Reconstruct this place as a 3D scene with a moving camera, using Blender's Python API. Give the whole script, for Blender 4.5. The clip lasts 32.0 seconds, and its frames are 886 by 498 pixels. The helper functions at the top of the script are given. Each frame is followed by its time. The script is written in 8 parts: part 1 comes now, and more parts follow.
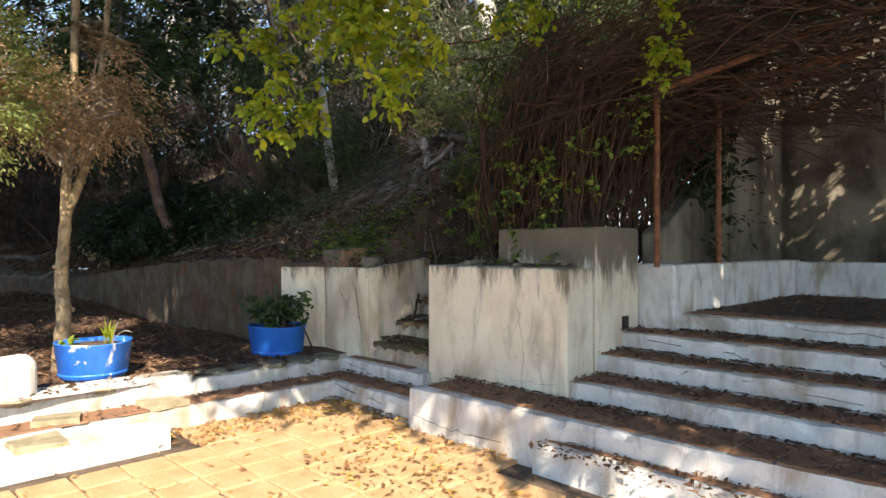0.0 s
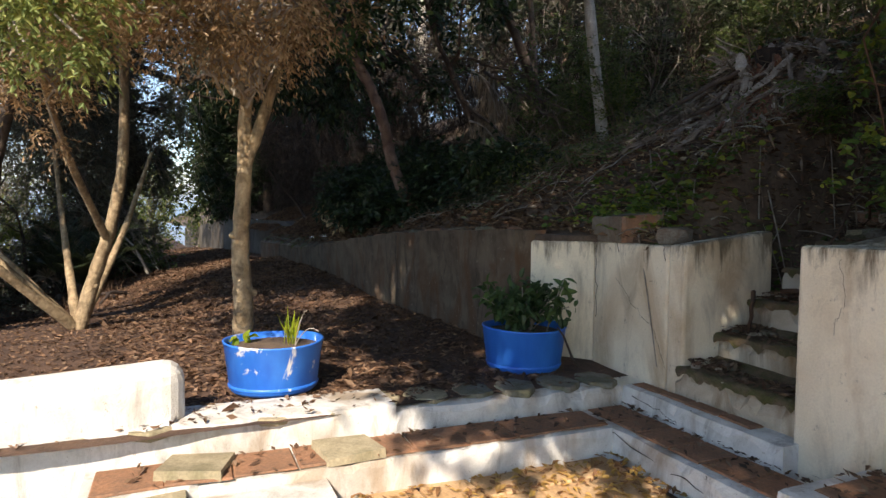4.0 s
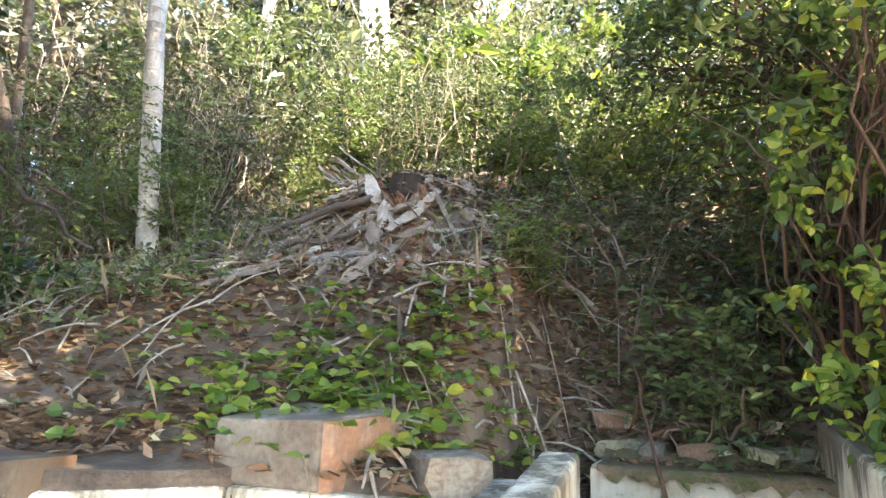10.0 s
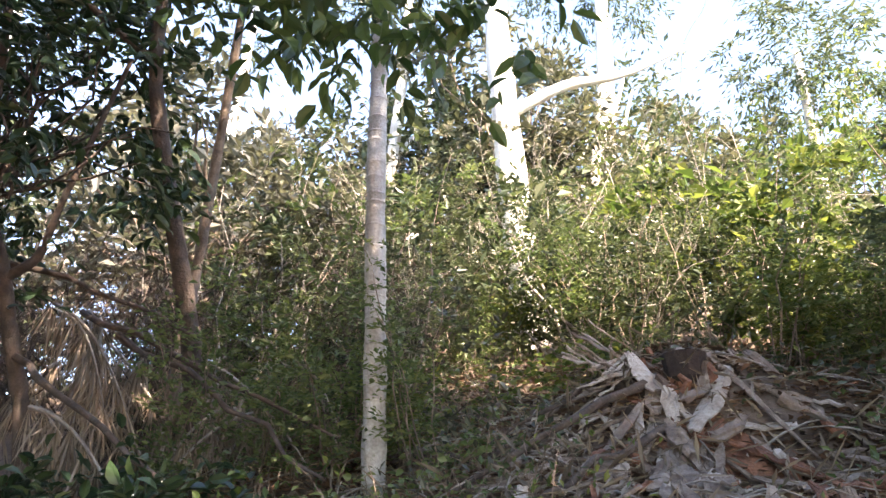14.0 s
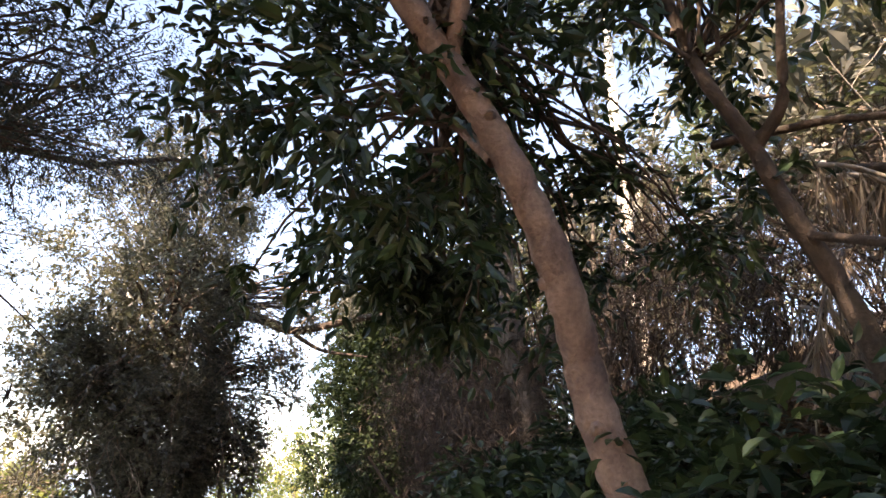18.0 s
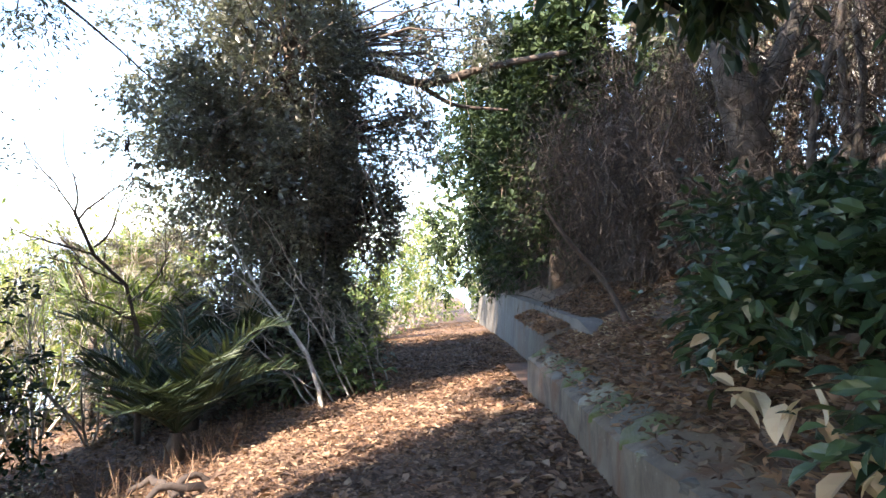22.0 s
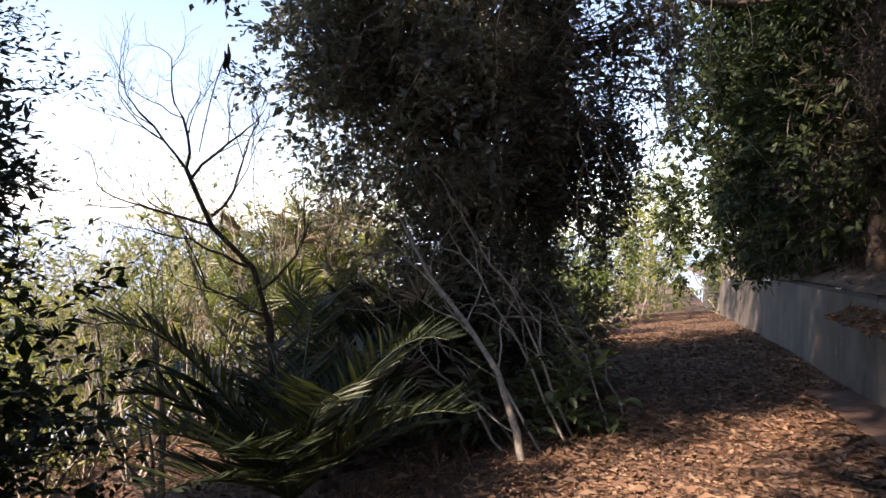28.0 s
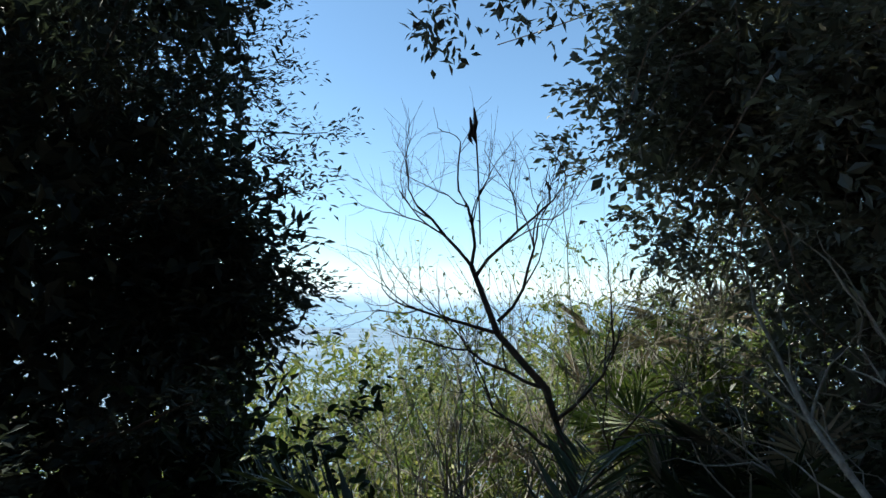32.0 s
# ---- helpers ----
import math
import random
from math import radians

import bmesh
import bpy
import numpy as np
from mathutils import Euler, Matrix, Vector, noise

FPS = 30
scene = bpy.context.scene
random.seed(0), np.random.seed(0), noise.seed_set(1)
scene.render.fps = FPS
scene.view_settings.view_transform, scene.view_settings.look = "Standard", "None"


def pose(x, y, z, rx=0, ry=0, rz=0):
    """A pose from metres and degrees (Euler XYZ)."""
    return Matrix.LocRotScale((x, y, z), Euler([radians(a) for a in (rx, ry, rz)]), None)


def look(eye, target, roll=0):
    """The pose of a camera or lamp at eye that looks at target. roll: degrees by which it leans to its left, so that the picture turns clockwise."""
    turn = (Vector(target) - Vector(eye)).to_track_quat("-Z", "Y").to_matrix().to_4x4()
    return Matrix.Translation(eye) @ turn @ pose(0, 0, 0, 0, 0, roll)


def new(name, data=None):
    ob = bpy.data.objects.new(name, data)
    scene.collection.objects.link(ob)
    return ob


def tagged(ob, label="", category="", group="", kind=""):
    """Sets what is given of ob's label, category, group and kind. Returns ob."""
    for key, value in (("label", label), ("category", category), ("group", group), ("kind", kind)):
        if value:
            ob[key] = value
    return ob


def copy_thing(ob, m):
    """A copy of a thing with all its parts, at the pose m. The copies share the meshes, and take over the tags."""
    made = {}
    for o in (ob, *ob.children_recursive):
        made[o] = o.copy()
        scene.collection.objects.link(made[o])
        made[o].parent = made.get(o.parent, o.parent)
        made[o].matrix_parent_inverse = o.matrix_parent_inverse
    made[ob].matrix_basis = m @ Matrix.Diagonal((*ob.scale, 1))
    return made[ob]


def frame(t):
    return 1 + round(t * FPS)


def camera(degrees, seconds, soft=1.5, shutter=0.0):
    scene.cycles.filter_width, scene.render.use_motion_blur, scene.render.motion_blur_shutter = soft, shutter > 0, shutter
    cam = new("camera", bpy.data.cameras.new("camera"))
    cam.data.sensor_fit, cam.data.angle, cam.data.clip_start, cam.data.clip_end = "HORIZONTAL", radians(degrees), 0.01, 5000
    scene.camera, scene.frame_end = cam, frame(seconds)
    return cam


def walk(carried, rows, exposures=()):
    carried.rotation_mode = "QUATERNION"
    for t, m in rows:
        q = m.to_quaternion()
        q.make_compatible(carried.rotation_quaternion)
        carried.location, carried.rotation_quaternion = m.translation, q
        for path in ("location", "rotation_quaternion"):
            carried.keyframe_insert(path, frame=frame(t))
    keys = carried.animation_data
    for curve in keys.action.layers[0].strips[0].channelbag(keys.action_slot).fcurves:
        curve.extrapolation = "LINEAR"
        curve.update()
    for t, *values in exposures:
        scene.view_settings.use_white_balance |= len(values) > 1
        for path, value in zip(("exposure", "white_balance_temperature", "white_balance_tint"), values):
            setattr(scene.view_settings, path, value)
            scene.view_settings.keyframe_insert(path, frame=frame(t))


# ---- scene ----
cam = camera(70.1, 32.0)
PATH = [
    (0.0, 0.000, 0.000, 1.400, 90.00, -0.00, 0.00),
    (0.5, -0.077, 0.271, 1.384, 89.70, 0.50, 4.80),
    (1.0, -0.108, 0.597, 1.415, 90.30, 0.30, 11.50),
    (1.5, -0.139, 0.845, 1.392, 89.00, -0.00, 16.00),
    (2.0, -0.217, 1.162, 1.392, 89.10, -0.20, 17.90),
    (2.5, -0.264, 1.457, 1.369, 88.30, 0.70, 19.40),
    (4.5, -0.721, 2.612, 1.369, 86.70, -0.80, 22.70),
    (5.0, -0.853, 2.906, 1.330, 85.50, -0.90, 19.70),
    (5.5, -1.038, 3.177, 1.338, 86.90, -1.50, 10.80),
    (6.0, -1.155, 3.464, 1.323, 86.70, -1.80, 6.10),
    (6.5, -1.263, 3.720, 1.338, 88.10, -2.10, -3.40),
    (7.0, -1.418, 3.960, 1.330, 89.20, -1.60, -12.20),
    (7.5, -1.534, 4.185, 1.315, 88.90, -1.90, -20.10),
    (8.0, -1.589, 4.456, 1.353, 91.90, -1.60, -22.70),
    (8.5, -1.604, 4.642, 1.353, 92.50, -2.00, -21.70),
    (9.0, -1.643, 4.828, 1.408, 98.00, -1.80, -25.70),
    (9.5, -1.635, 4.976, 1.431, 100.20, -1.70, -27.10),
    (10.0, -1.604, 5.208, 1.462, 103.50, -2.30, -24.90),
    (10.5, -1.627, 5.363, 1.501, 106.00, -1.80, -18.20),
    (11.0, -1.767, 5.572, 1.539, 107.30, -2.10, -18.20),
    (11.5, -1.891, 5.665, 1.679, 108.40, -0.60, -21.30),
    (12.0, -1.969, 5.782, 1.725, 109.00, -1.10, -22.50),
    (12.5, -2.046, 5.983, 1.811, 109.60, -1.30, -25.00),
    (13.0, -2.155, 6.107, 1.911, 111.10, -1.40, -26.70),
    (13.5, -2.317, 6.262, 1.919, 114.00, -1.90, -26.10),
    (14.0, -2.465, 6.386, 1.942, 116.40, -0.80, -18.20),
    (14.5, -2.542, 6.541, 1.958, 119.50, -1.80, -7.40),
    (15.0, -2.620, 6.712, 1.966, 121.60, -0.00, 3.70),
    (15.5, -2.774, 6.828, 1.950, 119.60, -1.50, 13.20),
    (17.5, -3.171, 7.561, 1.857, 115.05, -1.57, 33.94),
    (18.0, -3.369, 7.714, 1.819, 112.17, -2.30, 39.78),
    (18.5, -3.535, 7.865, 1.824, 109.18, -1.55, 45.61),
    (19.0, -3.681, 8.082, 1.829, 107.71, -1.50, 54.96),
    (19.5, -3.853, 8.160, 1.798, 103.64, -1.99, 56.37),
    (20.0, -4.135, 8.210, 1.775, 101.88, -0.17, 50.36),
    (20.5, -4.357, 8.243, 1.761, 99.46, 0.26, 49.15),
    (21.0, -4.591, 8.318, 1.722, 97.11, -0.09, 50.18),
    (21.5, -4.761, 8.368, 1.694, 93.72, -1.64, 49.50),
    (22.0, -5.015, 8.448, 1.669, 92.21, -2.32, 49.30),
    (22.5, -5.217, 8.559, 1.652, 90.79, -1.98, 48.04),
    (23.0, -5.437, 8.744, 1.625, 89.90, -1.66, 46.33),
    (23.5, -5.605, 8.875, 1.599, 89.45, -2.23, 46.62),
    (24.0, -5.818, 9.026, 1.593, 89.42, -2.77, 48.34),
    (24.5, -5.985, 9.165, 1.601, 89.02, -2.69, 49.14),
    (25.0, -6.120, 9.330, 1.604, 88.72, -2.21, 56.38),
    (25.5, -6.238, 9.434, 1.608, 88.09, -2.97, 65.00),
    (27.5, -7.114, 9.793, 1.608, 90.53, -2.38, 66.27),
    (28.0, -7.358, 9.894, 1.590, 90.04, -1.77, 68.06),
    (28.5, -7.624, 9.978, 1.621, 92.36, -1.90, 69.88),
    (29.0, -7.778, 10.111, 1.623, 92.60, -1.54, 72.78),
    (29.5, -7.932, 10.314, 1.661, 92.79, -1.95, 83.50),
    (30.0, -8.092, 10.466, 1.686, 92.19, -2.54, 88.94),
    (30.5, -8.308, 10.548, 1.705, 93.19, -2.96, 93.02),
    (31.0, -8.477, 10.629, 1.748, 93.80, -2.65, 96.07),
    (31.5, -8.596, 10.780, 1.794, 95.26, -1.73, 101.34),
    (32.0, -8.679, 10.879, 1.817, 96.15, -1.87, 106.19),
]
EXPOSURES = [(0.0, 1.2, 7250, 12), (1.0, 1.0, 7250, 13), (2.5, 0.7, 7150, 15), (5.0, 0.88, 7300, 14), (6.0, 2.2, 7650, 14), (7.0, 2.55, 8100, 14), (9.0, 2.75, 8000, 17), (10.0, 3.8, 7450, 12), (11.0, 3.95, 6850, 13), (13.0, 3.45, 6950, 18), (14.0, 3.1, 7600, 22), (15.5, 2.2, 9200, 16),
             (17.5, 2.6, 8900, 26), (19.0, 2.0, 8200, 22), (20.0, 1.75, 8400, 27), (21.0, 2.35, 7600, 18), (24.0, 3.4, 6600, 13), (25.5, 3.2, 6750, 12), (28.0, 1.6, 7750, 26), (30.0, 1.1, 7500, -15), (31.0, 0.95, 7100, -16), (32.0, 0.65, 6200, -2)]
walk(cam, [(t, pose(x, y, z, rx, ry, rz)) for t, x, y, z, rx, ry, rz in PATH], EXPOSURES)

# ---------- world and sun ----------
SUN_YAW, SUN_UP = 190.0, 38.0          # degrees to the left of +y, degrees above the horizon
sun_way = Vector((-math.sin(radians(SUN_YAW)) * math.cos(radians(SUN_UP)), math.cos(radians(SUN_YAW)) * math.cos(radians(SUN_UP)), math.sin(radians(SUN_UP))))
world = bpy.data.worlds.new("world")
scene.world = world
world.use_nodes = True
wn, wl = world.node_tree.nodes, world.node_tree.links
sky = wn.new("ShaderNodeTexSky")
sky.sky_type, sky.sun_disc = "NISHITA", False
sky.sun_elevation, sky.sun_rotation = radians(SUN_UP), math.atan2(sun_way.x, sun_way.y)
sky.dust_density, sky.air_density, sky.ozone_density, sky.altitude = 0.15, 1.0, 2.5, 400.0
wn["Background"].inputs["Strength"].default_value = 0.15
wl.new(sky.outputs["Color"], wn["Background"].inputs["Color"])
sun = new("sun", bpy.data.lights.new("sun", "SUN"))
sun.data.energy, sun.data.angle, sun.data.color = 5.0, radians(0.6), (1.0, 0.93, 0.82)
sun.matrix_world = look((0, 0, 30), Vector((0, 0, 30)) - sun_way)


# ---------- materials ----------
def material(name, rough=0.8, metal=0.0):
    m = bpy.data.materials.new(name)
    m.use_nodes = True
    b = m.node_tree.nodes["Principled BSDF"]
    b.inputs["Roughness"].default_value, b.inputs["Metallic"].default_value = rough, metal
    return m, m.node_tree.nodes, m.node_tree.links, b


def node(ns, kind, **values):
    n = ns.new(kind)
    for key, value in values.items():
        n.inputs[key.replace("_", " ")].default_value = value
    return n


def noise_of(ns, ls, scale, detail=4.0, stretch=(1, 1, 1), rough=0.55, warp=0.0):
    co, mp = ns.new("ShaderNodeTexCoord"), ns.new("ShaderNodeMapping")
    mp.inputs["Scale"].default_value = stretch
    ls.new(co.outputs["Object"], mp.inputs["Vector"])
    n = node(ns, "ShaderNodeTexNoise", Scale=scale, Detail=detail, Roughness=rough, Distortion=warp)
    ls.new(mp.outputs["Vector"], n.inputs["Vector"])
    return n.outputs["Fac"]


def ramp(ns, ls, source, stops):
    r = ns.new("ShaderNodeValToRGB")
    el = r.color_ramp.elements
    while len(el) < len(stops):
        el.new(0.5)
    for e, (p, c) in zip(el, stops):
        e.position, e.color = p, (*c, 1) if len(c) == 3 else c
    ls.new(source, r.inputs["Fac"])
    return r.outputs["Color"]


def mixed(ns, ls, fac, a, b, how="MIX"):
    m = ns.new("ShaderNodeMix")
    m.data_type, m.blend_type = "RGBA", how
    for value, sock in ((fac, m.inputs["Factor"]), (a, m.inputs["A"]), (b, m.inputs["B"])):
        if isinstance(value, (int, float)):
            sock.default_value = value
        elif isinstance(value, tuple):
            sock.default_value = (*value, 1)
        else:
            ls.new(value, sock)
    return [o for o in m.outputs if o.type == "RGBA"][0]


def bumped(ns, ls, b, height, strength=0.5, distance=0.01):
    n = node(ns, "ShaderNodeBump", Strength=strength, Distance=distance)
    ls.new(height, n.inputs["Height"])
    ls.new(n.outputs["Normal"], b.inputs["Normal"])


def rock_mat(name, light, dark, stain, scale=3.0, streak=0.5, rough=0.9, grain=60.0, bump=0.5):
    """Render, stone, soil or bark: two tones, stains that run down, and grain."""
    m, ns, ls, b = material(name, rough)
    base = ramp(ns, ls, noise_of(ns, ls, scale, 6, warp=0.4), [(0.36, dark), (0.6, light)])
    run = ramp(ns, ls, noise_of(ns, ls, scale * 1.6, 5, (1, 1, 0.16), 0.6), [(0.5 - 0.02, (0, 0, 0)), (0.68, (1, 1, 1))])
    f = ns.new("ShaderNodeMath")
    f.operation = "MULTIPLY"
    f.inputs[1].default_value = streak
    ls.new(run, f.inputs[0])
    col = mixed(ns, ls, f.outputs[0], base, stain)
    fine = noise_of(ns, ls, grain, 5)
    col = mixed(ns, ls, 0.45, col, ramp(ns, ls, fine, [(0.3, (0.35, 0.34, 0.32)), (0.65, (1, 1, 1))]), "MULTIPLY")
    ls.new(col, b.inputs["Base Color"])
    bumped(ns, ls, b, fine, bump, 0.012)
    return m


def leaf_mat(name, colors, rough=0.45, through_light=0.35, spread=1.0, gloss=0.4):
    """Foliage: each leaf its own tint, and light that comes through."""
    m, ns, ls, b = material(name, rough)
    geo = ns.new("ShaderNodeNewGeometry")
    k = len(colors)
    col = ramp(ns, ls, geo.outputs["Random Per Island"], [((i + 0.5) / k, c) for i, c in enumerate(colors)])
    big = ramp(ns, ls, noise_of(ns, ls, 1.4, 3), [(0.3, (0.6, 0.62, 0.6)), (0.7, (1.25, 1.2, 1.1))])
    col = mixed(ns, ls, spread, col, big, "MULTIPLY")
    ls.new(col, b.inputs["Base Color"])
    b.inputs["Specular IOR Level"].default_value = gloss
    tr = ns.new("ShaderNodeBsdfTranslucent")
    warm = mixed(ns, ls, 1.0, col, (1.2, 1.25, 0.8), "MULTIPLY")
    ls.new(warm, tr.inputs["Color"])
    sh = ns.new("ShaderNodeMixShader")
    sh.inputs["Fac"].default_value = through_light
    ls.new(b.outputs["BSDF"], sh.inputs[1])
    ls.new(tr.outputs["BSDF"], sh.inputs[2])
    ls.new(sh.outputs["Shader"], ns["Material Output"].inputs["Surface"])
    return m


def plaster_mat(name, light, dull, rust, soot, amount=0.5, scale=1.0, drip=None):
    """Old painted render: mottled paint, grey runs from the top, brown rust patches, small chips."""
    m, ns, ls, b = material(name, 0.88)
    col = ramp(ns, ls, noise_of(ns, ls, 2.3 * scale, 7, warp=0.5), [(0.3, dull), (0.62, light)])
    runs = noise_of(ns, ls, 4.5 * scale, 7, (1, 1, 0.3), 0.68, 0.7)
    col = mixed(ns, ls, ramp(ns, ls, runs, [(0.52, (0, 0, 0)), (0.72, (amount, amount, amount))]), col, soot)
    patch = noise_of(ns, ls, 1.5 * scale, 5, (1, 1, 0.4), 0.55, 0.8)
    col = mixed(ns, ls, ramp(ns, ls, patch, [(0.53, (0, 0, 0)), (0.66, (amount, amount, amount))]), col, rust)
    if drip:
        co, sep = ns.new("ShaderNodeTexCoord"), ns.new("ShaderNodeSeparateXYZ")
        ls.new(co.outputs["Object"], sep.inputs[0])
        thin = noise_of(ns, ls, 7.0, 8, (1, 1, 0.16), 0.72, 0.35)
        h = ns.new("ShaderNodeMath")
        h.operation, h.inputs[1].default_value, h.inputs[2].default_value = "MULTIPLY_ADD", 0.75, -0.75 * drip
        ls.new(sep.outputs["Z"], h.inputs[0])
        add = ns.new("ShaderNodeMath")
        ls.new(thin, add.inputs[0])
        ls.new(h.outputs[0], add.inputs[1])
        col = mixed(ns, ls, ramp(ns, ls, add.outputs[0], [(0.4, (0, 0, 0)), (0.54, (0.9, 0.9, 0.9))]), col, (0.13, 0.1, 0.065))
    chips = noise_of(ns, ls, 16 * scale, 8, (1, 1, 0.8), 0.7)
    col = mixed(ns, ls, ramp(ns, ls, chips, [(0.62, (0, 0, 0)), (0.68, (amount, amount, amount))]), col, (0.3, 0.26, 0.21))
    fine = noise_of(ns, ls, 90, 4)
    col = mixed(ns, ls, 0.16, col, ramp(ns, ls, fine, [(0.3, (0.4, 0.4, 0.4)), (0.65, (1, 1, 1))]), "MULTIPLY")
    ls.new(col, b.inputs["Base Color"])
    h = mixed(ns, ls, 0.5, fine, chips)
    bumped(ns, ls, b, h, 0.5, 0.015)
    return m


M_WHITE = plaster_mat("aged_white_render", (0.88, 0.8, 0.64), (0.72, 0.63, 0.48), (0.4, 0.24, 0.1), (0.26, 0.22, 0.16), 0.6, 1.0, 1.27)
M_WHITE2 = plaster_mat("chipped_white_paint", (0.76, 0.75, 0.72), (0.58, 0.56, 0.52), (0.33, 0.24, 0.15), (0.26, 0.24, 0.21), 0.75, 1.7)
M_WHITE3 = plaster_mat("dirty_crumbling_render", (0.6, 0.53, 0.42), (0.33, 0.27, 0.2), (0.2, 0.12, 0.055), (0.11, 0.085, 0.06), 0.95, 1.3)
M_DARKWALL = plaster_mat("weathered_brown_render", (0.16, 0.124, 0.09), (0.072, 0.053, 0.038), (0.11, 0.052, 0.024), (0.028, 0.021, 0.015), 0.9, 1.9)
# concrete tone lowered: the shade over the far wall is put into it
M_GREYWALL = plaster_mat("shade_darkened_concrete", (0.135, 0.122, 0.106), (0.07, 0.062, 0.053), (0.1, 0.07, 0.045), (0.05, 0.043, 0.035), 0.9, 0.9)
M_BROWNWALL = rock_mat("mould_stained_render", (0.3, 0.26, 0.2), (0.09, 0.07, 0.05), (0.035, 0.028, 0.02), 1.2, 0.85)
M_TERRACOTTA = rock_mat("terracotta_tile", (0.4, 0.2, 0.11), (0.27, 0.145, 0.085), (0.15, 0.1, 0.07), 6.0, 0.6)
M_PAVER = rock_mat("worn_paving_tile", (0.66, 0.44, 0.24), (0.52, 0.32, 0.16), (0.4, 0.27, 0.16), 4.0, 0.35, bump=0.35)
M_MOSS = rock_mat("mossy_stone", (0.26, 0.24, 0.19), (0.16, 0.15, 0.1), (0.1, 0.105, 0.035), 6.0, 0.5)
M_MOSSTREAD = rock_mat("mossy_earth", (0.17, 0.115, 0.07), (0.085, 0.085, 0.025), (0.085, 0.06, 0.04), 9.0, 0.4, grain=70, bump=1.0)
M_MOSSGREEN = rock_mat("bright_moss_on_stone", (0.095, 0.11, 0.03), (0.13, 0.122, 0.095), (0.07, 0.1, 0.02), 7.0, 0.6, bump=0.9)
M_STONE = rock_mat("flat_stone_slab", (0.46, 0.39, 0.26), (0.31, 0.265, 0.17), (0.17, 0.16, 0.08), 6.0, 0.5)
M_SLAB = rock_mat("concrete_lump", (0.25, 0.22, 0.18), (0.16, 0.12, 0.09), (0.12, 0.08, 0.05), 6.0, 0.5)
M_BRICK = rock_mat("broken_brick", (0.3, 0.155, 0.09), (0.21, 0.125, 0.085), (0.5, 0.45, 0.38), 9.0, 0.3)
M_SOIL = rock_mat("leaf_mould_soil", (0.15, 0.105, 0.075), (0.075, 0.052, 0.038), (0.2, 0.145, 0.1), 5.0, 0.5, grain=45, bump=1.0)
M_PATH = rock_mat("trodden_leaf_path", (0.12, 0.068, 0.044), (0.062, 0.036, 0.026), (0.17, 0.1, 0.066), 6.0, 0.5, grain=38, bump=1.0)
M_RUST = rock_mat("rusty_iron", (0.3, 0.12, 0.055), (0.16, 0.06, 0.035), (0.09, 0.045, 0.03), 14.0, 0.5)
M_BARK = rock_mat("grey_brown_bark", (0.28, 0.21, 0.16), (0.15, 0.11, 0.085), (0.08, 0.06, 0.045), 7.0, 0.5, bump=0.8)
M_BARKPINK = rock_mat("pinkish_knotty_bark", (0.3, 0.2, 0.155), (0.17, 0.11, 0.09), (0.09, 0.06, 0.05), 7.0, 0.5, bump=0.8)
M_BARKDARK = rock_mat("dark_bark", (0.12, 0.085, 0.065), (0.06, 0.045, 0.035), (0.03, 0.024, 0.02), 8.0, 0.5, bump=0.8)
M_BARKTAN = rock_mat("mottled_tan_bark", (0.48, 0.36, 0.22), (0.22, 0.155, 0.09), (0.1, 0.08, 0.05), 11.0, 0.55, grain=40, bump=1.0)
M_BARKPALE = rock_mat("pale_ringed_bark", (0.56, 0.55, 0.51), (0.4, 0.38, 0.35), (0.2, 0.18, 0.15), 9.0, 0.3)
M_BARKWHITE = rock_mat("white_gum_bark", (0.8, 0.76, 0.68), (0.6, 0.55, 0.47), (0.36, 0.29, 0.22), 3.0, 0.4)
M_VINE = rock_mat("brown_vine_wood", (0.115, 0.058, 0.031), (0.06, 0.032, 0.02), (0.032, 0.019, 0.013), 10.0, 0.5)
M_TWIG = rock_mat("dry_grey_twig", (0.4, 0.36, 0.31), (0.26, 0.22, 0.18), (0.14, 0.11, 0.09), 10.0, 0.4)
M_ROTWOOD = rock_mat("rotten_split_wood", (0.31, 0.245, 0.195), (0.15, 0.11, 0.085), (0.14, 0.07, 0.045), 7.0, 0.5, bump=0.9)
M_FIBRE = rock_mat("red_brown_rot", (0.3, 0.135, 0.075), (0.15, 0.062, 0.038), (0.06, 0.03, 0.02), 12.0, 0.5, bump=1.0)
M_DARK = rock_mat("dark_wood", (0.05, 0.035, 0.028), (0.03, 0.02, 0.018), (0.02, 0.015, 0.012), 9.0, 0.4)
M_CRACK = rock_mat("crack_shadow", (0.06, 0.05, 0.04), (0.04, 0.035, 0.03), (0.03, 0.025, 0.02), 20.0, 0.4)

m_blue, ns, ls, b = material("blue_plastic", 0.38)
fac = noise_of(ns, ls, 7.0, 5, (1, 1, 0.5))
ls.new(ramp(ns, ls, fac, [(0.3, (0.014, 0.13, 0.6)), (0.7, (0.03, 0.21, 0.74))]), b.inputs["Base Color"])
bumped(ns, ls, b, fac, 0.12, 0.01)
M_BLUE = m_blue

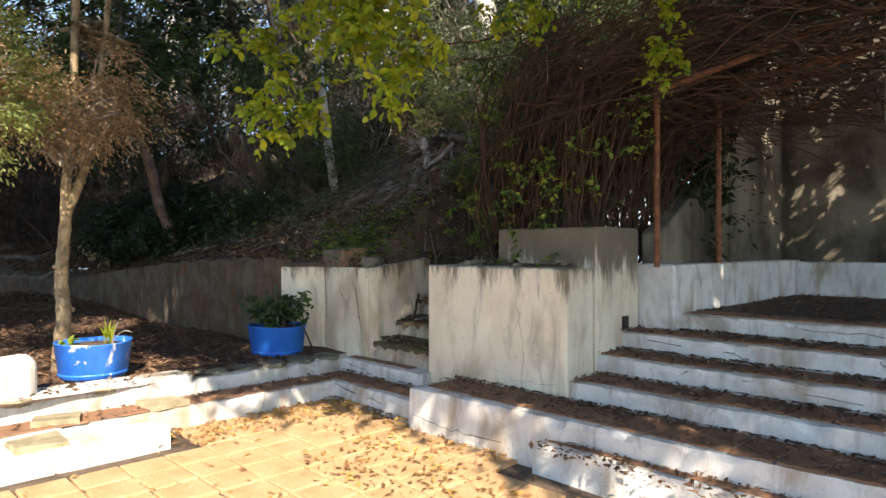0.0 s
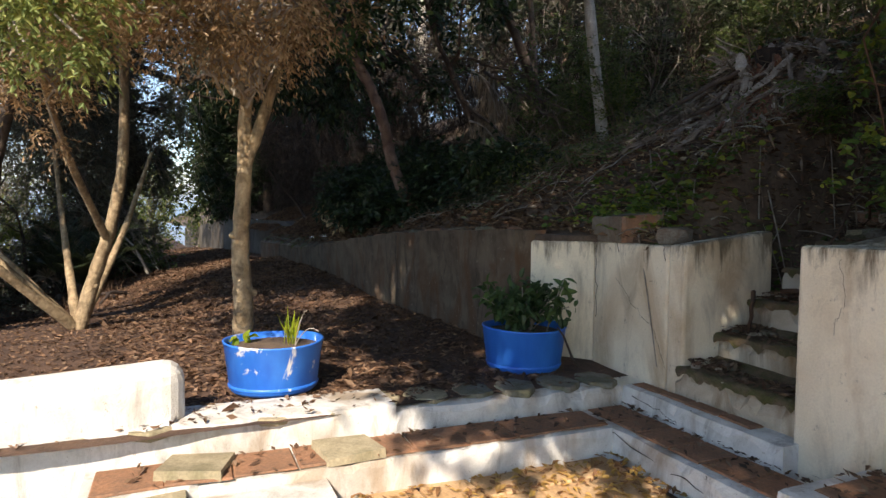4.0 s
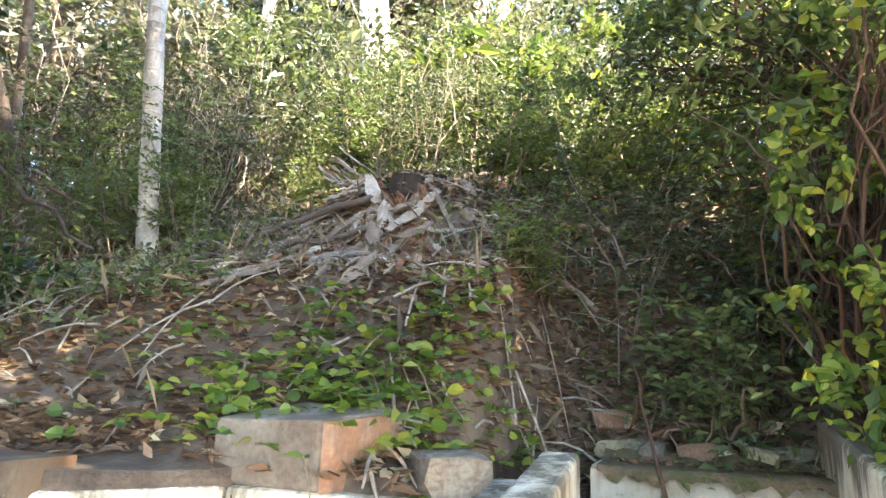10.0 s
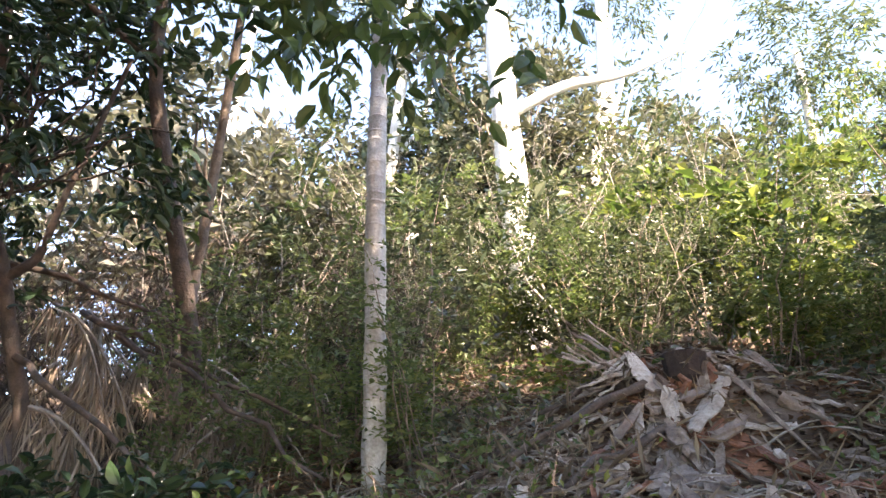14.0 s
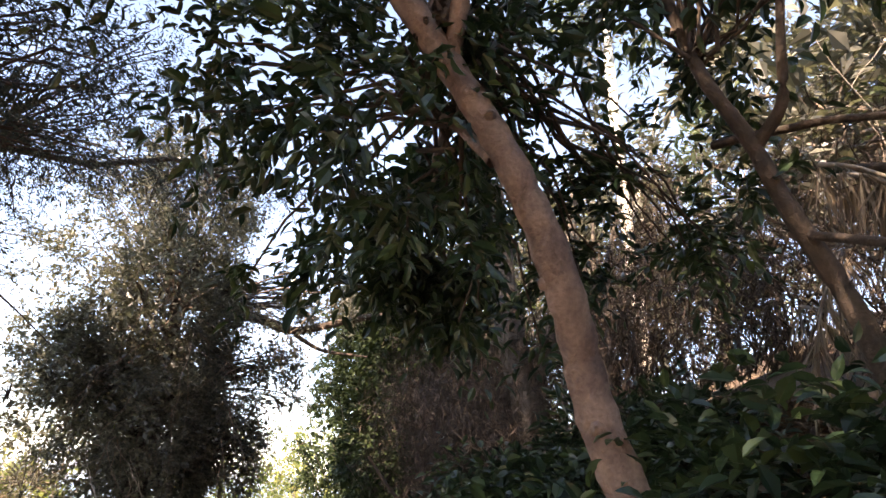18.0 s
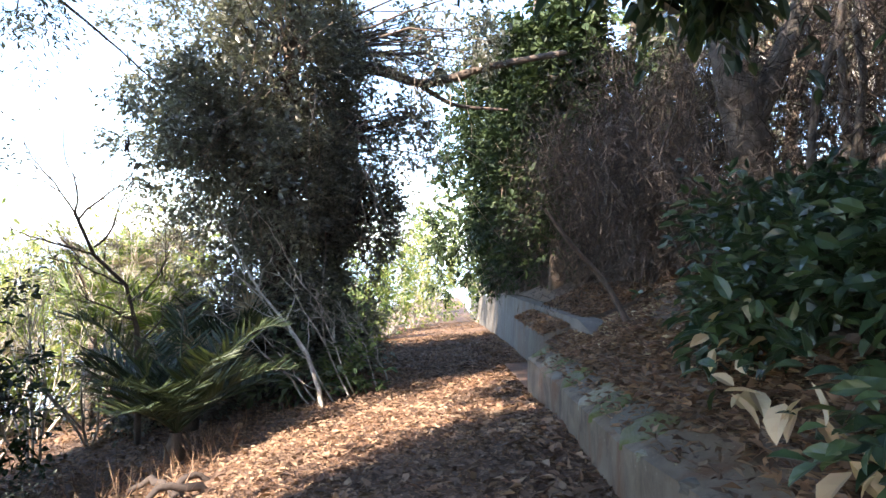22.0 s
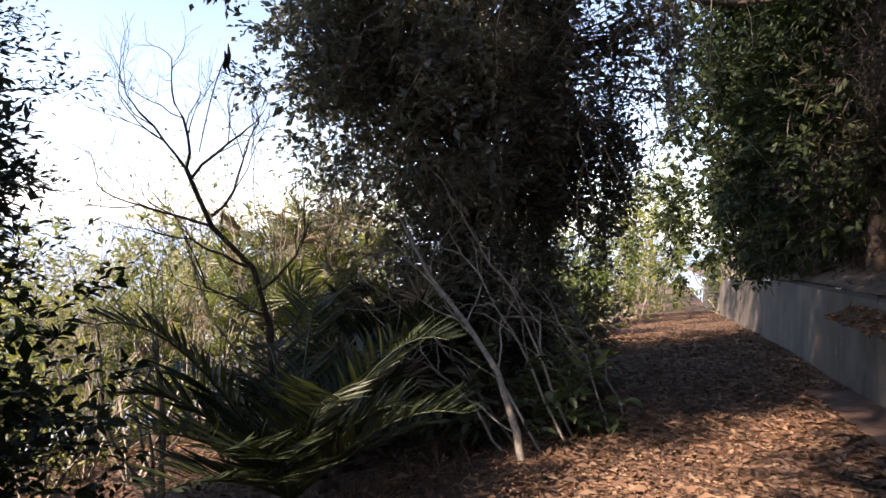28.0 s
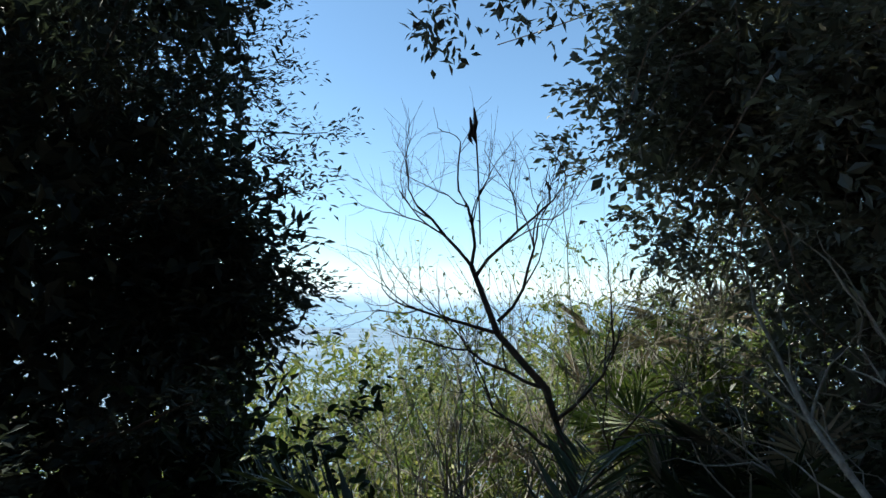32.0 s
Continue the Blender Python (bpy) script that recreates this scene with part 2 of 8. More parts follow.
L_LAUREL = leaf_mat("laurel_leaves", [(0.015, 0.034, 0.02), (0.024, 0.05, 0.027), (0.034, 0.064, 0.032), (0.05, 0.08, 0.034)], 0.28, 0.2)
L_POTPLANT = leaf_mat("pot_plant_leaves", [(0.035, 0.075, 0.03), (0.055, 0.105, 0.038), (0.08, 0.14, 0.05)], 0.45, 0.3)
L_IVY = leaf_mat("ivy_leaves", [(0.017, 0.03, 0.014), (0.028, 0.045, 0.02), (0.046, 0.066, 0.028)], 0.55, 0.2, 1.0, 0.2)
L_OAK = leaf_mat("dark_oak_leaves", [(0.078, 0.078, 0.068), (0.105, 0.105, 0.09), (0.138, 0.138, 0.118), (0.175, 0.175, 0.15)], 0.36, 0.32, 1.0, 0.6)
L_CONIFER = leaf_mat("cypress_needles", [(0.036, 0.046, 0.044), (0.052, 0.064, 0.058), (0.074, 0.086, 0.072)], 0.55, 0.2, 1.0, 0.35)
# lit copy of the cypress green: sunshine is part of the colour
L_CYPLIGHT = leaf_mat("cypress_sprays_painted_sunlit", [(0.13, 0.18, 0.065), (0.2, 0.25, 0.085), (0.28, 0.31, 0.115)], 0.6, 0.35)
L_BROWN = leaf_mat("dead_brown_sprays", [(0.34, 0.22, 0.14), (0.46, 0.32, 0.21), (0.58, 0.45, 0.34), (0.28, 0.18, 0.12)], 0.8, 0.4)
L_MAPLE = leaf_mat("yellow_green_leaves", [(0.34, 0.4, 0.03), (0.24, 0.33, 0.03), (0.48, 0.49, 0.05), (0.17, 0.27, 0.03)], 0.45, 0.5)
L_GREEN = leaf_mat("fresh_green_leaves", [(0.075, 0.115, 0.05), (0.11, 0.155, 0.066), (0.145, 0.19, 0.08), (0.18, 0.215, 0.095)], 0.38, 0.42)
L_BRAMBLE = leaf_mat("bramble_leaflets", [(0.07, 0.13, 0.03), (0.11, 0.19, 0.04), (0.17, 0.24, 0.05), (0.3, 0.33, 0.06)], 0.45, 0.42)
L_WOOD = leaf_mat("woodland_leaves", [(0.042, 0.06, 0.036), (0.065, 0.088, 0.05), (0.092, 0.118, 0.066), (0.135, 0.155, 0.096)], 0.36, 0.32)
L_OLIVE = leaf_mat("grey_olive_leaves", [(0.05, 0.055, 0.04), (0.09, 0.1, 0.07), (0.15, 0.155, 0.115), (0.22, 0.21, 0.165)], 0.42, 0.25)
# lit copy of the woodland leaves, sunlight painted into the tints
L_WOODLIGHT = leaf_mat("woodland_leaves_painted_sunlit", [(0.06, 0.1, 0.03), (0.09, 0.135, 0.04), (0.13, 0.17, 0.05), (0.2, 0.22, 0.07)], 0.45, 0.42)
L_VALLEY = leaf_mat("valley_shrub_leaves", [(0.12, 0.16, 0.05), (0.18, 0.22, 0.07), (0.26, 0.29, 0.09), (0.33, 0.31, 0.13)], 0.5, 0.4)
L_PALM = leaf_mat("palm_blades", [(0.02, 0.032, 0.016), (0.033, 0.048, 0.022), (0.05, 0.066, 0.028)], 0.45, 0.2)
# brighter copy of the palm green, with sunlight put into the colour
L_FAN_LIT = leaf_mat("fan_palm_blades_painted_sunlit", [(0.09, 0.13, 0.035), (0.13, 0.17, 0.045), (0.17, 0.2, 0.06)], 0.45, 0.35)
L_PALMDRY = leaf_mat("dry_palm_blades", [(0.24, 0.19, 0.155), (0.34, 0.275, 0.225), (0.15, 0.115, 0.09)], 0.7, 0.2)
L_LITTER = leaf_mat("fallen_leaves", [(0.1, 0.052, 0.032), (0.155, 0.088, 0.056), (0.22, 0.13, 0.083), (0.29, 0.19, 0.13), (0.065, 0.036, 0.024)], 0.7, 0.1)
L_LITTERY = leaf_mat("fallen_yellow_leaves", [(0.4, 0.24, 0.08), (0.5, 0.33, 0.1), (0.3, 0.16, 0.07), (0.2, 0.1, 0.05)], 0.75, 0.15)
L_PALEDEAD = leaf_mat("wilted_pale_leaves", [(0.5, 0.4, 0.3), (0.42, 0.3, 0.2), (0.55, 0.47, 0.37)], 0.7, 0.25)
L_THICKET = leaf_mat("dry_thicket_twigs", [(0.04, 0.028, 0.024), (0.062, 0.046, 0.039), (0.026, 0.018, 0.016), (0.13, 0.1, 0.085)], 0.8, 0.1)

# ---------- mesh helpers ----------
rng = np.random.default_rng(7)


class Geo:
    """Collects pieces of one mesh as arrays."""

    def __init__(self):
        self.v, self.f, self.n = [], [], 0

    def add(self, verts, faces):
        verts, faces = np.asarray(verts, float).reshape(-1, 3), np.asarray(faces, int)
        self.v.append(verts)
        self.f.append(faces + self.n)
        self.n += len(verts)
        return self

    def mesh(self, name, mat, smooth=True):
        me = bpy.data.meshes.new(name)
        if self.n:
            v = np.concatenate(self.v)
            sizes = np.concatenate([np.full(len(f), f.shape[1]) for f in self.f])
            loops = np.concatenate([f.ravel() for f in self.f])
            me.vertices.add(len(v))
            me.vertices.foreach_set("co", v.ravel())
            me.loops.add(len(loops))
            me.loops.foreach_set("vertex_index", loops)
            me.polygons.add(len(sizes))
            me.polygons.foreach_set("loop_start", np.r_[0, np.cumsum(sizes)[:-1]])
            me.polygons.foreach_set("loop_total", sizes)
            me.polygons.foreach_set("use_smooth", np.full(len(sizes), smooth))
            me.update(calc_edges=True)
        me.materials.append(mat)
        return me


def put(name, geo, mat, parent=None, label="", smooth=False):
    """Links a Geo as one mesh object, under a thing where one is given."""
    if name in SINGLE and parent is not None and len(geo.v) > 1:
        return put_each(name, geo, mat, parent, label, smooth)
    ob = new(name, geo.mesh(name, mat, smooth))
    if parent is not None:
        ob.parent = parent
    return tagged(ob, label, kind="stuff" if name in ("foliage", "leaf_blade", "vine_tangle", "brushwood") else "")


SINGLE = {"stem_cluster": ("stem", 10), "twig_cluster": ("twig", 16), "branch_cluster": ("branch", 26)}


def put_each(name, geo, mat, parent, label, smooth):
    """Links the longest tubes of a Geo one by one and the fine rest as one mesh."""
    word, most = SINGLE[name]
    starts = np.cumsum([0] + [len(v) for v in geo.v])
    order = sorted(range(len(geo.v)), key=lambda i: -float(np.ptp(geo.v[i], axis=0).sum()))
    rest = Geo()
    for rank, i in enumerate(order):
        if rank < most:
            put(word, Geo().add(geo.v[i], geo.f[i] - starts[i]), mat, parent, "", smooth)
        else:
            rest.add(geo.v[i], geo.f[i] - starts[i])
    if rest.n:
        put("brushwood", rest, mat, parent, label, smooth)


def thing(name, label, category, group="", kind=""):
    return tagged(new(name), label, category, group, kind)


def lump(name, geo, mat, label, category, group="", kind="", smooth=False):
    return tagged(put(name, geo, mat, None, "", smooth), label, category, group, kind)


def unit(a):
    a = np.asarray(a, float)
    return a / np.maximum(np.linalg.norm(a, axis=-1, keepdims=True), 1e-9)


def tube(geo, points, radii, sides=6):
    """A tapered tube along points."""
    p = np.asarray(points, float)
    r = np.broadcast_to(np.asarray(radii, float), (len(p),))
    way = unit(np.gradient(p, axis=0))
    ref = np.where(np.abs(way[:, 2:3]) > 0.9, [[1.0, 0, 0]], [[0, 0, 1.0]])
    a = unit(np.cross(way, ref))
    b = np.cross(way, a)
    ang = np.linspace(0, 2 * np.pi, sides, endpoint=False)
    ring = np.cos(ang)[None, :, None] * a[:, None] + np.sin(ang)[None, :, None] * b[:, None]
    v = p[:, None] + ring * r[:, None, None]
    i, j = np.meshgrid(np.arange(len(p) - 1), np.arange(sides), indexing="ij")
    k = (j + 1) % sides
    geo.add(v, np.stack([i * sides + j, i * sides + k, (i + 1) * sides + k, (i + 1) * sides + j], -1).reshape(-1, 4))
    return geo


def bend(a, b, sag=0.1, n=6, rough=0.0):
    """Points from a to b with a bow and some unevenness."""
    a, b = np.asarray(a, float), np.asarray(b, float)
    t = np.linspace(0, 1, n)[:, None]
    p = a + (b - a) * t + np.array([0, 0, 1]) * (4 * t * (1 - t)) * sag
    if rough:
        p[1:-1] += rng.normal(0, rough, (n - 2, 3))
    return p


def leaves(geo, at, way=None, size=0.06, aspect=0.45, spread=0.35, fold=0.25, droop=0.0, shape=0):
    """Leaves at points: folded blades of two triangles (shape 0) or broad ovals of four quads (shape 1)."""
    at = np.asarray(at, float).reshape(-1, 3)
    n = len(at)
    if n == 0:
        return geo
    ax = rng.normal(0, 1, (n, 3)) if way is None else unit(way) + rng.normal(0, spread, (n, 3))
    ax[:, 2] -= droop
    ax = unit(ax)
    up = unit(rng.normal(0, 0.55, (n, 3)) + [0, 0, 1.0])
    side = unit(np.cross(ax, up))
    nor = np.cross(side, ax)
    ln = (np.asarray(size) * rng.uniform(0.6, 1.35, n))[:, None]
    wd = ln * aspect * rng.uniform(0.75, 1.2, (n, 1))
    if shape == 0:
        v = np.stack([at, at + ax * ln * 0.5 + side * wd * 0.5 + nor * wd * fold, at + ax * ln, at + ax * ln * 0.5 - side * wd * 0.5 + nor * wd * fold], 1)
        base = np.arange(n)[:, None] * 4
        geo.add(v, np.concatenate([base + [0, 1, 2], base + [0, 2, 3]]))
    else:
        mid = lambda t, h: at + ax * ln * t - nor * ln * h
        e = lambda t, h, k: mid(t, h) + nor * wd * fold * k
        v = np.stack([at, mid(0.35, 0.0), mid(0.7, 0.04), mid(1.0, 0.14),
                      e(0.22, 0, 0.8) + side * wd * 0.42, e(0.55, 0.02, 1) + side * wd * 0.5, e(0.82, 0.08, 0.6) + side * wd * 0.27,
                      e(0.22, 0, 0.8) - side * wd * 0.42, e(0.55, 0.02, 1) - side * wd * 0.5, e(0.82, 0.08, 0.6) - side * wd * 0.27], 1)
        base = np.arange(n)[:, None] * 10
        geo.add(v, np.concatenate([base + [0, 4, 5, 1], base + [1, 5, 6, 2], base + [0, 1, 8, 7], base + [1, 2, 9, 8]]))
        geo.add(np.zeros((0, 3)), np.zeros((0, 3), int))
        geo.f.append(np.concatenate([base + [2, 6, 3], base + [2, 3, 9]]) + geo.n - n * 10)
    return geo


def clumps(centre, radii, count, each, tight=0.22, shell=0.55, flat=1.0):
    """Points in clumps inside an uneven ellipsoid."""
    c = rng.normal(0, 1, (count, 3))
    c = unit(c) * (rng.uniform(shell, 1.0, (count, 1)) ** 0.7)
    c *= 1 + 0.35 * np.sin(c[:, :1] * 5 + c[:, 1:2] * 4)
    c = c * radii + centre
    p = c[:, None] + rng.normal(0, tight, (count, each, 3)) * [1, 1, flat]
    return p.reshape(-1, 3), c


def sprays(geo, mids, out, each, size, aspect, reach, droop=0.2, shape=0, per=9, loose=0.75, flat=0.8):
    """Leafy twigs that spring from points: leaves stand in pairs along each twig, so that a crown reads as sprays with gaps."""
    mids, out = np.asarray(mids, float).reshape(-1, 3), np.asarray(out, float)
    n, k = len(mids), max(1, int(round(each / per)))
    d = unit(out[:, None] * 0.8 + rng.normal(0, loose, (n, k, 3)) * [1, 1, flat] + [0, 0, 0.08 - 0.25 * droop])
    ln = reach * rng.uniform(0.45, 1.2, (n, k, 1, 1))
    f = np.linspace(0.12, 1.0, per)[None, None, :, None]
    q = mids[:, None, None] + d[:, :, None] * ln * f
    q[..., 2] -= (droop * 0.45 * ln * f ** 2)[..., 0]
    q += rng.normal(0, 0.07 * reach, q.shape) * f
    side = unit(np.cross(d, [0, 0, 1.0]))[:, :, None] * np.where(np.arange(per) % 2, 1, -1)[None, None, :, None]
    w = d[:, :, None] * 0.75 + side * np.where(f > 0.95, 0.1, 0.95)
    leaves(geo, q.reshape(-1, 3), w.reshape(-1, 3), size, aspect, 0.3, 0.25, droop * 0.5, shape)
    return geo


def grow(geo, base, way, length, radius, depth, tips, spread=0.6, up=0.15, kids=3, sides=6, bendy=0.12, shrink=0.62):
    """A branching limb; collects the tips' places and ways."""
    n = 5
    p, d = [np.asarray(base, float)], unit(way)
    for _ in range(n - 1):
        d = unit(d + rng.normal(0, bendy, 3) + [0, 0, up * 0.25])
        p.append(p[-1] + d * length / (n - 1))
    p = np.array(p)
    tube(geo, p, np.linspace(radius, radius * shrink, n), sides)
    if depth == 0:
        tips.append((p[-1], d))
        tips.append((p[2], d))
        return
    for k in range(kids):
        at = p[-1] if k == 0 else p[rng.integers(2, n)]
        nd = unit(d + rng.normal(0, spread, 3) + [0, 0, up])
        grow(geo, at, nd, length * rng.uniform(0.55, 0.85), radius * shrink * (0.9 if k == 0 else 0.7), depth - 1, tips, spread, up, kids, max(4, sides - 1), bendy, shrink)


def block(geo, corners, z0, z1, batter=0.0, rough=0.0, cuts=1):
    """A prism over a ring of plan points; z1 may be one height or one per corner."""
    c = np.asarray(corners, float)
    m = c.mean(0)
    top = np.broadcast_to(np.asarray(z1, float), (len(c),))
    low = np.broadcast_to(np.asarray(z0, float), (len(c),))
    v = [np.c_[c, low], np.c_[c + (m - c) * batter, top]]
    n = len(c)
    i = np.arange(n)
    geo.add(np.concatenate(v), np.stack([i, (i + 1) % n, (i + 1) % n + n, i + n], -1))
    for ring in (i + n, i[::-1]):
        geo.f.append((ring + geo.n - 2 * n)[None])
    return geo


def soften(ob, width=0.015, segments=2):
    m = ob.modifiers.new("bevel", "BEVEL")
    m.width, m.segments, m.limit_method, m.angle_limit = width, segments, "ANGLE", radians(40)
    return ob


# ---------- the plan ----------
# W: along the retaining wall (s) and towards the hill (d). U: the terrace grid, u along the steps, v into the hill.
S0, SW, SN = np.array([-1.86, 7.14]), np.array([-0.758, 0.652]), np.array([0.652, 0.758])
K0, KU, KV = np.array([-1.06, 6.70]), np.array([0.7071, -0.7071]), np.array([0.7071, 0.7071])


def W(s, d, z=None):
    p = S0 + np.multiply.outer(s, SW) + np.multiply.outer(d, SN)
    return p if z is None else np.concatenate([p, np.broadcast_to(np.asarray(z, float)[..., None], p.shape[:-1] + (1,))], -1)


def U(u, v, z=None):
    p = K0 + np.multiply.outer(u, KU) + np.multiply.outer(v, KV)
    return p if z is None else np.concatenate([p, np.broadcast_to(np.asarray(z, float)[..., None], p.shape[:-1] + (1,))], -1)


def sd(x, y):
    q = np.stack([np.asarray(x, float), np.asarray(y, float)], -1) - S0
    return q @ SW, q @ SN


def step_up(x, a, b):
    t = np.clip((np.asarray(x, float) - a) / (b - a), 0, 1)
    return t * t * (3 - 2 * t)


def ripple(s, d, k=1.0):
    return 0.5 * np.sin(s * 1.7 * k + d * 0.9) + 0.3 * np.sin(s * 3.1 * k - d * 2.3 + 1.3) + 0.2 * np.sin(d * 4.7 * k + s * 0.6 + 0.5)


def wall_top(s):
    return np.interp(s, [0, 0.6, 2.3, 3.6, 5.4, 6.6, 8.2, 10.6], [1.28, 1.27, 1.2, 1.1, 0.93, 0.83, 0.83, 0.8])


def path_z(s, d):
    """The leaf-covered path and the terrace behind the kerb, and the slope that falls away from it."""
    s, d = np.asarray(s, float), np.asarray(d, float)
    flat = 0.27 + 0.09 * step_up(d, -1.2, -0.1) * step_up(s, -0.8, 1.0)
    lane = np.interp(s, [8, 10.5, 12, 16, 23, 34], [0.57, 0.42, 0.34, 0.26, 0.0, -0.45]) + np.interp(s, [8, 12], [0.2, 0.1]) * (np.maximum(d, -2.6) + 0.1)
    z = flat + (lane - flat) * step_up(s, 1.5, 6.5)
    edge = np.interp(s, [0, 4, 7, 30], [-5.0, -3.9, -2.45, -2.4])
    fall = np.maximum(edge - d, 0)
    z = np.maximum(z, flat * 0 + np.where(s < 4, 0.1, -9))
    z = z - 0.26 * np.minimum(fall, 11) - 0.5 * np.maximum(fall - 11, 0)
    return z + 0.02 * ripple(s, d)


def coping_rise(s):
    return 0.17 * step_up(s, 4.6, 6.0)


def hill_z(s, d):
    """The bank behind the walls."""
    s, d = np.asarray(s, float), np.asarray(d, float)
    w = step_up(s, 0.5, 1.8)
    low = np.where(s < 0, 1.25 - 0.03 * step_up(-s, 0.0, 0.6), np.where(s <= 10.0, wall_top(s) - 0.03 + coping_rise(s), np.interp(s, [10, 17, 34], [1.0, 1.0, 0.4])))
    rise = 0.5 * np.minimum(d, 5) * (w + (1 - w) * step_up(d, 0.2, 1.3)) + 0.42 * np.clip(d - 5, 0, 14) + 0.15 * np.maximum(d - 19, 0)
    z = low + rise + 0.38 * np.minimum(d, 0.7) / 0.7 * step_up(s, 4.0, 6.0) * (1 - step_up(s, 7.6, 8.8))
    notch = step_up(s, -2.6, -2.08) * (1 - step_up(s, -1.2, -0.85))
    cut = np.minimum(z, np.interp(d, [0.1, 0.6, 1.6, 2.0, 3.6], [0.1, 0.25, 0.95, 1.27, 3.1]))
    z = z + (cut - z) * notch
    pile = 0.36 * np.exp(-((s - 0.1) / 0.6) ** 2 - ((d - 3.05) / 0.4) ** 2) - 0.24 * np.exp(-((s + 0.25) / 0.5) ** 2 - ((d - 2.35) / 0.38) ** 2)
    return z + pile + 0.05 * ripple(s, d) * step_up(d, 0.2, 1.0)


def stand(x, y, hill=None):
    """Ground height at a place."""
    s, d = sd(x, y)
    up = d > 0 if hill is None else hill
    return float(hill_z(s, d)) if up else float(path_z(s, d))


def grid_sheet(s, d, height, side=1):
    S, D = np.meshgrid(s, d, indexing="ij")
    v = W(S, D, height(S, D))
    i, j = np.meshgrid(np.arange(len(s) - 1), np.arange(len(d) - 1), indexing="ij")
    a = i * len(d) + j
    f = np.stack([a, a + 1, a + len(d) + 1, a + len(d)], -1).reshape(-1, 4)
    return v.reshape(-1, 3), f if side > 0 else f[:, ::-1]


# ---------- ground ----------
g = Geo()
g.add(*grid_sheet(np.r_[np.arange(-0.75, 12, 0.2), np.arange(12, 60, 1.0)], np.r_[-60, -40, -28, np.arange(-20, -6, 1.0), np.arange(-6, 0.5, 0.15)], path_z))
lump("path_ground", g, M_PATH, "brown earth path covered with dry fallen leaves", "path", kind="structure", smooth=True)
g = Geo()
g.add(*grid_sheet(np.r_[np.arange(0.0, 10.01, 0.25)], np.r_[np.arange(0.05, 8, 0.25), np.arange(8, 40, 1.0)], hill_z))
g.add(*grid_sheet(np.r_[np.arange(10.0, 12, 0.25), np.arange(12, 60, 1.0)], np.r_[0.57, np.arange(0.6, 8, 0.25), np.arange(8, 40, 1.0)], hill_z))
g.add(*grid_sheet(np.r_[np.arange(-3.5, -2.3, 0.2), np.arange(-2.3, -1.1, 0.05), np.arange(-1.1, 0.21, 0.1)], np.r_[0.43, np.arange(0.45, 8, 0.2), np.arange(8, 40, 1.0)], lambda s, d: np.where(d < 0.44, np.minimum(hill_z(s, d), 1.25) - 0.12, hill_z(s, d))))
g.add(*grid_sheet(np.r_[np.arange(-25, -4, 1.0), -4.0], np.arange(6.4, 41, 1.0), hill_z))
wing_s = np.linspace(-0.4, 0.1, 11)[:, None]
wing_k = np.array([0, 0.03, 0.2, 0.4, 0.6, 0.8, 1.0])[None]
near = np.clip(-wing_s * 1.2 + 0.015, 0.03, 0.44)
wing_d = near + (0.46 - near) * wing_k
wing_z = hill_z(wing_s + 0 * wing_k, wing_d) + wing_s * 0.02 * (1 - wing_k) - 0.12 * (wing_k == 0)
a = (np.arange(10)[:, None] * 7 + np.arange(6)[None]).ravel()
g.add(W(wing_s + 0 * wing_k, wing_d, wing_z).reshape(-1, 3), np.stack([a, a + 1, a + 8, a + 7], -1))
lump("hill_ground", g, M_SOIL, "steep wooded bank of dark soil and dead leaves", "hillside", kind="structure", smooth=True)
g = Geo()
ring = np.array([[math.cos(a) * 4000, math.sin(a) * 4000, -70.0] for a in np.linspace(0, 2 * math.pi, 32, endpoint=False)])
g.add(np.r_[ring, [[0, 0, -70.0]]], np.array([[i, (i + 1) % 32, 32] for i in range(32)]))
# the blue of distant haze is painted into this ground colour
m_far, ns, ls, b = material("valley_painted_haze", 0.95)
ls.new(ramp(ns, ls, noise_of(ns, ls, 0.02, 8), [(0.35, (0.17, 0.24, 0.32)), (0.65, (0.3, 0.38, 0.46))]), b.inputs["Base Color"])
lump("ground", g, m_far, "far valley floor with blue haze painted into its colour", "ground", kind="structure")
# glowing sheets on the horizon: blue haze painted in as colour, pale cloud behind it


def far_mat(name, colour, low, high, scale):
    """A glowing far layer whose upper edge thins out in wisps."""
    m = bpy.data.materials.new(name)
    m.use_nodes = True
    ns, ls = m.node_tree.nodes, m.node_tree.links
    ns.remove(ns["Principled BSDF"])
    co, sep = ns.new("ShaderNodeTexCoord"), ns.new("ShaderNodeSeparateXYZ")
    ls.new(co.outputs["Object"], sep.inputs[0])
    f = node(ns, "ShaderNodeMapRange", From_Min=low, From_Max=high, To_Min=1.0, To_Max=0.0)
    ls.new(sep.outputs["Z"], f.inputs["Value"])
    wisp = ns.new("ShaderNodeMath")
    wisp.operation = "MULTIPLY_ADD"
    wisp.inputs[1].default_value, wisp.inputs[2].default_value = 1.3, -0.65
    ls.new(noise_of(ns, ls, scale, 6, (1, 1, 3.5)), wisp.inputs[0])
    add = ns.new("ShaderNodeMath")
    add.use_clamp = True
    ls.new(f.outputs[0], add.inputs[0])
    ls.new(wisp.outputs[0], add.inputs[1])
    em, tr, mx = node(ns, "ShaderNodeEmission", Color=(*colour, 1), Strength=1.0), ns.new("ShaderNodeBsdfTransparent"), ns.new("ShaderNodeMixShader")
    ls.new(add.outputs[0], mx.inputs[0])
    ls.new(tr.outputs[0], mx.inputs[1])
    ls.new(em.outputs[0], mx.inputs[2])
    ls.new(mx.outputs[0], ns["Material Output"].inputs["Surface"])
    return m


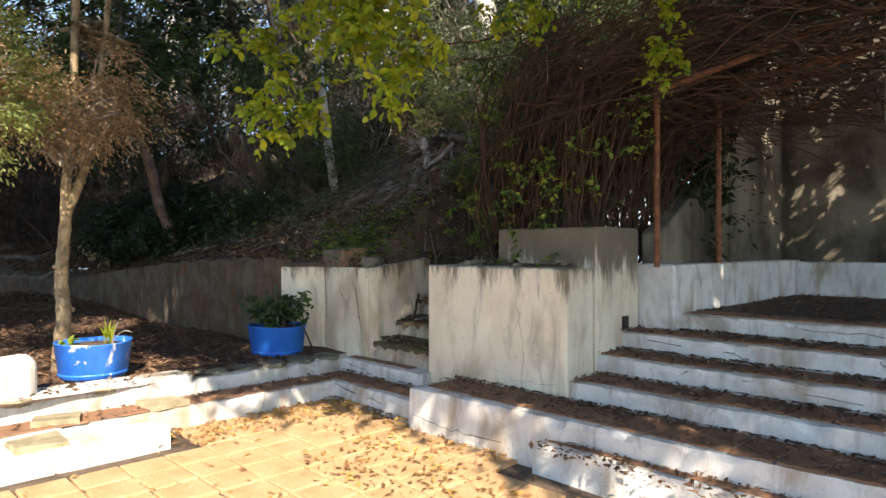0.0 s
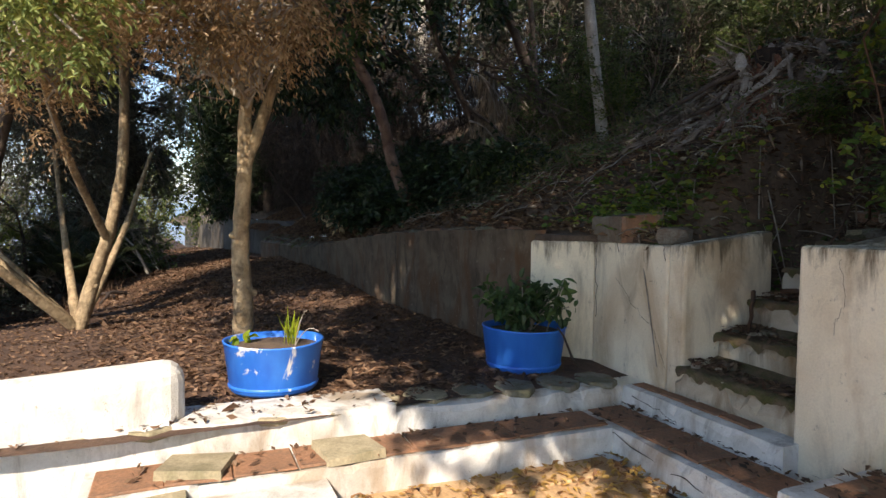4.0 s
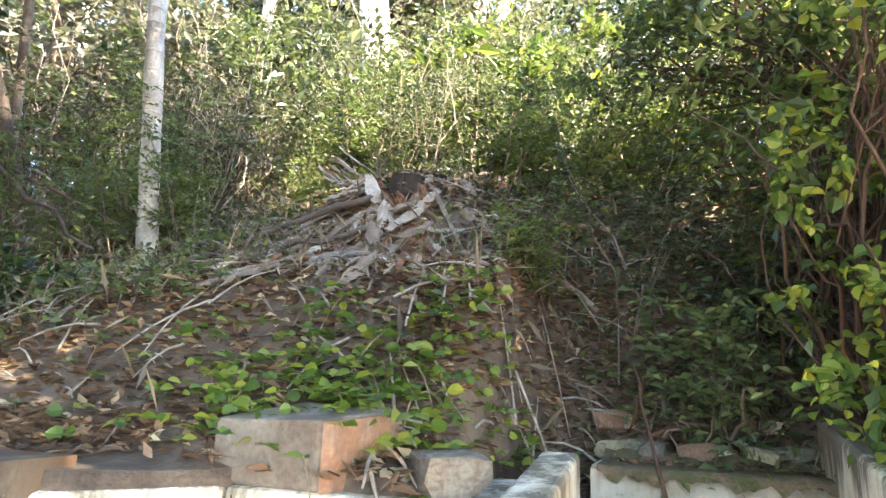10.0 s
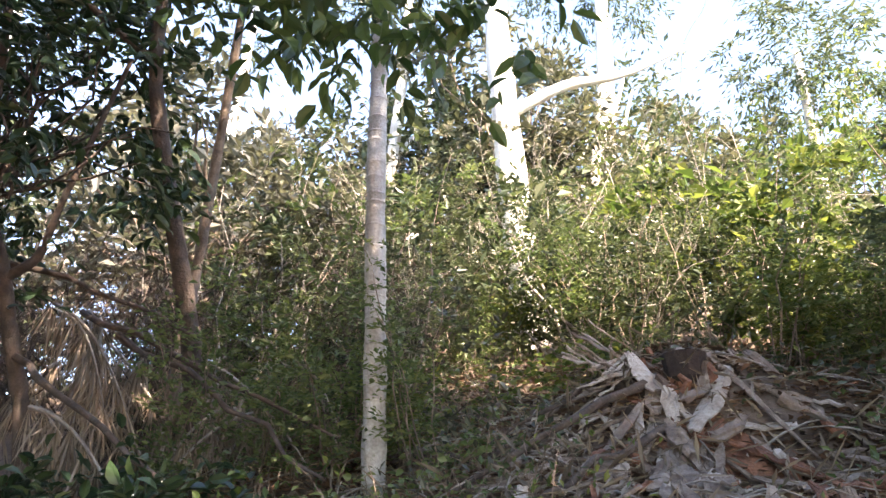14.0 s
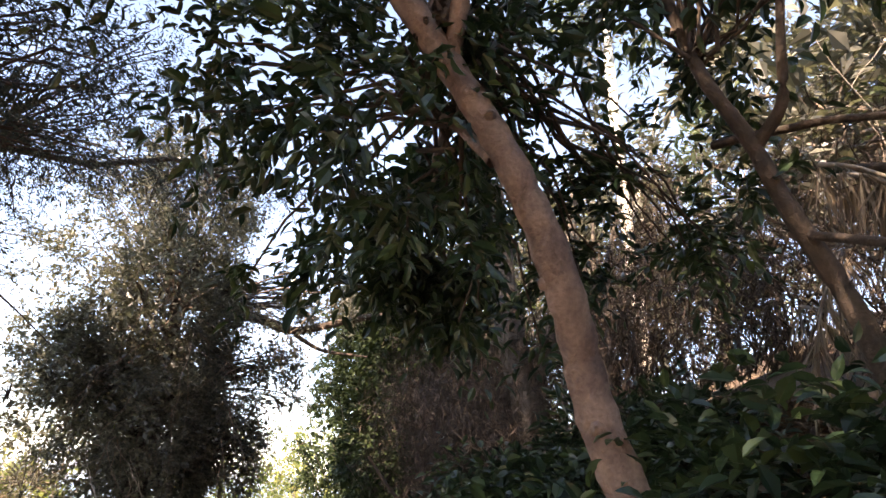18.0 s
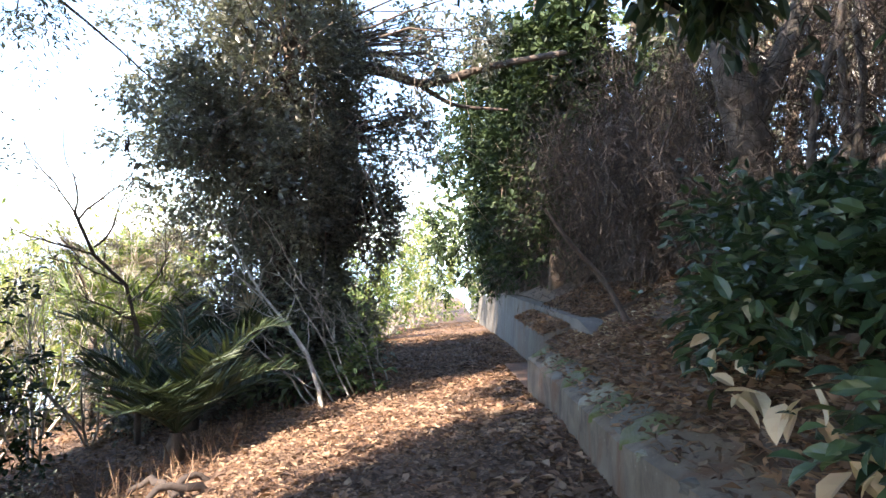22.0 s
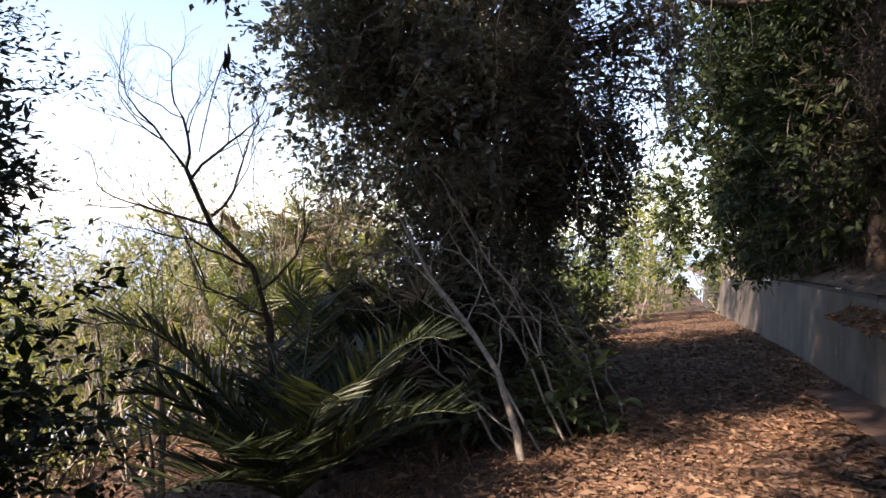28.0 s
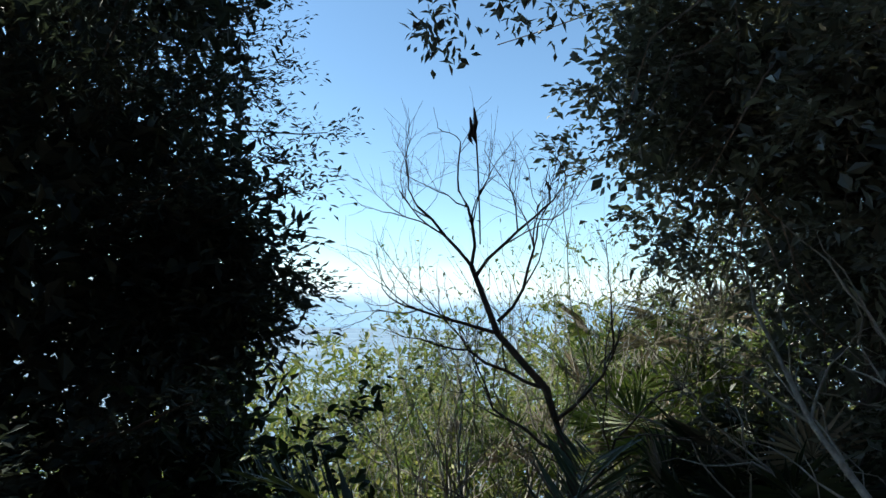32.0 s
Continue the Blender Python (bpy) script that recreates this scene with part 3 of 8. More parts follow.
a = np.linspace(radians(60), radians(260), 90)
for radius, top, mat, label in ((3350, 150, far_mat("painted_blue_haze", (0.34, 0.5, 0.72), 40, 150, 0.004), "glowing sheet with blue haze painted in along the far horizon"), (3500, 330, far_mat("glowing_cloud_sheet", (0.8, 0.88, 0.96), 120, 320, 0.003), "glowing sheet painted as pale cloud above the far haze")):
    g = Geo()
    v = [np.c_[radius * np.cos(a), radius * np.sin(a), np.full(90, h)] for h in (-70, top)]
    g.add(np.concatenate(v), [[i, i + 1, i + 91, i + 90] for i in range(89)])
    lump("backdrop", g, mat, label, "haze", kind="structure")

# ---------- patio, steps and walls ----------


def patio_z(u, v):
    return -0.05 - 0.02 * np.maximum(u, 0) + 0.0 * v


g = Geo()
us, vs = np.linspace(-0.2, 10, 40), np.linspace(-10, 1.2, 40)
A, B = np.meshgrid(us, vs, indexing="ij")
i, j = np.meshgrid(np.arange(39), np.arange(39), indexing="ij")
a = i * 40 + j
g.add(U(A, B, patio_z(A, B) - 0.02).reshape(-1, 3), np.stack([a, a + 40, a + 41, a + 1], -1).reshape(-1, 4))
base = Geo()
base.add([(-40, -45, -0.45), (45, -45, -0.45), (45, 22, -0.45), (2.0, 8.0, -0.45), (-7.0, 0.5, -0.45), (-40, -22, -6.0)], [[0, 1, 2, 3, 4, 5]])
lump("garden_ground", base, M_SOIL, "bare brown soil around the patio", "ground", kind="structure")
patio = lump("floor", g, M_SOIL, "sunny patio of square terracotta paving tiles with fallen leaves", "patio", kind="structure")


def uv_box(geo, u0, u1, v0, v1, z0, z1):
    return block(geo, [U(u0, v0), U(u1, v0), U(u1, v1), U(u0, v1)], z0, z1)


def masonry(name, rings, mat, label, category="wall", bevel=0.02):
    g = Geo()
    for corners, z0, z1 in rings:
        block(g, corners, z0, z1)
    return soften(lump(name, g, mat, label, category, kind="structure"), bevel, 4 if bevel > 0.05 else 2)


# the left planter block with its turned wing, and the one on the other side of the narrow stairs
wing = W(0, 0)
masonry("wall_planter_west", [([wing, U(-0.58, 0.16), U(-0.58, 0.62), W(0.05, 0.42)], 0.1, 1.2), ([U(-0.58, 0.16), U(0.2, 0.18), U(0.2, 0.9), U(-0.58, 0.9)], 0.1, 1.2), ([U(0.2, 0.18), U(0.35, 0.18), U(0.32, 0.98), U(0.18, 0.98)], 0.1, [1.205, 1.215, 1.3, 1.3])],
        M_WHITE, "stained white rendered planter wall with a broken top edge")
masonry("wall_planter_east", [([U(1.2, 0.1), U(2.78, 0.04), U(2.78, 0.42), U(1.2, 0.42)], 0.0, 1.25), ([U(1.2, 0.42), U(1.38, 0.42), U(1.38, 1.7), U(1.2, 1.7)], 0.0, [1.25, 1.25, 1.45, 1.45])],
        M_WHITE, "cracked white rendered planter wall with rust streaks")
masonry("wall_upper", [([U(1.75, 0.46), U(2.78, 0.46), U(2.78, 1.15), U(1.75, 1.15)], 0.1, 1.58)], M_WHITE, "tall white rendered block behind the planter wall")
def worn_step(name, front, deep, z0, z1, mat, label, category="step", wear=0.02, way=KV, taper=1.0):
    """A long plastered step: its face bulges and its upper edge is chipped and rounded."""
    f = np.array(front, float)
    run = np.r_[0, np.cumsum(np.linalg.norm(np.diff(f, axis=0), axis=1))]
    n = max(8, int(run[-1] / 0.045))
    at = np.linspace(0, run[-1], n)
    p = np.stack([np.interp(at, run, f[:, k]) for k in range(2)], -1)

    def wobble(size, k):
        x = rng.normal(0, 1, n + 8)
        for _ in range(k):
            x = np.convolve(x, [0.25, 0.5, 0.25], "same")
        return x[4:-4] / max(x.std(), 1e-6) * size
    bulge, chip, sag = wobble(wear * 0.35, 8), np.abs(wobble(wear, 2)) + 0.006, wobble(wear * 0.3, 6)
    hole = np.where(wobble(1, 4) > 1.5, wear * 1.4, 0)
    h = z1 - z0
    w = np.asarray(way, float)
    rows = [np.c_[p, np.full(n, z0)], np.c_[p + w * (bulge * 0.5)[:, None], np.full(n, z0 + h * 0.55)], np.c_[p + w * (bulge + 0.004)[:, None], z1 - chip * 1.3 - 0.012 - hole],
            np.c_[p + w * (bulge + chip * 0.7 + hole * 0.5)[:, None], z1 - chip * 0.45 - hole * 0.5], np.c_[p + w * (chip * 1.8 + 0.02 + hole)[:, None], z1 + np.minimum(sag, 0) * 0.3],
            np.c_[p + w * deep, np.full(n, z1)], np.c_[p + w * deep, np.full(n, z0)]]
    k = len(rows)
    v = np.stack(rows, 1).reshape(-1, 3)
    q = np.array([[i * k + a, (i + 1) * k + a, (i + 1) * k + (a + 1) % k, i * k + (a + 1) % k] for i in range(n - 1) for a in range(k)])
    g = Geo().add(v, q)
    g.f.append(np.array([list(range(k))[::-1]]))
    g.f.append(np.array([list(range(k))]) + (n - 1) * k)
    return lump(name, g, mat, label, category, kind="structure")


worn_step("kerb_north", [U(0.0, 0.0), U(1.24, 0.0)], 0.32, -0.3, 0.25, M_WHITE2, "chipped white painted step with a cracked face")
worn_step("kerb_west", [U(0.0, -1.62), U(0.0, 0.0)], 0.34, -0.3, 0.255, M_WHITE2, "chipped white painted terrace kerb", "kerb", 0.022, -KU)
worn_step("kerb_west_end", [U(-0.02, -3.4), U(0.01, -1.62)], 0.36, -0.3, 0.29, M_WHITE2, "sunlit white painted terrace kerb", "kerb", 0.02, -KU)
worn_step("step_north", [U(0.0, -0.36), U(1.58, -0.36)], 0.36, -0.3, 0.11, M_WHITE2, "low white painted step with a worn terracotta tread")
worn_step("step_west", [U(0.36, -3.2), U(0.36, -0.36)], 0.36, -0.3, 0.115, M_WHITE2, "low white painted step with loose stone slabs", "step", 0.02, -KU)
worn_step("step_west_low", [U(0.75, -4.2), U(0.75, -2.1)], 0.4, -0.3, 0.06, M_WHITE2, "sunlit white painted lower step", "step", 0.02, -KU)
# narrow stairs up to the bank
for n, (v0, z) in enumerate(((0.16, 0.43), (0.46, 0.63), (0.76, 0.84), (1.08, 1.04), (1.4, 1.22))):
    st = worn_step("stair_%d" % (n + 1), [U(0.3, v0 + 0.02), U(0.75, v0 - 0.01 + 0.02 * (n % 2)), U(1.22, v0)], 0.5, 0.1, z, M_WHITE3, "mossy crumbling white step strewn with dead leaves", "step", 0.035)
    g = Geo()
    uu, vv = np.linspace(0.33, 1.2, 44), np.r_[v0 - 0.022, v0 - 0.016, np.linspace(v0 + 0.02, v0 + 0.34, 7)]
    A, B = np.meshgrid(uu, vv, indexing="ij")
    a = (np.arange(43)[:, None] * 9 + np.arange(8)[None]).ravel()
    rag = 0.004 + 0.034 * np.clip(ripple(uu * 23 + n * 3, uu * 0 + n) + 0.25, 0, 1.2) + rng.uniform(0, 0.02, 44)
    Z = z + 0.004 + 0.012 * np.abs(ripple(A * 5 + n, B * 6)) + 0.05 * step_up(B, v0 + 0.18, v0 + 0.34)
    Z[:, 0] -= rag + 0.02
    Z[:, 1] -= rag * 0.45
    g.add(U(A, B, Z).reshape(-1, 3), np.stack([a, a + 9, a + 10, a + 1], -1))
    put("tread", g, M_MOSSTREAD, st, "dark mossy tread covered with earth", True)
# wide stairs on the other side
wide = (((2.88, -0.52), (8.5, -0.47), 0.09), ((1.6, -0.5), (3.1, -0.42), (8.5, -0.22), 0.255), ((2.75, 0.06), (8.5, 0.1), 0.40), ((2.68, 0.46), (8.5, 0.48), 0.55), ((2.6, 0.86), (8.5, 0.86), 0.70), ((3.1, 1.24), (8.5, 1.24), 0.85))
for n, row in enumerate(wide):
    worn_step("step_%d" % (n + 1), [U(u, v) for u, v in row[:-1]], 0.64 if n < 5 else 4.0, -0.3, row[-1], M_WHITE2, "long cracked white painted step with a terracotta tread", wear=0.018)
lump("landing_ground", uv_box(Geo(), 3.16, 8.4, 1.62, 4.28, 0.8, 0.858), M_PATH, "leaf-covered earth on the landing of the stairs", "ground", kind="structure")
# landing parapet and shelter walls
masonry("wall_parapet", [([U(2.62, 1.2), U(3.12, 1.12), U(3.14, 4.5), U(2.95, 4.5), U(2.93, 1.5), U(2.62, 1.5)], 0.2, 1.27), ([U(3.14, 4.3), U(8.6, 4.3), U(8.6, 4.5), U(3.14, 4.5)], 0.2, 1.25)],
        M_WHITE2, "low white parapet with peeling stains")
masonry("wall_back", [([U(2.2, 6.2), U(9.0, 6.2), U(9.0, 6.45), U(2.2, 6.45)], 0.2, 5.2)], M_BROWNWALL, "tall mould-stained shelter wall")
masonry("wall_shelter_west", [([U(2.62, 1.5), U(2.82, 1.5), U(2.4, 4.2), U(2.2, 4.2)], 0.3, [1.55, 1.55, 2.6, 2.6]), ([U(2.2, 4.2), U(2.42, 4.2), U(2.42, 6.2), U(2.2, 6.2)], 0.3, 4.5)],
        M_BROWNWALL, "brown stained shelter side wall with a sloping top")
# the long retaining wall of the path
def strip_wall(name, s, front, back, low, high, lean, mat, label, rise=0.0):
    """A long wall: its section follows s, with an uneven face and top."""
    n = len(s)
    j = 0.018 * ripple(s * 3, s * 0 + 1.0)
    rows = [W(s, front + j, low), W(s, front + j * 0.5 + lean * 0.5, low + (high - low) * 0.5), W(s, front - j + lean, high + j * 0.6), W(s, back, high + j * 0.3 + rise), W(s, back, low)]
    v = np.stack(rows, 1).reshape(-1, 3)
    f = [[i * 5 + k, (i + 1) * 5 + k, (i + 1) * 5 + (k + 1) % 5, i * 5 + (k + 1) % 5] for i in range(n - 1) for k in range(5)]
    g = Geo().add(v, np.array(f)[:, ::-1])
    g.f.append(np.array([[0, 1, 2, 3, 4]]))
    g.f.append(np.array([[4, 3, 2, 1, 0]]) + (n - 1) * 5)
    return lump(name, g, mat, label, "wall", kind="structure")


ws = np.linspace(-0.02, 10.0, 60)
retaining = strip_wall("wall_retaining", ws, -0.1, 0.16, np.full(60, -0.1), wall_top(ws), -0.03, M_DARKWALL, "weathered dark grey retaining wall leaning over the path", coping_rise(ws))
ws = np.linspace(8.8, 34, 60)
strip_wall("wall_far", ws, 0.32, 0.6, np.full(60, -0.9), np.interp(ws, [8.8, 9.1, 9.6, 17, 34], [1.08, 1.17, 1.26, 1.26, 0.65]), 0.0, M_GREYWALL, "grey concrete retaining wall beside the path, shade put into its colour")
# low parapet at the terrace end
masonry("wall_low", [([U(-0.1, -2.75), U(-0.35, -2.75), U(-0.1, -5.2), U(0.2, -5.2)], -0.3, [0.6, 0.6, 0.5, 0.5])], M_WHITE2, "sunlit low white parapet with a rounded end", bevel=0.11)

# ---------- trees and shrubs ----------


def tree(name, label, category, stems, bark, crown=None, leafmat=None, group="", sides=8, twigs=0, twigmat=None, knots=0):
    """A tree: stems are (points, thick, thin); crown is a Geo of leaves."""
    root = thing(name, label, category, group)
    for n, (pts, r0, r1) in enumerate(stems):
        pts = np.asarray(pts, float)
        t = np.linspace(0, 1, len(pts))
        fine = np.linspace(0, 1, max(14, len(pts) * 4))
        p = np.stack([np.interp(fine, t, pts[:, k]) for k in range(3)], -1)
        for _ in range(3):
            p[1:-1] = (p[:-2] + 2 * p[1:-1] + p[2:]) / 4
        r = np.linspace(r0, r1, len(p)) * (1 + 0.07 * np.sin(np.arange(len(p)) * 2.3 + n))
        g = tube(Geo(), p, r, sides)
        if n == 0 and knots:
            for k in range(knots):
                i = int((k + 0.7) / knots * (len(p) - 2))
                way = unit(rng.normal(0, 1, 3) * [1, 1, 0.3])
                tube(g, [p[i] + way * r[i] * 0.5, p[i] + way * (r[i] + 0.012), p[i] + way * (r[i] + 0.022)], [r[i] * 0.5, r[i] * 0.36, 0.006], 7)
        put("trunk" if n == 0 else "branch", g, bark, root, smooth=True)
    if crown is not None:
        put("crown", crown, leafmat, root)
    return root


def canopy(centre, radii, count, each, size, aspect=0.45, tight=0.2, shell=0.45, droop=0.2, shape=0, flat=0.8, core=0, dense=1.0, deep=1.7):
    """A crown: clumps of leaves, and larger leaves deep inside where core is given."""
    centre, radii = np.asarray(centre, float), np.asarray(radii, float)
    _, mids = clumps(centre, radii, count, 1, 0.01, shell, flat)
    g = sprays(Geo(), mids, unit((mids - centre) / radii), each * dense, size, aspect, tight * 2.1, droop, shape, flat=flat)
    if core:
        q = unit(rng.normal(0, 1, (core, 3))) * rng.uniform(0.1, 0.92, (core, 1)) ** 0.5
        q *= 1 + 0.25 * np.sin(q[:, :1] * 5 + q[:, 1:2] * 4)
        leaves(g, q * radii + centre, None, size * deep, max(aspect, 0.4), 0.8, 0.2, droop)
    return g, mids


def limbs(start, mids, thick=0.03, take=14, sag=0.1):
    """Limbs from a point of the trunk out into the clumps."""
    g = Geo()
    for m in mids[:take]:
        tube(g, bend(start + rng.normal(0, 0.05, 3), m, sag, 6, 0.06), np.linspace(thick, 0.006, 6), 5)
    return g


def shrub(label, x, y, radii, count, each, size, leafmat, bark=None, hill=None, lift=0.8, group="", name="shrub", category="shrub", aspect=0.45, tight=0.2, stems=7, shell=0.35, shape=0, z=None, core=1.0, dense=1.0):
    z0 = stand(x, y, hill) if z is None else z
    root = thing(name, label, category, group)
    c = np.array([x, y, z0 + radii[2] * lift])
    g, mids = canopy(c, radii, count, each, size, aspect, tight, shell, shape=shape, core=int(core * count * 5), dense=dense)
    put("crown", g, leafmat, root)
    w = Geo()
    for k in range(stems):
        m = mids[k % len(mids)]
        tube(w, bend((x + rng.normal(0, 0.08), y + rng.normal(0, 0.08), z0 - 0.05), m, -0.05, 6, 0.05), np.linspace(0.022, 0.005, 6), 5)
    put("stem_cluster", w, bark or M_BARKDARK, root, smooth=True)
    return root


# slender forked tree behind the first tub
base = np.array([-3.56, 5.86, 0.22])
fork = np.array([-3.4, 5.7, 1.72])
crown, mids = canopy((-3.25, 5.3, 2.68), (0.85, 0.75, 0.34), 130, 110, 0.042, 0.36, 0.13, 0.15, droop=0.9)
slender = tree("tree", "slender forked tree with dry brown foliage behind a blue tub", "tree",
    [([base, (-3.5, 5.78, 0.5), (-3.4, 5.68, 0.85), (-3.46, 5.71, 1.1), (-3.42, 5.69, 1.4), fork, (-3.41, 5.7, 2.0), (-3.35, 5.71, 2.38), (-3.3, 5.7, 4.2)], 0.075, 0.032),
     ([fork, (-3.33, 5.76, 1.95), (-3.25, 5.88, 2.4), (-3.15, 6.0, 4.0)], 0.045, 0.026)], M_BARKTAN, crown, L_BROWN, knots=6)
put("twig_cluster", limbs(np.array([-3.35, 5.66, 2.2]), mids, 0.012, 60, 0.12), M_TWIG, slender)
# paler green than the laurel leaves: sunlight put into the colour
q, m2 = canopy((-3.5, 6.9, 3.45), (0.8, 0.6, 0.5), 70, 36, 0.075, 0.45, 0.14, 0.2, shape=1)
put("crown", q, L_POTPLANT, slender, "glossy green leaves above the brown ones")
put("twig_cluster", limbs(np.array([-3.3, 5.7, 3.4]), m2, 0.02, 20, 0.05), M_BARKTAN, slender)
# cypress-like tree with many bare lower stems
b0 = np.array([-6.3, 6.7, 0.22])
stems = [([b0, b0 + (0.1, 0.1, 0.5), b0 + (0.35, 0.1, 1.0), b0 + (0.5, 0.15, 1.7), b0 + (0.5, 0.15, 3.4)], 0.075, 0.04)]
for a, l in ((150, 1.6), (195, 1.9), (235, 1.5), (110, 1.5), (265, 1.8)):
    w = np.array([math.cos(radians(a)), math.sin(radians(a)), 0])
    stems.append(([b0, b0 + w * 0.25 * l + (0, 0, 0.4), b0 + w * 0.6 * l + (0, 0, 1.0), b0 + w * l + (0, 0, 1.9)], 0.055, 0.02))
crown, mids = canopy(b0 + (0.1, -1.1, 3.7), (1.7, 1.7, 1.1), 190, 99, 0.06, 0.34, 0.18, 0.2, core=1200)
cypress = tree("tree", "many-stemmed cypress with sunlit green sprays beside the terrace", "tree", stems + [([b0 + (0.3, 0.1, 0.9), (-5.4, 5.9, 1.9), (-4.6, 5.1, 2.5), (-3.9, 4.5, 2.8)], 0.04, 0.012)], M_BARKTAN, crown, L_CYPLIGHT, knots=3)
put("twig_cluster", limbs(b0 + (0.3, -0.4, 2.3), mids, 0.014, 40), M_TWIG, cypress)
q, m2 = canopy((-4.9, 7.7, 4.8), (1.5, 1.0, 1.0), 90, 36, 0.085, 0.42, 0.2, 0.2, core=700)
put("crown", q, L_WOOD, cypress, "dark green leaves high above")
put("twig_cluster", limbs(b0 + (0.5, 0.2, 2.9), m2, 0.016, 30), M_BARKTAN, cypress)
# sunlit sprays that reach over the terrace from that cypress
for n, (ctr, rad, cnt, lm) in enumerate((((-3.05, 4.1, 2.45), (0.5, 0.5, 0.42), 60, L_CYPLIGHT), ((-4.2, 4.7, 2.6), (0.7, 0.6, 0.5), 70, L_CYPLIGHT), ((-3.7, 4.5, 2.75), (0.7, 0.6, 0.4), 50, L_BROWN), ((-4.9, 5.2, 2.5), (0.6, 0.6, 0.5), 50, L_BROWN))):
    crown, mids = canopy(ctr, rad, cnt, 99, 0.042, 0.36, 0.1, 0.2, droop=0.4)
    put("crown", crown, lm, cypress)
    put("twig_cluster", limbs(np.array([-4.3, 4.8, 2.6]), mids, 0.01, 24, 0.05), M_TWIG, cypress)
# broad-leaved tree whose yellow-green twigs hang over the patio
root = tree("tree", "broad-leaved tree with sunlit yellow-green leaves hanging over the patio", "tree",
            [([(3.9, -2.6, -0.3), (3.6, -2.2, 1.6), (2.9, -1.0, 3.2), (1.4, 1.6, 3.9), (-0.4, 3.6, 3.3)], 0.14, 0.02), ([(1.4, 1.6, 3.9), (1.6, 3.4, 3.7), (1.6, 4.3, 3.1)], 0.035, 0.01),
             ([(2.4, 0.0, 3.6), (-0.6, 1.6, 3.8), (-1.2, 3.4, 3.2)], 0.035, 0.008)], M_BARK)
g = Geo()
for c, r, k, e in (((-0.45, 3.5, 2.75), (0.6, 0.3, 0.28), 40, 22), ((-1.0, 3.5, 2.2), (0.14, 0.15, 0.28), 16, 16), ((-0.3, 3.5, 2.35), (0.2, 0.16, 0.16), 12, 16), ((1.47, 4.2, 2.78), (0.14, 0.14, 0.22), 18, 16),
                   ((0.6, 3.6, 3.1), (0.5, 0.4, 0.16), 26, 16),
                   ((-1.12, 3.9, 2.62), (0.22, 0.2, 0.2), 22, 18), ((-0.55, 4.0, 2.85), (0.3, 0.2, 0.16), 26, 18), ((-0.2, 4.05, 2.62), (0.16, 0.15, 0.12), 14, 16), ((-0.85, 4.0, 2.3), (0.12, 0.12, 0.2), 12, 14), ((0.45, 4.0, 2.9), (0.3, 0.2, 0.1), 14, 16)):
    _, p = clumps(np.array(c), np.array(r), int(k * 0.8), 1, 0.01, 0.2)
    sprays(g, p, np.broadcast_to((0, 0, -0.2), p.shape), e * 0.9, 0.052, 0.72, 0.15, 0.5, 1, 7)
put("crown", g, L_MAPLE, root)


def unseen_shade_crown(outline, x0, x1, y1, z0, z1, n, each, size, leafmat, root, deep=4.5, tight=0.2, gaps=()):
    """An unseen crown added to cast shade: its near edge follows an outline in plan, with gaps where the sun comes
    through.
    """
    q = np.stack([rng.uniform(x0, x1, n), rng.uniform(-4.5, y1, n), rng.uniform(z0, z1, n)], -1)
    edge = np.interp(q[:, 0], [o[0] for o in outline], [o[1] for o in outline])
    q = q[(q[:, 1] > edge + tight) & (q[:, 1] < edge + deep)]
    for hx, hy, hr in gaps:
        q = q[(q[:, 0] - hx) ** 2 + (q[:, 1] - hy) ** 2 > hr * hr]
    p = (q[:, None] + rng.normal(0, tight, (len(q), each, 3)) * [1, 1, 0.5]).reshape(-1, 3)
    put("crown", leaves(Geo(), p, None, size, 0.65, 0.8, 0.2, 0.4), leafmat, root)
    return q


# unseen leaf roof added to shade steps and walls; rim sets its edge
rim = ((-6.2, 3.6), (-3.7, 3.55), (-2.35, 3.5), (-2.15, 0.75), (-1.45, 0.6), (-1.1, -0.2), (-0.4, -0.15), (0.3, -0.65), (0.85, -0.75), (1.4, -1.3), (1.75, -2.0), (4.3, -4.3), (9.5, -4.5))
q = unseen_shade_crown(rim, -6.0, 9.5, 5.6, 4.5, 5.2, 5600, 18, 0.18, L_OAK, root, 7.5, gaps=((1.93, 1.6, 0.3),))
put("twig_cluster", limbs(np.array([1.4, 1.6, 3.9]), q, 0.03, 60), M_BARK, root, smooth=True)

# tree out of view, added only to keep the bank in shade
crown, mids = canopy((-1.2, 4.4, 7.3), (2.7, 1.7, 1.3), 160, 45, 0.15, 0.55, 0.25, 0.1, core=450)
root = tree("tree", "tall unseen leaning tree added to shade the bank above the terrace", "tree", [([(-8.0, 2.6, -0.6), (-7.6, 2.7, 2.5), (-6.0, 3.2, 5.0), (-1.8, 4.3, 6.8)], 0.2, 0.05)], M_BARK, crown, L_WOOD)
put("twig_cluster", limbs(np.array([-3.4, 3.9, 6.1]), mids, 0.03, 30), M_BARK, root, smooth=True)
# unseen tall tree added to shade the path, with gaps for the sun
root = tree("tree", "tall unseen tree on the slope added to shade the path", "tree", [([(-6.6, 4.2, -0.4), (-6.7, 4.4, 2.2), (-7.0, 4.8, 4.2), (-7.2, 5.0, 6.4), (-6.9, 4.8, 9.0)], 0.22, 0.08), ([(-6.7, 4.5, 2.8), (-5.6, 5.0, 4.4), (-5.0, 5.4, 5.6)], 0.1, 0.04)], M_BARK)
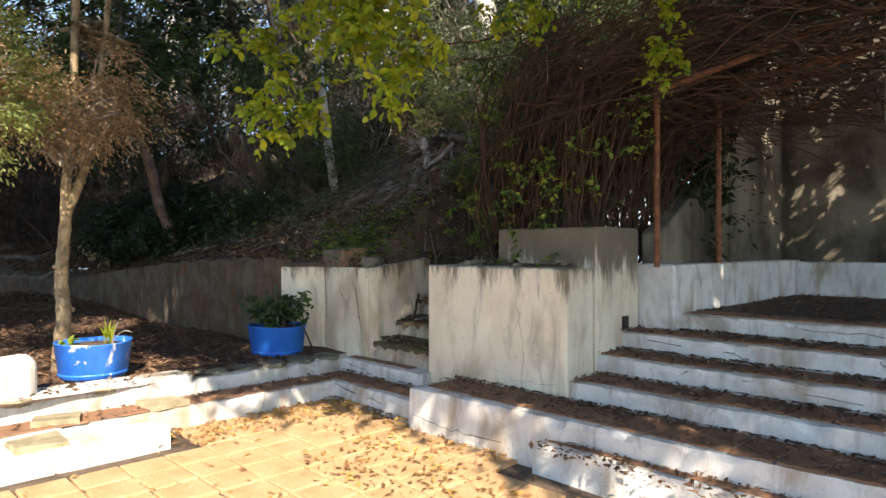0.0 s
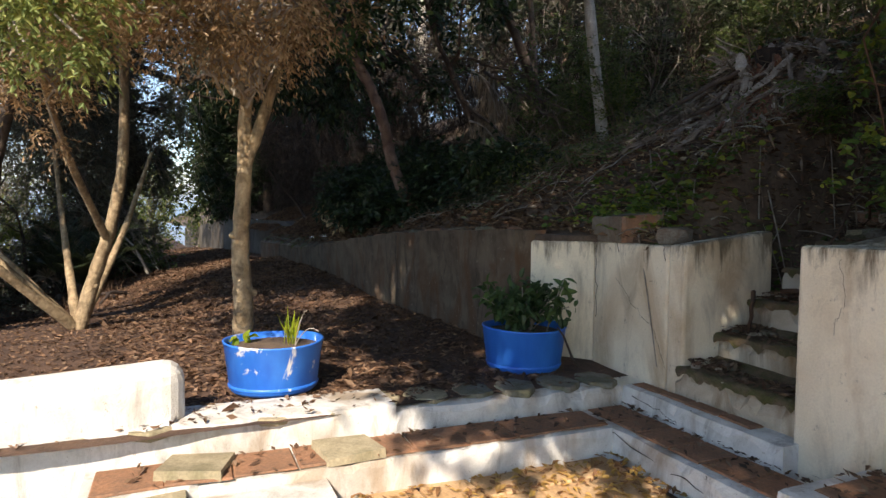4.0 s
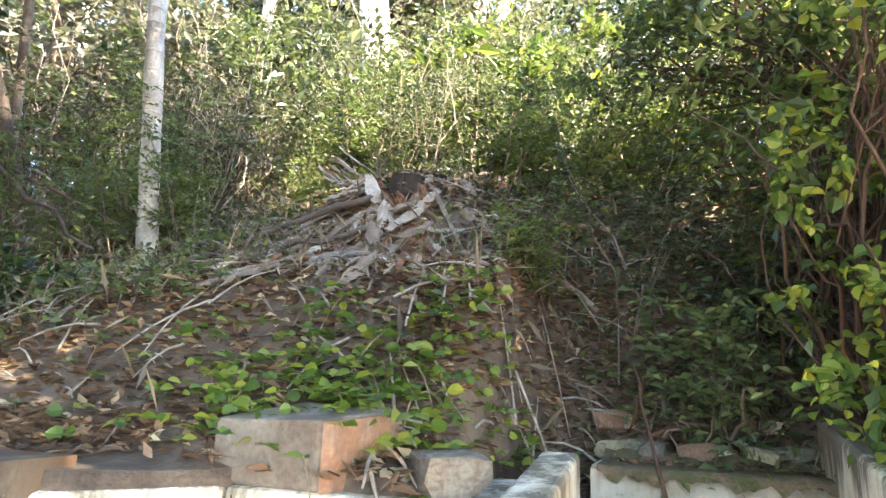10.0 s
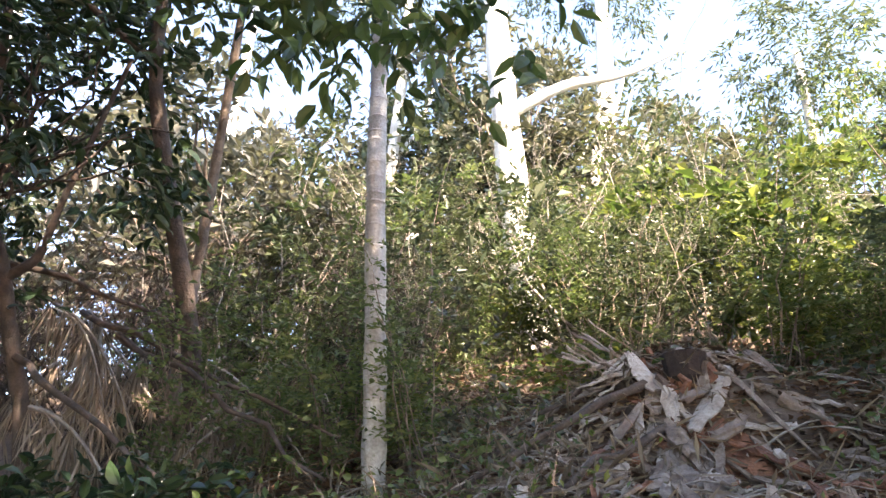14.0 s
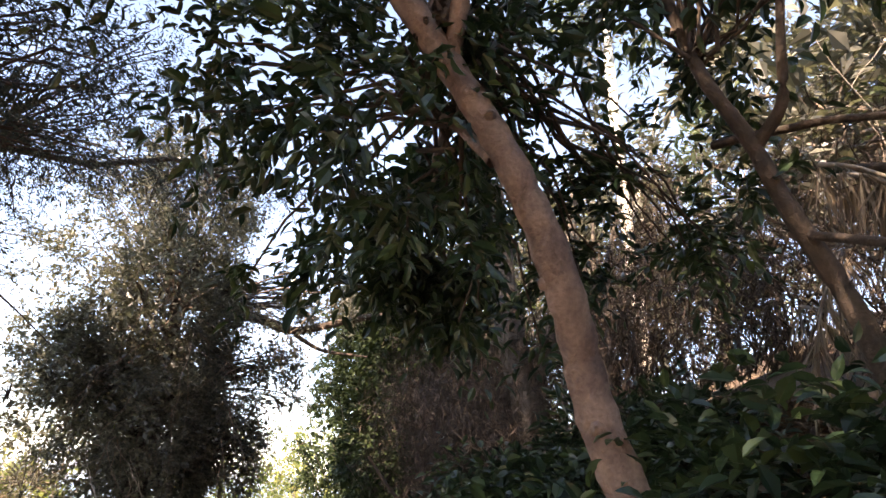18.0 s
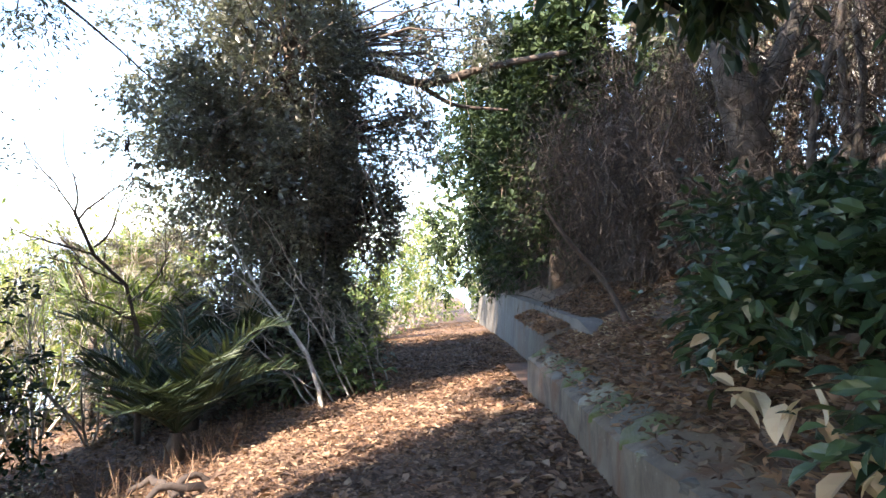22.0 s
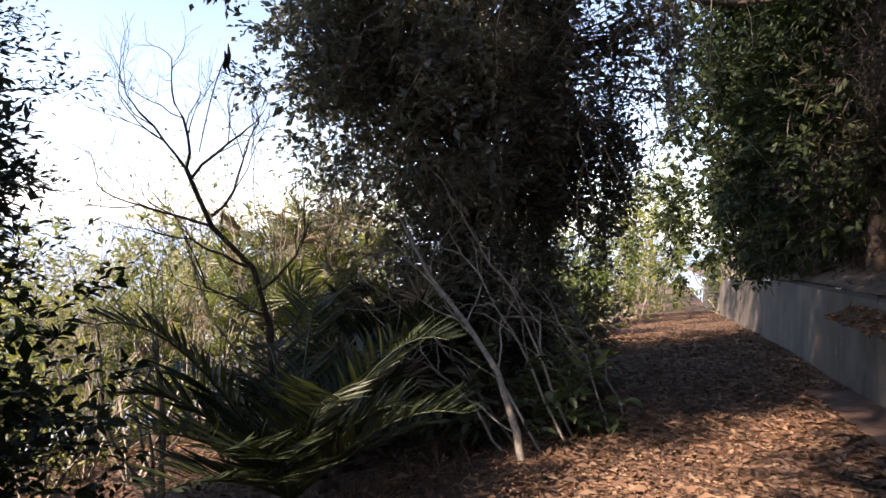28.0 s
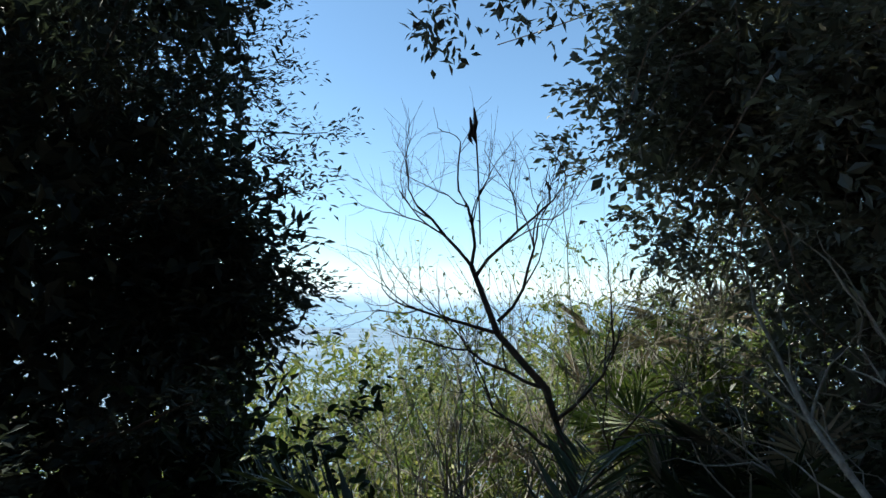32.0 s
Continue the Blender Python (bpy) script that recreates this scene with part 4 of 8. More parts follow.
q = unseen_shade_crown(((-13, 3.2), (-3, 2.6)), -7.9, -3.2, 7.4, 5.0, 6.2, 260, 44, 0.15, L_WOOD, root, 4.4, 0.24)
put("twig_cluster", limbs(np.array([-7.0, 5.0, 4.6]), q, 0.03, 60), M_BARK, root, smooth=True)
# further hidden leaf layers, each added to shade one stretch of path or bank
for outline, x0, x1, y1, n, deep in ((((-16, 7.4), (-9, 5.4), (-3, 6.0)), -11.2, -6.4, 12.0, 620, 6.0), (((-12, 2.0), (-6, 2.0)), -8.4, -7.0, 4.2, 300, 2.0), (((-6, 2.9), (1, 2.9)), -4.1, 0.5, 6.0, 420, 3.2),
                                     (((-13, 5.2), (-7, 5.0)), -12.3, -8.5, 7.8, 420, 2.5), (((-11, 4.6), (-3, 3.0)), -8.6, -3.5, 8.0, 440, 4.4), (((-9, 2.0), (-4, 2.0)), -7.4, -4.6, 4.2, 300, 2.2), (((-9, -0.8), (0, -0.8)), -6.4, -2.6, 2.6, 620, 3.4), (((-12, 3.2), (-6, 3.2)), -10.6, -7.6, 5.4, 520, 2.2), (((0, -0.6), (4, -0.6)), 0.4, 2.6, 2.2, 560, 2.8)):
    q = unseen_shade_crown(outline, x0, x1, y1, 9.0, 9.9, n, 32, 0.17, L_WOOD, root, deep, 0.25)
    put("twig_cluster", limbs(np.array([-7.0, 4.9, 8.4]), q, 0.03, 26), M_BARK, root, smooth=True)
# the pale ringed trunk on the bank
crown, mids = canopy((-2.0, 9.4, 8.4), (1.5, 1.5, 1.2), 60, 50, 0.1, 0.35, 0.25)
pale = tree("tree", "slim straight tree with pale ringed bark on the bank", "tree", [([(-1.66, 9.95, 1.85), (-1.70, 9.93, 2.3), (-1.76, 9.77, 2.9), (-1.87, 9.6, 4.0), (-1.93, 9.5, 5.4), (-2.0, 9.4, 8.0)], 0.075, 0.05)], M_BARKPALE, crown, L_WOOD)
for k in range(30):
    z = 2.15 + k * 0.11 + rng.normal(0, 0.02)
    x, y = np.interp(z, [1.85, 2.3, 2.9, 4.0, 5.4], [-1.66, -1.70, -1.76, -1.87, -1.93]), np.interp(z, [1.85, 2.3, 2.9, 4.0, 5.4], [9.95, 9.93, 9.77, 9.6, 9.5])
    put("bark_ring", tube(Geo(), [(x, y, z), (x, y, z + 0.006), (x, y, z + 0.014)], [0.07 - k * 0.0004, 0.0745 - k * 0.0004, 0.07 - k * 0.0004], 10), M_BARKPALE, pale, smooth=True)

# knotty leaning trunk at the edge of the bank, with glossy dark leaves
crown, mids = canopy((-5.4, 9.5, 3.7), (0.95, 1.0, 1.05), 84, 45, 0.085, 0.4, 0.17, 0.2, droop=0.7, shape=1)
hang, m2 = canopy((-4.2, 10.3, 4.7), (1.4, 1.2, 0.9), 60, 36, 0.095, 0.42, 0.2, 0.25, droop=0.5, shape=1)
root = tree("tree", "leaning tree with knotty pinkish-brown bark and glossy dark leaves", "tree",
            [([(-4.2, 10.05, 1.4), (-4.36, 9.92, 1.85), (-4.45, 9.87, 2.12), (-4.47, 9.79, 2.37), (-4.44, 9.67, 2.52), (-4.47, 9.54, 2.78), (-4.54, 9.45, 3.02), (-4.62, 9.36, 3.23), (-4.72, 9.24, 3.47), (-4.85, 8.83, 3.9), (-4.9, 8.4, 4.6), (-5.0, 8.0, 5.8)], 0.088, 0.046),
             ([(-4.7, 9.26, 3.45), (-4.53, 9.13, 3.74), (-4.57, 8.94, 4.0), (-4.4, 8.6, 4.8)], 0.04, 0.02),
             ([(-4.66, 9.5, 3.1), (-5.0, 9.6, 3.5), (-5.5, 9.6, 3.8)], 0.03, 0.012)], M_BARKPINK, crown, L_LAUREL, knots=9)
put("crown", hang, L_LAUREL, root)
for c, r, k in (((-5.1, 10.5, 6.1), (1.4, 1.1, 1.0), 70), ((-5.0, 11.3, 3.5), (1.0, 0.7, 0.8), 50)):
    more, m4 = canopy(c, r, k, 36, 0.095, 0.42, 0.2, 0.25, droop=0.5, shape=1)
    put("crown", more, L_LAUREL, root)
    put("twig_cluster", limbs(np.array([-4.75, 9.2, 3.6]), m4, 0.012, 26), M_BARKDARK, root, smooth=True)
bough, m3 = canopy((-6.65, 11.25, 3.92), (0.85, 0.8, 0.75), 62, 50, 0.128, 0.48, 0.17, 0.2, droop=0.7, shape=1)
put("crown", bough, L_LAUREL, root)
put("branch", tube(Geo(), bend((-4.95, 9.58, 3.46), (-6.7, 11.3, 4.05), 0.08, 7, 0.02), [0.026, 0.023, 0.02, 0.017, 0.014, 0.011, 0.008], 8), M_BARKPINK, root, smooth=True)
put("twig_cluster", limbs(np.array([-6.3, 10.9, 3.85]), m3, 0.012, 26), M_BARKDARK, root, smooth=True)
put("twig_cluster", limbs(np.array([-5.0, 9.6, 3.5]), mids, 0.014, 26), M_BARKDARK, root, smooth=True)
# crooked trees further up the bank
crown, mids = canopy((-3.9, 10.4, 4.9), (1.0, 0.9, 0.95), 26, 40, 0.11, 0.45, 0.2, 0.2, droop=0.4, shape=1)
root = tree("tree", "small crooked tree with a bent dark trunk on the bank", "tree", [([(-3.62, 11.1, 2.2), (-3.72, 11.01, 2.74), (-3.89, 10.82, 3.21), (-3.96, 10.65, 3.53), (-4.15, 10.48, 3.95), (-4.3, 10.2, 5.2)], 0.06, 0.025),
            ([(-3.95, 10.68, 3.5), (-3.78, 10.6, 3.62), (-3.74, 10.5, 3.9), (-3.5, 10.2, 5.0)], 0.035, 0.015)], M_BARKDARK, crown, L_LAUREL)
put("twig_cluster", limbs(np.array([-4.1, 10.5, 4.0]), mids, 0.012, 26), M_BARKDARK, root, smooth=True)
crown, mids = canopy((-3.0, 9.9, 6.0), (1.7, 1.4, 0.9), 24, 38, 0.11, 0.45, 0.22, 0.2, droop=0.3, shape=1)
root = tree("tree", "dark curving tree with broad leaves and orange ones among them", "tree", [([(-2.7, 11.2, 2.7), (-2.84, 10.91, 3.36), (-3.12, 10.53, 4.17), (-3.36, 10.08, 4.95), (-3.31, 9.72, 5.6), (-3.0, 9.5, 6.6)], 0.075, 0.03),
            ([(-3.36, 10.1, 4.95), (-3.8, 9.8, 5.1), (-4.4, 9.5, 5.2)], 0.03, 0.012)], M_BARKDARK, crown, L_LAUREL)
put("twig_cluster", limbs(np.array([-3.3, 9.7, 5.6]), mids, 0.014, 26), M_BARKDARK, root, smooth=True)
p, _ = clumps(np.array([-2.6, 8.8, 5.2]), np.array([1.4, 0.8, 0.6]), 14, 3, 0.1, 0.2)
put("crown", leaves(Geo(), p, None, 0.1, 0.5, shape=1), leaf_mat("orange_dying_leaves", [(0.6, 0.26, 0.03), (0.5, 0.16, 0.04)], 0.5, 0.4), root, "orange dying leaves")
# paler leaves than this crown's, light from behind painted as colour
_, c = clumps(np.array([-2.3, 8.05, 3.86]), np.array([0.95, 0.35, 0.2]), 34, 1, 0.01, 0.1)
put("crown", sprays(Geo(), c, np.broadcast_to((0, -0.1, -0.6), c.shape), 14, 0.1, 0.45, 0.26, 0.8, 1, 7), L_POTPLANT, root, "drooping leaves with backlight painted as a paler green")
put("branch", tube(Geo(), bend((-3.3, 9.7, 5.5), (-2.0, 7.9, 3.95), 0.15, 8), np.linspace(0.025, 0.006, 8), 6), M_BARKDARK, root, smooth=True)
tree("tree", "straight grey sapling behind the crooked trees", "tree", [([(-2.95, 11.7, 2.9), (-2.92, 11.32, 3.96), (-2.9, 10.82, 4.89), (-2.86, 9.9, 6.2)], 0.05, 0.03)], M_BARK)

# tall gum trees behind, their trunks in the sun
for n, (x, y, r, lean, top, s) in enumerate(((1.3, 13.9, 0.27, -0.12, 9.0, 1.0), (-0.6, 16.5, 0.14, 0.03, 9.5, 0.8), (3.2, 16.2, 0.17, 0.1, 11, 0.9), (4.6, 17.5, 0.2, 0.05, 11, 0.9), (7.6, 15.0, 0.14, 0.02, 9, 0.7), (-3.4, 17.0, 0.12, 0.02, 9.0, 0.8), (-8, 19, 0.16, 0.02, 10, 0.9))):
    z = stand(x, y, True)
    a = np.array([x, y, z - 0.3])
    pts = [a, a + (lean * 3, -0.3, 2.2), a + (lean * 7, -0.9, 5.0), a + (lean * 9, -1.2, top)]
    stems = [(pts, r, r * 0.6)]
    if n == 0:
        q = a + (lean * 5.0, -0.7, 3.6)
        stems.append(([q, q + (0.8, -0.3, 0.55), q + (1.7, -0.5, 0.8), q + (3.0, -0.5, 1.8)], 0.1, 0.05))
    else:
        q = a + (lean * 5, -0.6, 3.8)
        stems.append(([q, q + (0.5, 0, 0.9), q + (0.9, -0.2, 2.4)], r * 0.45, 0.03))
    crown, _ = canopy(pts[-1] + (0, 0, -0.2), (2.6 * s, 2.6 * s, 2.6 * s), 70, 60, 0.17, 0.3, 0.35, 0.3, droop=0.8)
    tree("tree", "tall gum tree with smooth white bark in the sun", "tree", stems, M_BARKWHITE, crown, L_WOOD, "gum trees on the hill")

# understorey of the bank: (s, d, radii, leaf size, count, each, material)
shrubs = [
    (-2.6, 5.0, (1.3, 1.2, 1.2), 0.08, 70, 60, L_WOOD), (-0.9, 5.2, (1.2, 1.0, 1.0), 0.08, 60, 60, L_WOODLIGHT), (1.0, 5.0, (1.2, 1.0, 1.1), 0.08, 60, 60, L_WOOD),
    (2.6, 4.4, (1.1, 1.0, 1.1), 0.08, 60, 60, L_GREEN), (-3.8, 3.6, (1.1, 1.2, 1.5), 0.08, 70, 60, L_WOOD), (-4.6, 5.6, (1.7, 1.4, 1.7), 0.09, 80, 60, L_WOOD),
    (0.2, 7.2, (1.7, 1.3, 1.5), 0.09, 80, 60, L_WOODLIGHT), (-2.0, 7.4, (1.7, 1.3, 1.5), 0.09, 80, 60, L_WOOD), (2.4, 7.0, (1.6, 1.3, 1.6), 0.09, 80, 60, L_WOOD),
    (-4.2, 8.6, (2.0, 1.5, 2.0), 0.1, 90, 60, L_WOODLIGHT), (4.6, 7.0, (1.6, 1.3, 1.8), 0.09, 80, 60, L_OAK), (4.2, 4.6, (1.1, 1.0, 1.2), 0.08, 60, 60, L_WOOD),
    (0.0, 10.5, (2.4, 1.8, 2.0), 0.11, 90, 60, L_WOOD), (-3.0, 11, (2.4, 1.8, 2.2), 0.11, 90, 60, L_WOODLIGHT), (3.6, 10.5, (2.4, 1.8, 2.2), 0.11, 90, 60, L_WOOD),
    (7.0, 9.5, (2.4, 1.8, 2.6), 0.11, 90, 60, L_OAK), (-6.6, 10, (2.4, 1.8, 2.2), 0.11, 90, 60, L_WOOD), (-7, 7.8, (2.0, 1.5, 1.8), 0.1, 80, 60, L_OAK), (2.2, 2.9, (0.7, 0.6, 0.55), 0.07, 36, 40, L_GREEN),
    (10.5, 8.5, (2.4, 1.8, 2.6), 0.11, 80, 60, L_OAK), (14, 7, (2.6, 2.0, 3.0), 0.12, 80, 60, L_OAK), (18, 6, (2.6, 2.0, 3.0), 0.12, 80, 60, L_WOOD),
    (-1.0, 14, (3.0, 2.2, 2.4), 0.14, 90, 60, L_WOODLIGHT), (4.5, 14, (3.0, 2.2, 2.6), 0.14, 90, 60, L_WOOD), (-7, 14, (3.0, 2.2, 2.6), 0.14, 90, 60, L_WOOD), (10, 13, (3.0, 2.2, 3.2), 0.14, 90, 60, L_OAK),
]
for s, d, r, size, count, each, lm in shrubs:
    x, y = W(s, d)
    kin = int(rng.integers(0, 5))
    near = d < 6
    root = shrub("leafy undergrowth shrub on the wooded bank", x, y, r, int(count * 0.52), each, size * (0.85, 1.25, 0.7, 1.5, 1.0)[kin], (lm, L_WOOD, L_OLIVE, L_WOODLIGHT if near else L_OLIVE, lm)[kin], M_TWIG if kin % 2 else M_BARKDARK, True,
                 0.95, "undergrowth shrubs on the bank", stems=14, core=0.7, aspect=(0.4, 0.5, 0.3, 0.6, 0.45)[kin], tight=(0.2, 0.16, 0.24, 0.14, 0.2)[kin], shell=0.15)
    mid = np.array([x, y, stand(x, y, True) + r[2] * 1.1])
    _, c = clumps(mid, np.array(r) * 1.1, int(count * 0.6), 1, 0.01, 0.3)
    put("crown", sprays(Geo(), c, unit(c - mid), 28, size * (1.0, 0.7, 1.0, 0.7, 0.8)[kin], 0.5, 0.3), (L_OLIVE, L_WOOD, L_GREEN, L_WOOD, L_GREEN)[kin], root)
for s, d, z, r, lm in ((2.6, 8.8, 9.4, (1.9, 1.6, 2.0), L_OLIVE), (4.4, 8.2, 8.6, (1.8, 1.6, 2.2), L_WOOD), (0.6, 10.8, 8.0, (2.4, 1.8, 2.0), L_OLIVE), (3.3, 10.6, 8.6, (2.4, 2.0, 2.6), L_WOOD), (5.8, 9.2, 7.6, (2.2, 2.0, 2.6), L_OLIVE), (4.4, 6.4, 5.9, (1.3, 1.2, 1.4), L_WOOD), (-2.0, 12.5, 8.4, (1.8, 1.6, 1.5), L_OLIVE), (6, 17, 12, (4, 3, 4), L_WOOD), (0, 19, 13, (4.5, 3, 4.5), L_WOOD), (-7, 19, 12, (3.5, 3, 4), L_WOODLIGHT), (-10, 12, 9, (3, 3, 4), L_WOOD), (11, 12, 10, (3.5, 3, 4.5), L_OAK), (8.5, 7, 7.4, (2.2, 2.0, 2.2), L_OAK), (5.6, 4.6, 5.8, (1.7, 1.6, 1.5), L_OAK),
                       (16, 9, 9, (4, 3, 4.5), L_WOOD), (22, 6, 8, (4, 3, 4.5), L_WOODLIGHT), (-5.5, 6.8, 6.4, (1.6, 1.6, 1.8), L_WOODLIGHT), (28, 5, 7, (4, 4, 5), L_WOODLIGHT), (2.6, 12, 8.8, (2.2, 2, 2.0), L_WOOD), (13.0, 4.2, 6.2, (2.2, 1.8, 2.2), L_OAK)):
    x, y = W(s, d)
    g, mids = canopy((x, y, z), r, 80, 63, 0.115 + 0.033 * r[0], 0.45, 0.15 * r[0], 0.4, core=400)
    g0 = stand(x, y, True)
    root = tree("tree", "tall woodland tree with a loose green crown", "tree", [([(x, y, g0 - 0.3), (x + 0.1, y, (g0 + z) / 2), (x, y, z + r[2] * 0.5)], 0.05 + 0.04 * r[0], 0.05)], M_BARK, g, lm, "woodland trees on the hill")
    put("twig_cluster", limbs(np.array([x + 0.08, y, (g0 + z) / 2 + 0.4]), mids, 0.05, 20), M_BARK, root, smooth=True)
for s, d, h in ((-0.6, 6.0, 2.2), (0.9, 6.6, 2.4), (1.8, 5.6, 2.0), (-2.6, 6.2, 2.2), (-1.6, 4.2, 1.4), (2.4, 3.6, 1.2), (-3.4, 4.6, 1.8), (0.4, 4.2, 1.1), (3.2, 5.0, 2.2), (4.6, 4.0, 2.2), (-4.8, 7.0, 2.4)):
    x, y = W(s, d)
    z = stand(x, y, True)
    root = thing("bare_shrub", "grey leafless twiggy shrub in the undergrowth", "shrub", "leafless shrubs on the bank")
    g, tips = Geo(), []
    for k in range(4):
        a = rng.uniform(0, 6.28)
        grow(g, (x, y, z - 0.1), (math.cos(a) * 0.5, math.sin(a) * 0.5, 1.0), h * 0.6, 0.013, 3, tips, 0.5, 0.15, 3, 4, 0.16, 0.62)
    put("branch_cluster", g, M_TWIG, root, smooth=True)
# thin bare saplings in front of them
for k in range(36):
    s, d = rng.uniform(-4.0, 5.5), rng.uniform(2.6, 6.5)
    x, y = W(s, d)
    z = stand(x, y, True)
    h = rng.uniform(1.2, 2.8)
    p = bend((x, y, z - 0.05), (x + rng.normal(0, 0.4), y + rng.normal(0, 0.35), z + h), 0.0, 7, 0.06)
    root = thing("sapling", "thin grey woodland sapling with a few leaves", "sapling", "thin saplings on the bank")
    put("trunk", tube(Geo(), p, np.linspace(rng.uniform(0.006, 0.013), 0.003, 7), 5), M_BARK if k % 3 else M_TWIG, root, smooth=True)
    put("crown", sprays(Geo(), p[2:].repeat(2, 0), np.broadcast_to((0, 0, 0.1), (10, 3)), 18, 0.06, 0.5, 0.3, 0.2, 0, 9, 0.9, 0.25), L_WOOD if k % 3 else L_GREEN, root)

# spindly shrubs with level sprays of small leaflets
def spindly(h, lm, stems=5):
    root = thing("undergrowth_shrub", "spindly green shrub with level sprays of small leaflets", "shrub", "spindly shrubs on the bank")
    g = Geo()
    for k in range(stems):
        a = rng.uniform(0, 6.28)
        lean = rng.uniform(0.12, 0.5) * h
        p = bend((rng.normal(0, 0.04), rng.normal(0, 0.04), -0.06), (math.cos(a) * lean, math.sin(a) * lean, h * rng.uniform(0.65, 1.1)), 0.08 * h, 9, 0.02)
        put("stem", tube(Geo(), p, np.linspace(0.007, 0.0025, 9), 3), M_BARK, root, smooth=True)
        q = p[2:].repeat(2, 0)
        sprays(g, q, np.broadcast_to((math.cos(a) * 0.4, math.sin(a) * 0.4, 0.1), q.shape), 18, 0.05, 0.52, 0.26, 0.15, 0, 9, 0.9, 0.22)
    put("foliage", g, lm, root)
    return root


kinds = [spindly(h, lm) for h, lm in ((0.9, L_GREEN), (1.3, L_GREEN), (0.7, L_WOODLIGHT), (1.6, L_WOOD), (1.1, L_WOOD), (0.8, L_GREEN))]
spots = [(rng.uniform(-4.2, 4.6), rng.uniform(1.9, 7.0)) for k in range(84)]
spots = [(s, d) for s, d in spots if not (-0.8 < s < 1.1 and d < 3.5) and not (s < -0.8 and d < 2.9)] + [(-1.0, 2.2), (-1.5, 2.5), (-2.2, 2.3), (-1.8, 1.9), (-2.7, 2.6)]
for n, (s, d) in enumerate(spots):
    x, y = W(s, d)
    m = pose(x, y, stand(x, y, True), rng.normal(0, 6), rng.normal(0, 6), rng.uniform(0, 360)) @ Matrix.Scale(rng.uniform(0.75, 1.25), 4)
    if n < 6:
        kinds[n].matrix_basis = m
    else:
        ob = copy_thing(kinds[n % 6], m)
        ob.matrix_basis = m

# hedge-like dark foliage along the top of the path's bank
for s, d, r, lm in ((2.3, 1.2, (0.55, 0.4, 0.26), L_LAUREL), (3.4, 1.2, (0.6, 0.45, 0.32), L_LAUREL), (5.0, 1.0, (0.7, 0.45, 0.26), L_LAUREL), (5.6, 0.55, (0.55, 0.3, 0.16), L_LAUREL), (4.6, 0.55, (0.6, 0.4, 0.24), L_LAUREL), (6.5, 0.9, (0.5, 0.4, 0.22), L_LAUREL), (3.8, 0.6, (0.5, 0.4, 0.3), L_LAUREL), (5.7, 1.6, (0.65, 0.45, 0.26), L_LAUREL), (6.1, 0.5, (0.3, 0.2, 0.1), L_LAUREL), (7.2, 1.3, (0.5, 0.35, 0.14), L_LAUREL)):
    x, y = W(s, d)
    shrub("dense bush of glossy dark green leaves above the wall", x, y, r, int(80 * r[0] ** 1.5) + 40, 36, 0.085, lm, hill=True, lift=0.5, group="glossy bushes above the wall", stems=9, aspect=0.48, tight=0.15, shape=1, core=0.6, dense=0.85)
# wilted pale leaves hanging in the bush
g = Geo()
for c in ((-6.22, 11.0, 1.45), (-6.1, 10.85, 1.28), (-5.7, 10.45, 1.3), (-5.6, 10.4, 1.25)):
    leaves(g, np.array(c) + rng.normal(0, 0.05, (6, 3)), None, 0.12, 0.5, droop=1.0, shape=1)
lump("wilted_leaves", g, L_PALEDEAD, "bunch of wilted pale brown leaves in the dark bush", "leaves", kind="stuff")

# dry thicket over the wall further on, and the big trunks in it
for s, d, r, cnt in ((9.2, 1.7, (1.3, 1.0, 1.5), 100), (10.6, 1.3, (1.3, 0.9, 1.6), 100), (7.8, 2.6, (1.2, 1.0, 1.7), 90), (12.0, 1.5, (1.3, 1.0, 1.8), 90), (9.6, 3.2, (1.6, 1.2, 2.2), 90), (6.4, 3.2, (1.3, 1.0, 1.6), 80), (11.5, 2.0, (1.3, 1.0, 1.4), 80), (4.4, 3.2, (1.2, 0.9, 1.1), 60), (13.4, 1.25, (1.3, 0.9, 2.1), 130), (12.4, 2.2, (1.4, 1.0, 2.6), 110), (15.6, 1.0, (1.2, 0.7, 1.3), 70), (18.0, 1.0, (1.4, 0.8, 1.6), 70), (2.9, 4.2, (1.0, 0.9, 1.0), 50)):
    x, y = W(s, d)
    z0 = stand(x, y, True)
    root = thing("thicket", "dense thicket of dry brown twigs hanging over the wall", "thicket", "dry thickets above the wall")
    c = np.array([x, y, z0 + r[2] * 0.66])
    pts, mids = clumps(c, np.array(r), cnt, 104, 0.2, 0.2)
    put("crown", leaves(Geo(), pts, None, 0.19, 0.05, 0.5, 0.1, 0.3), L_THICKET, root)
    w = Geo()
    for m in mids[:90]:
        tube(w, bend((x + rng.normal(0, 0.2), y + rng.normal(0, 0.2), z0), m, 0.2, 6, 0.1), np.linspace(0.009, 0.003, 6), 3)
    put("stem_cluster", w, M_BARKDARK, root, smooth=True)
crown, mids = canopy((-7.6, 13.9, 6.4), (2.0, 1.8, 1.3), 60, 60, 0.1, 0.4, 0.25)
M_BARKGREY = rock_mat("grey_furrowed_bark", (0.17, 0.14, 0.115), (0.09, 0.072, 0.058), (0.05, 0.04, 0.033), 9.0, 0.6, bump=1.0)
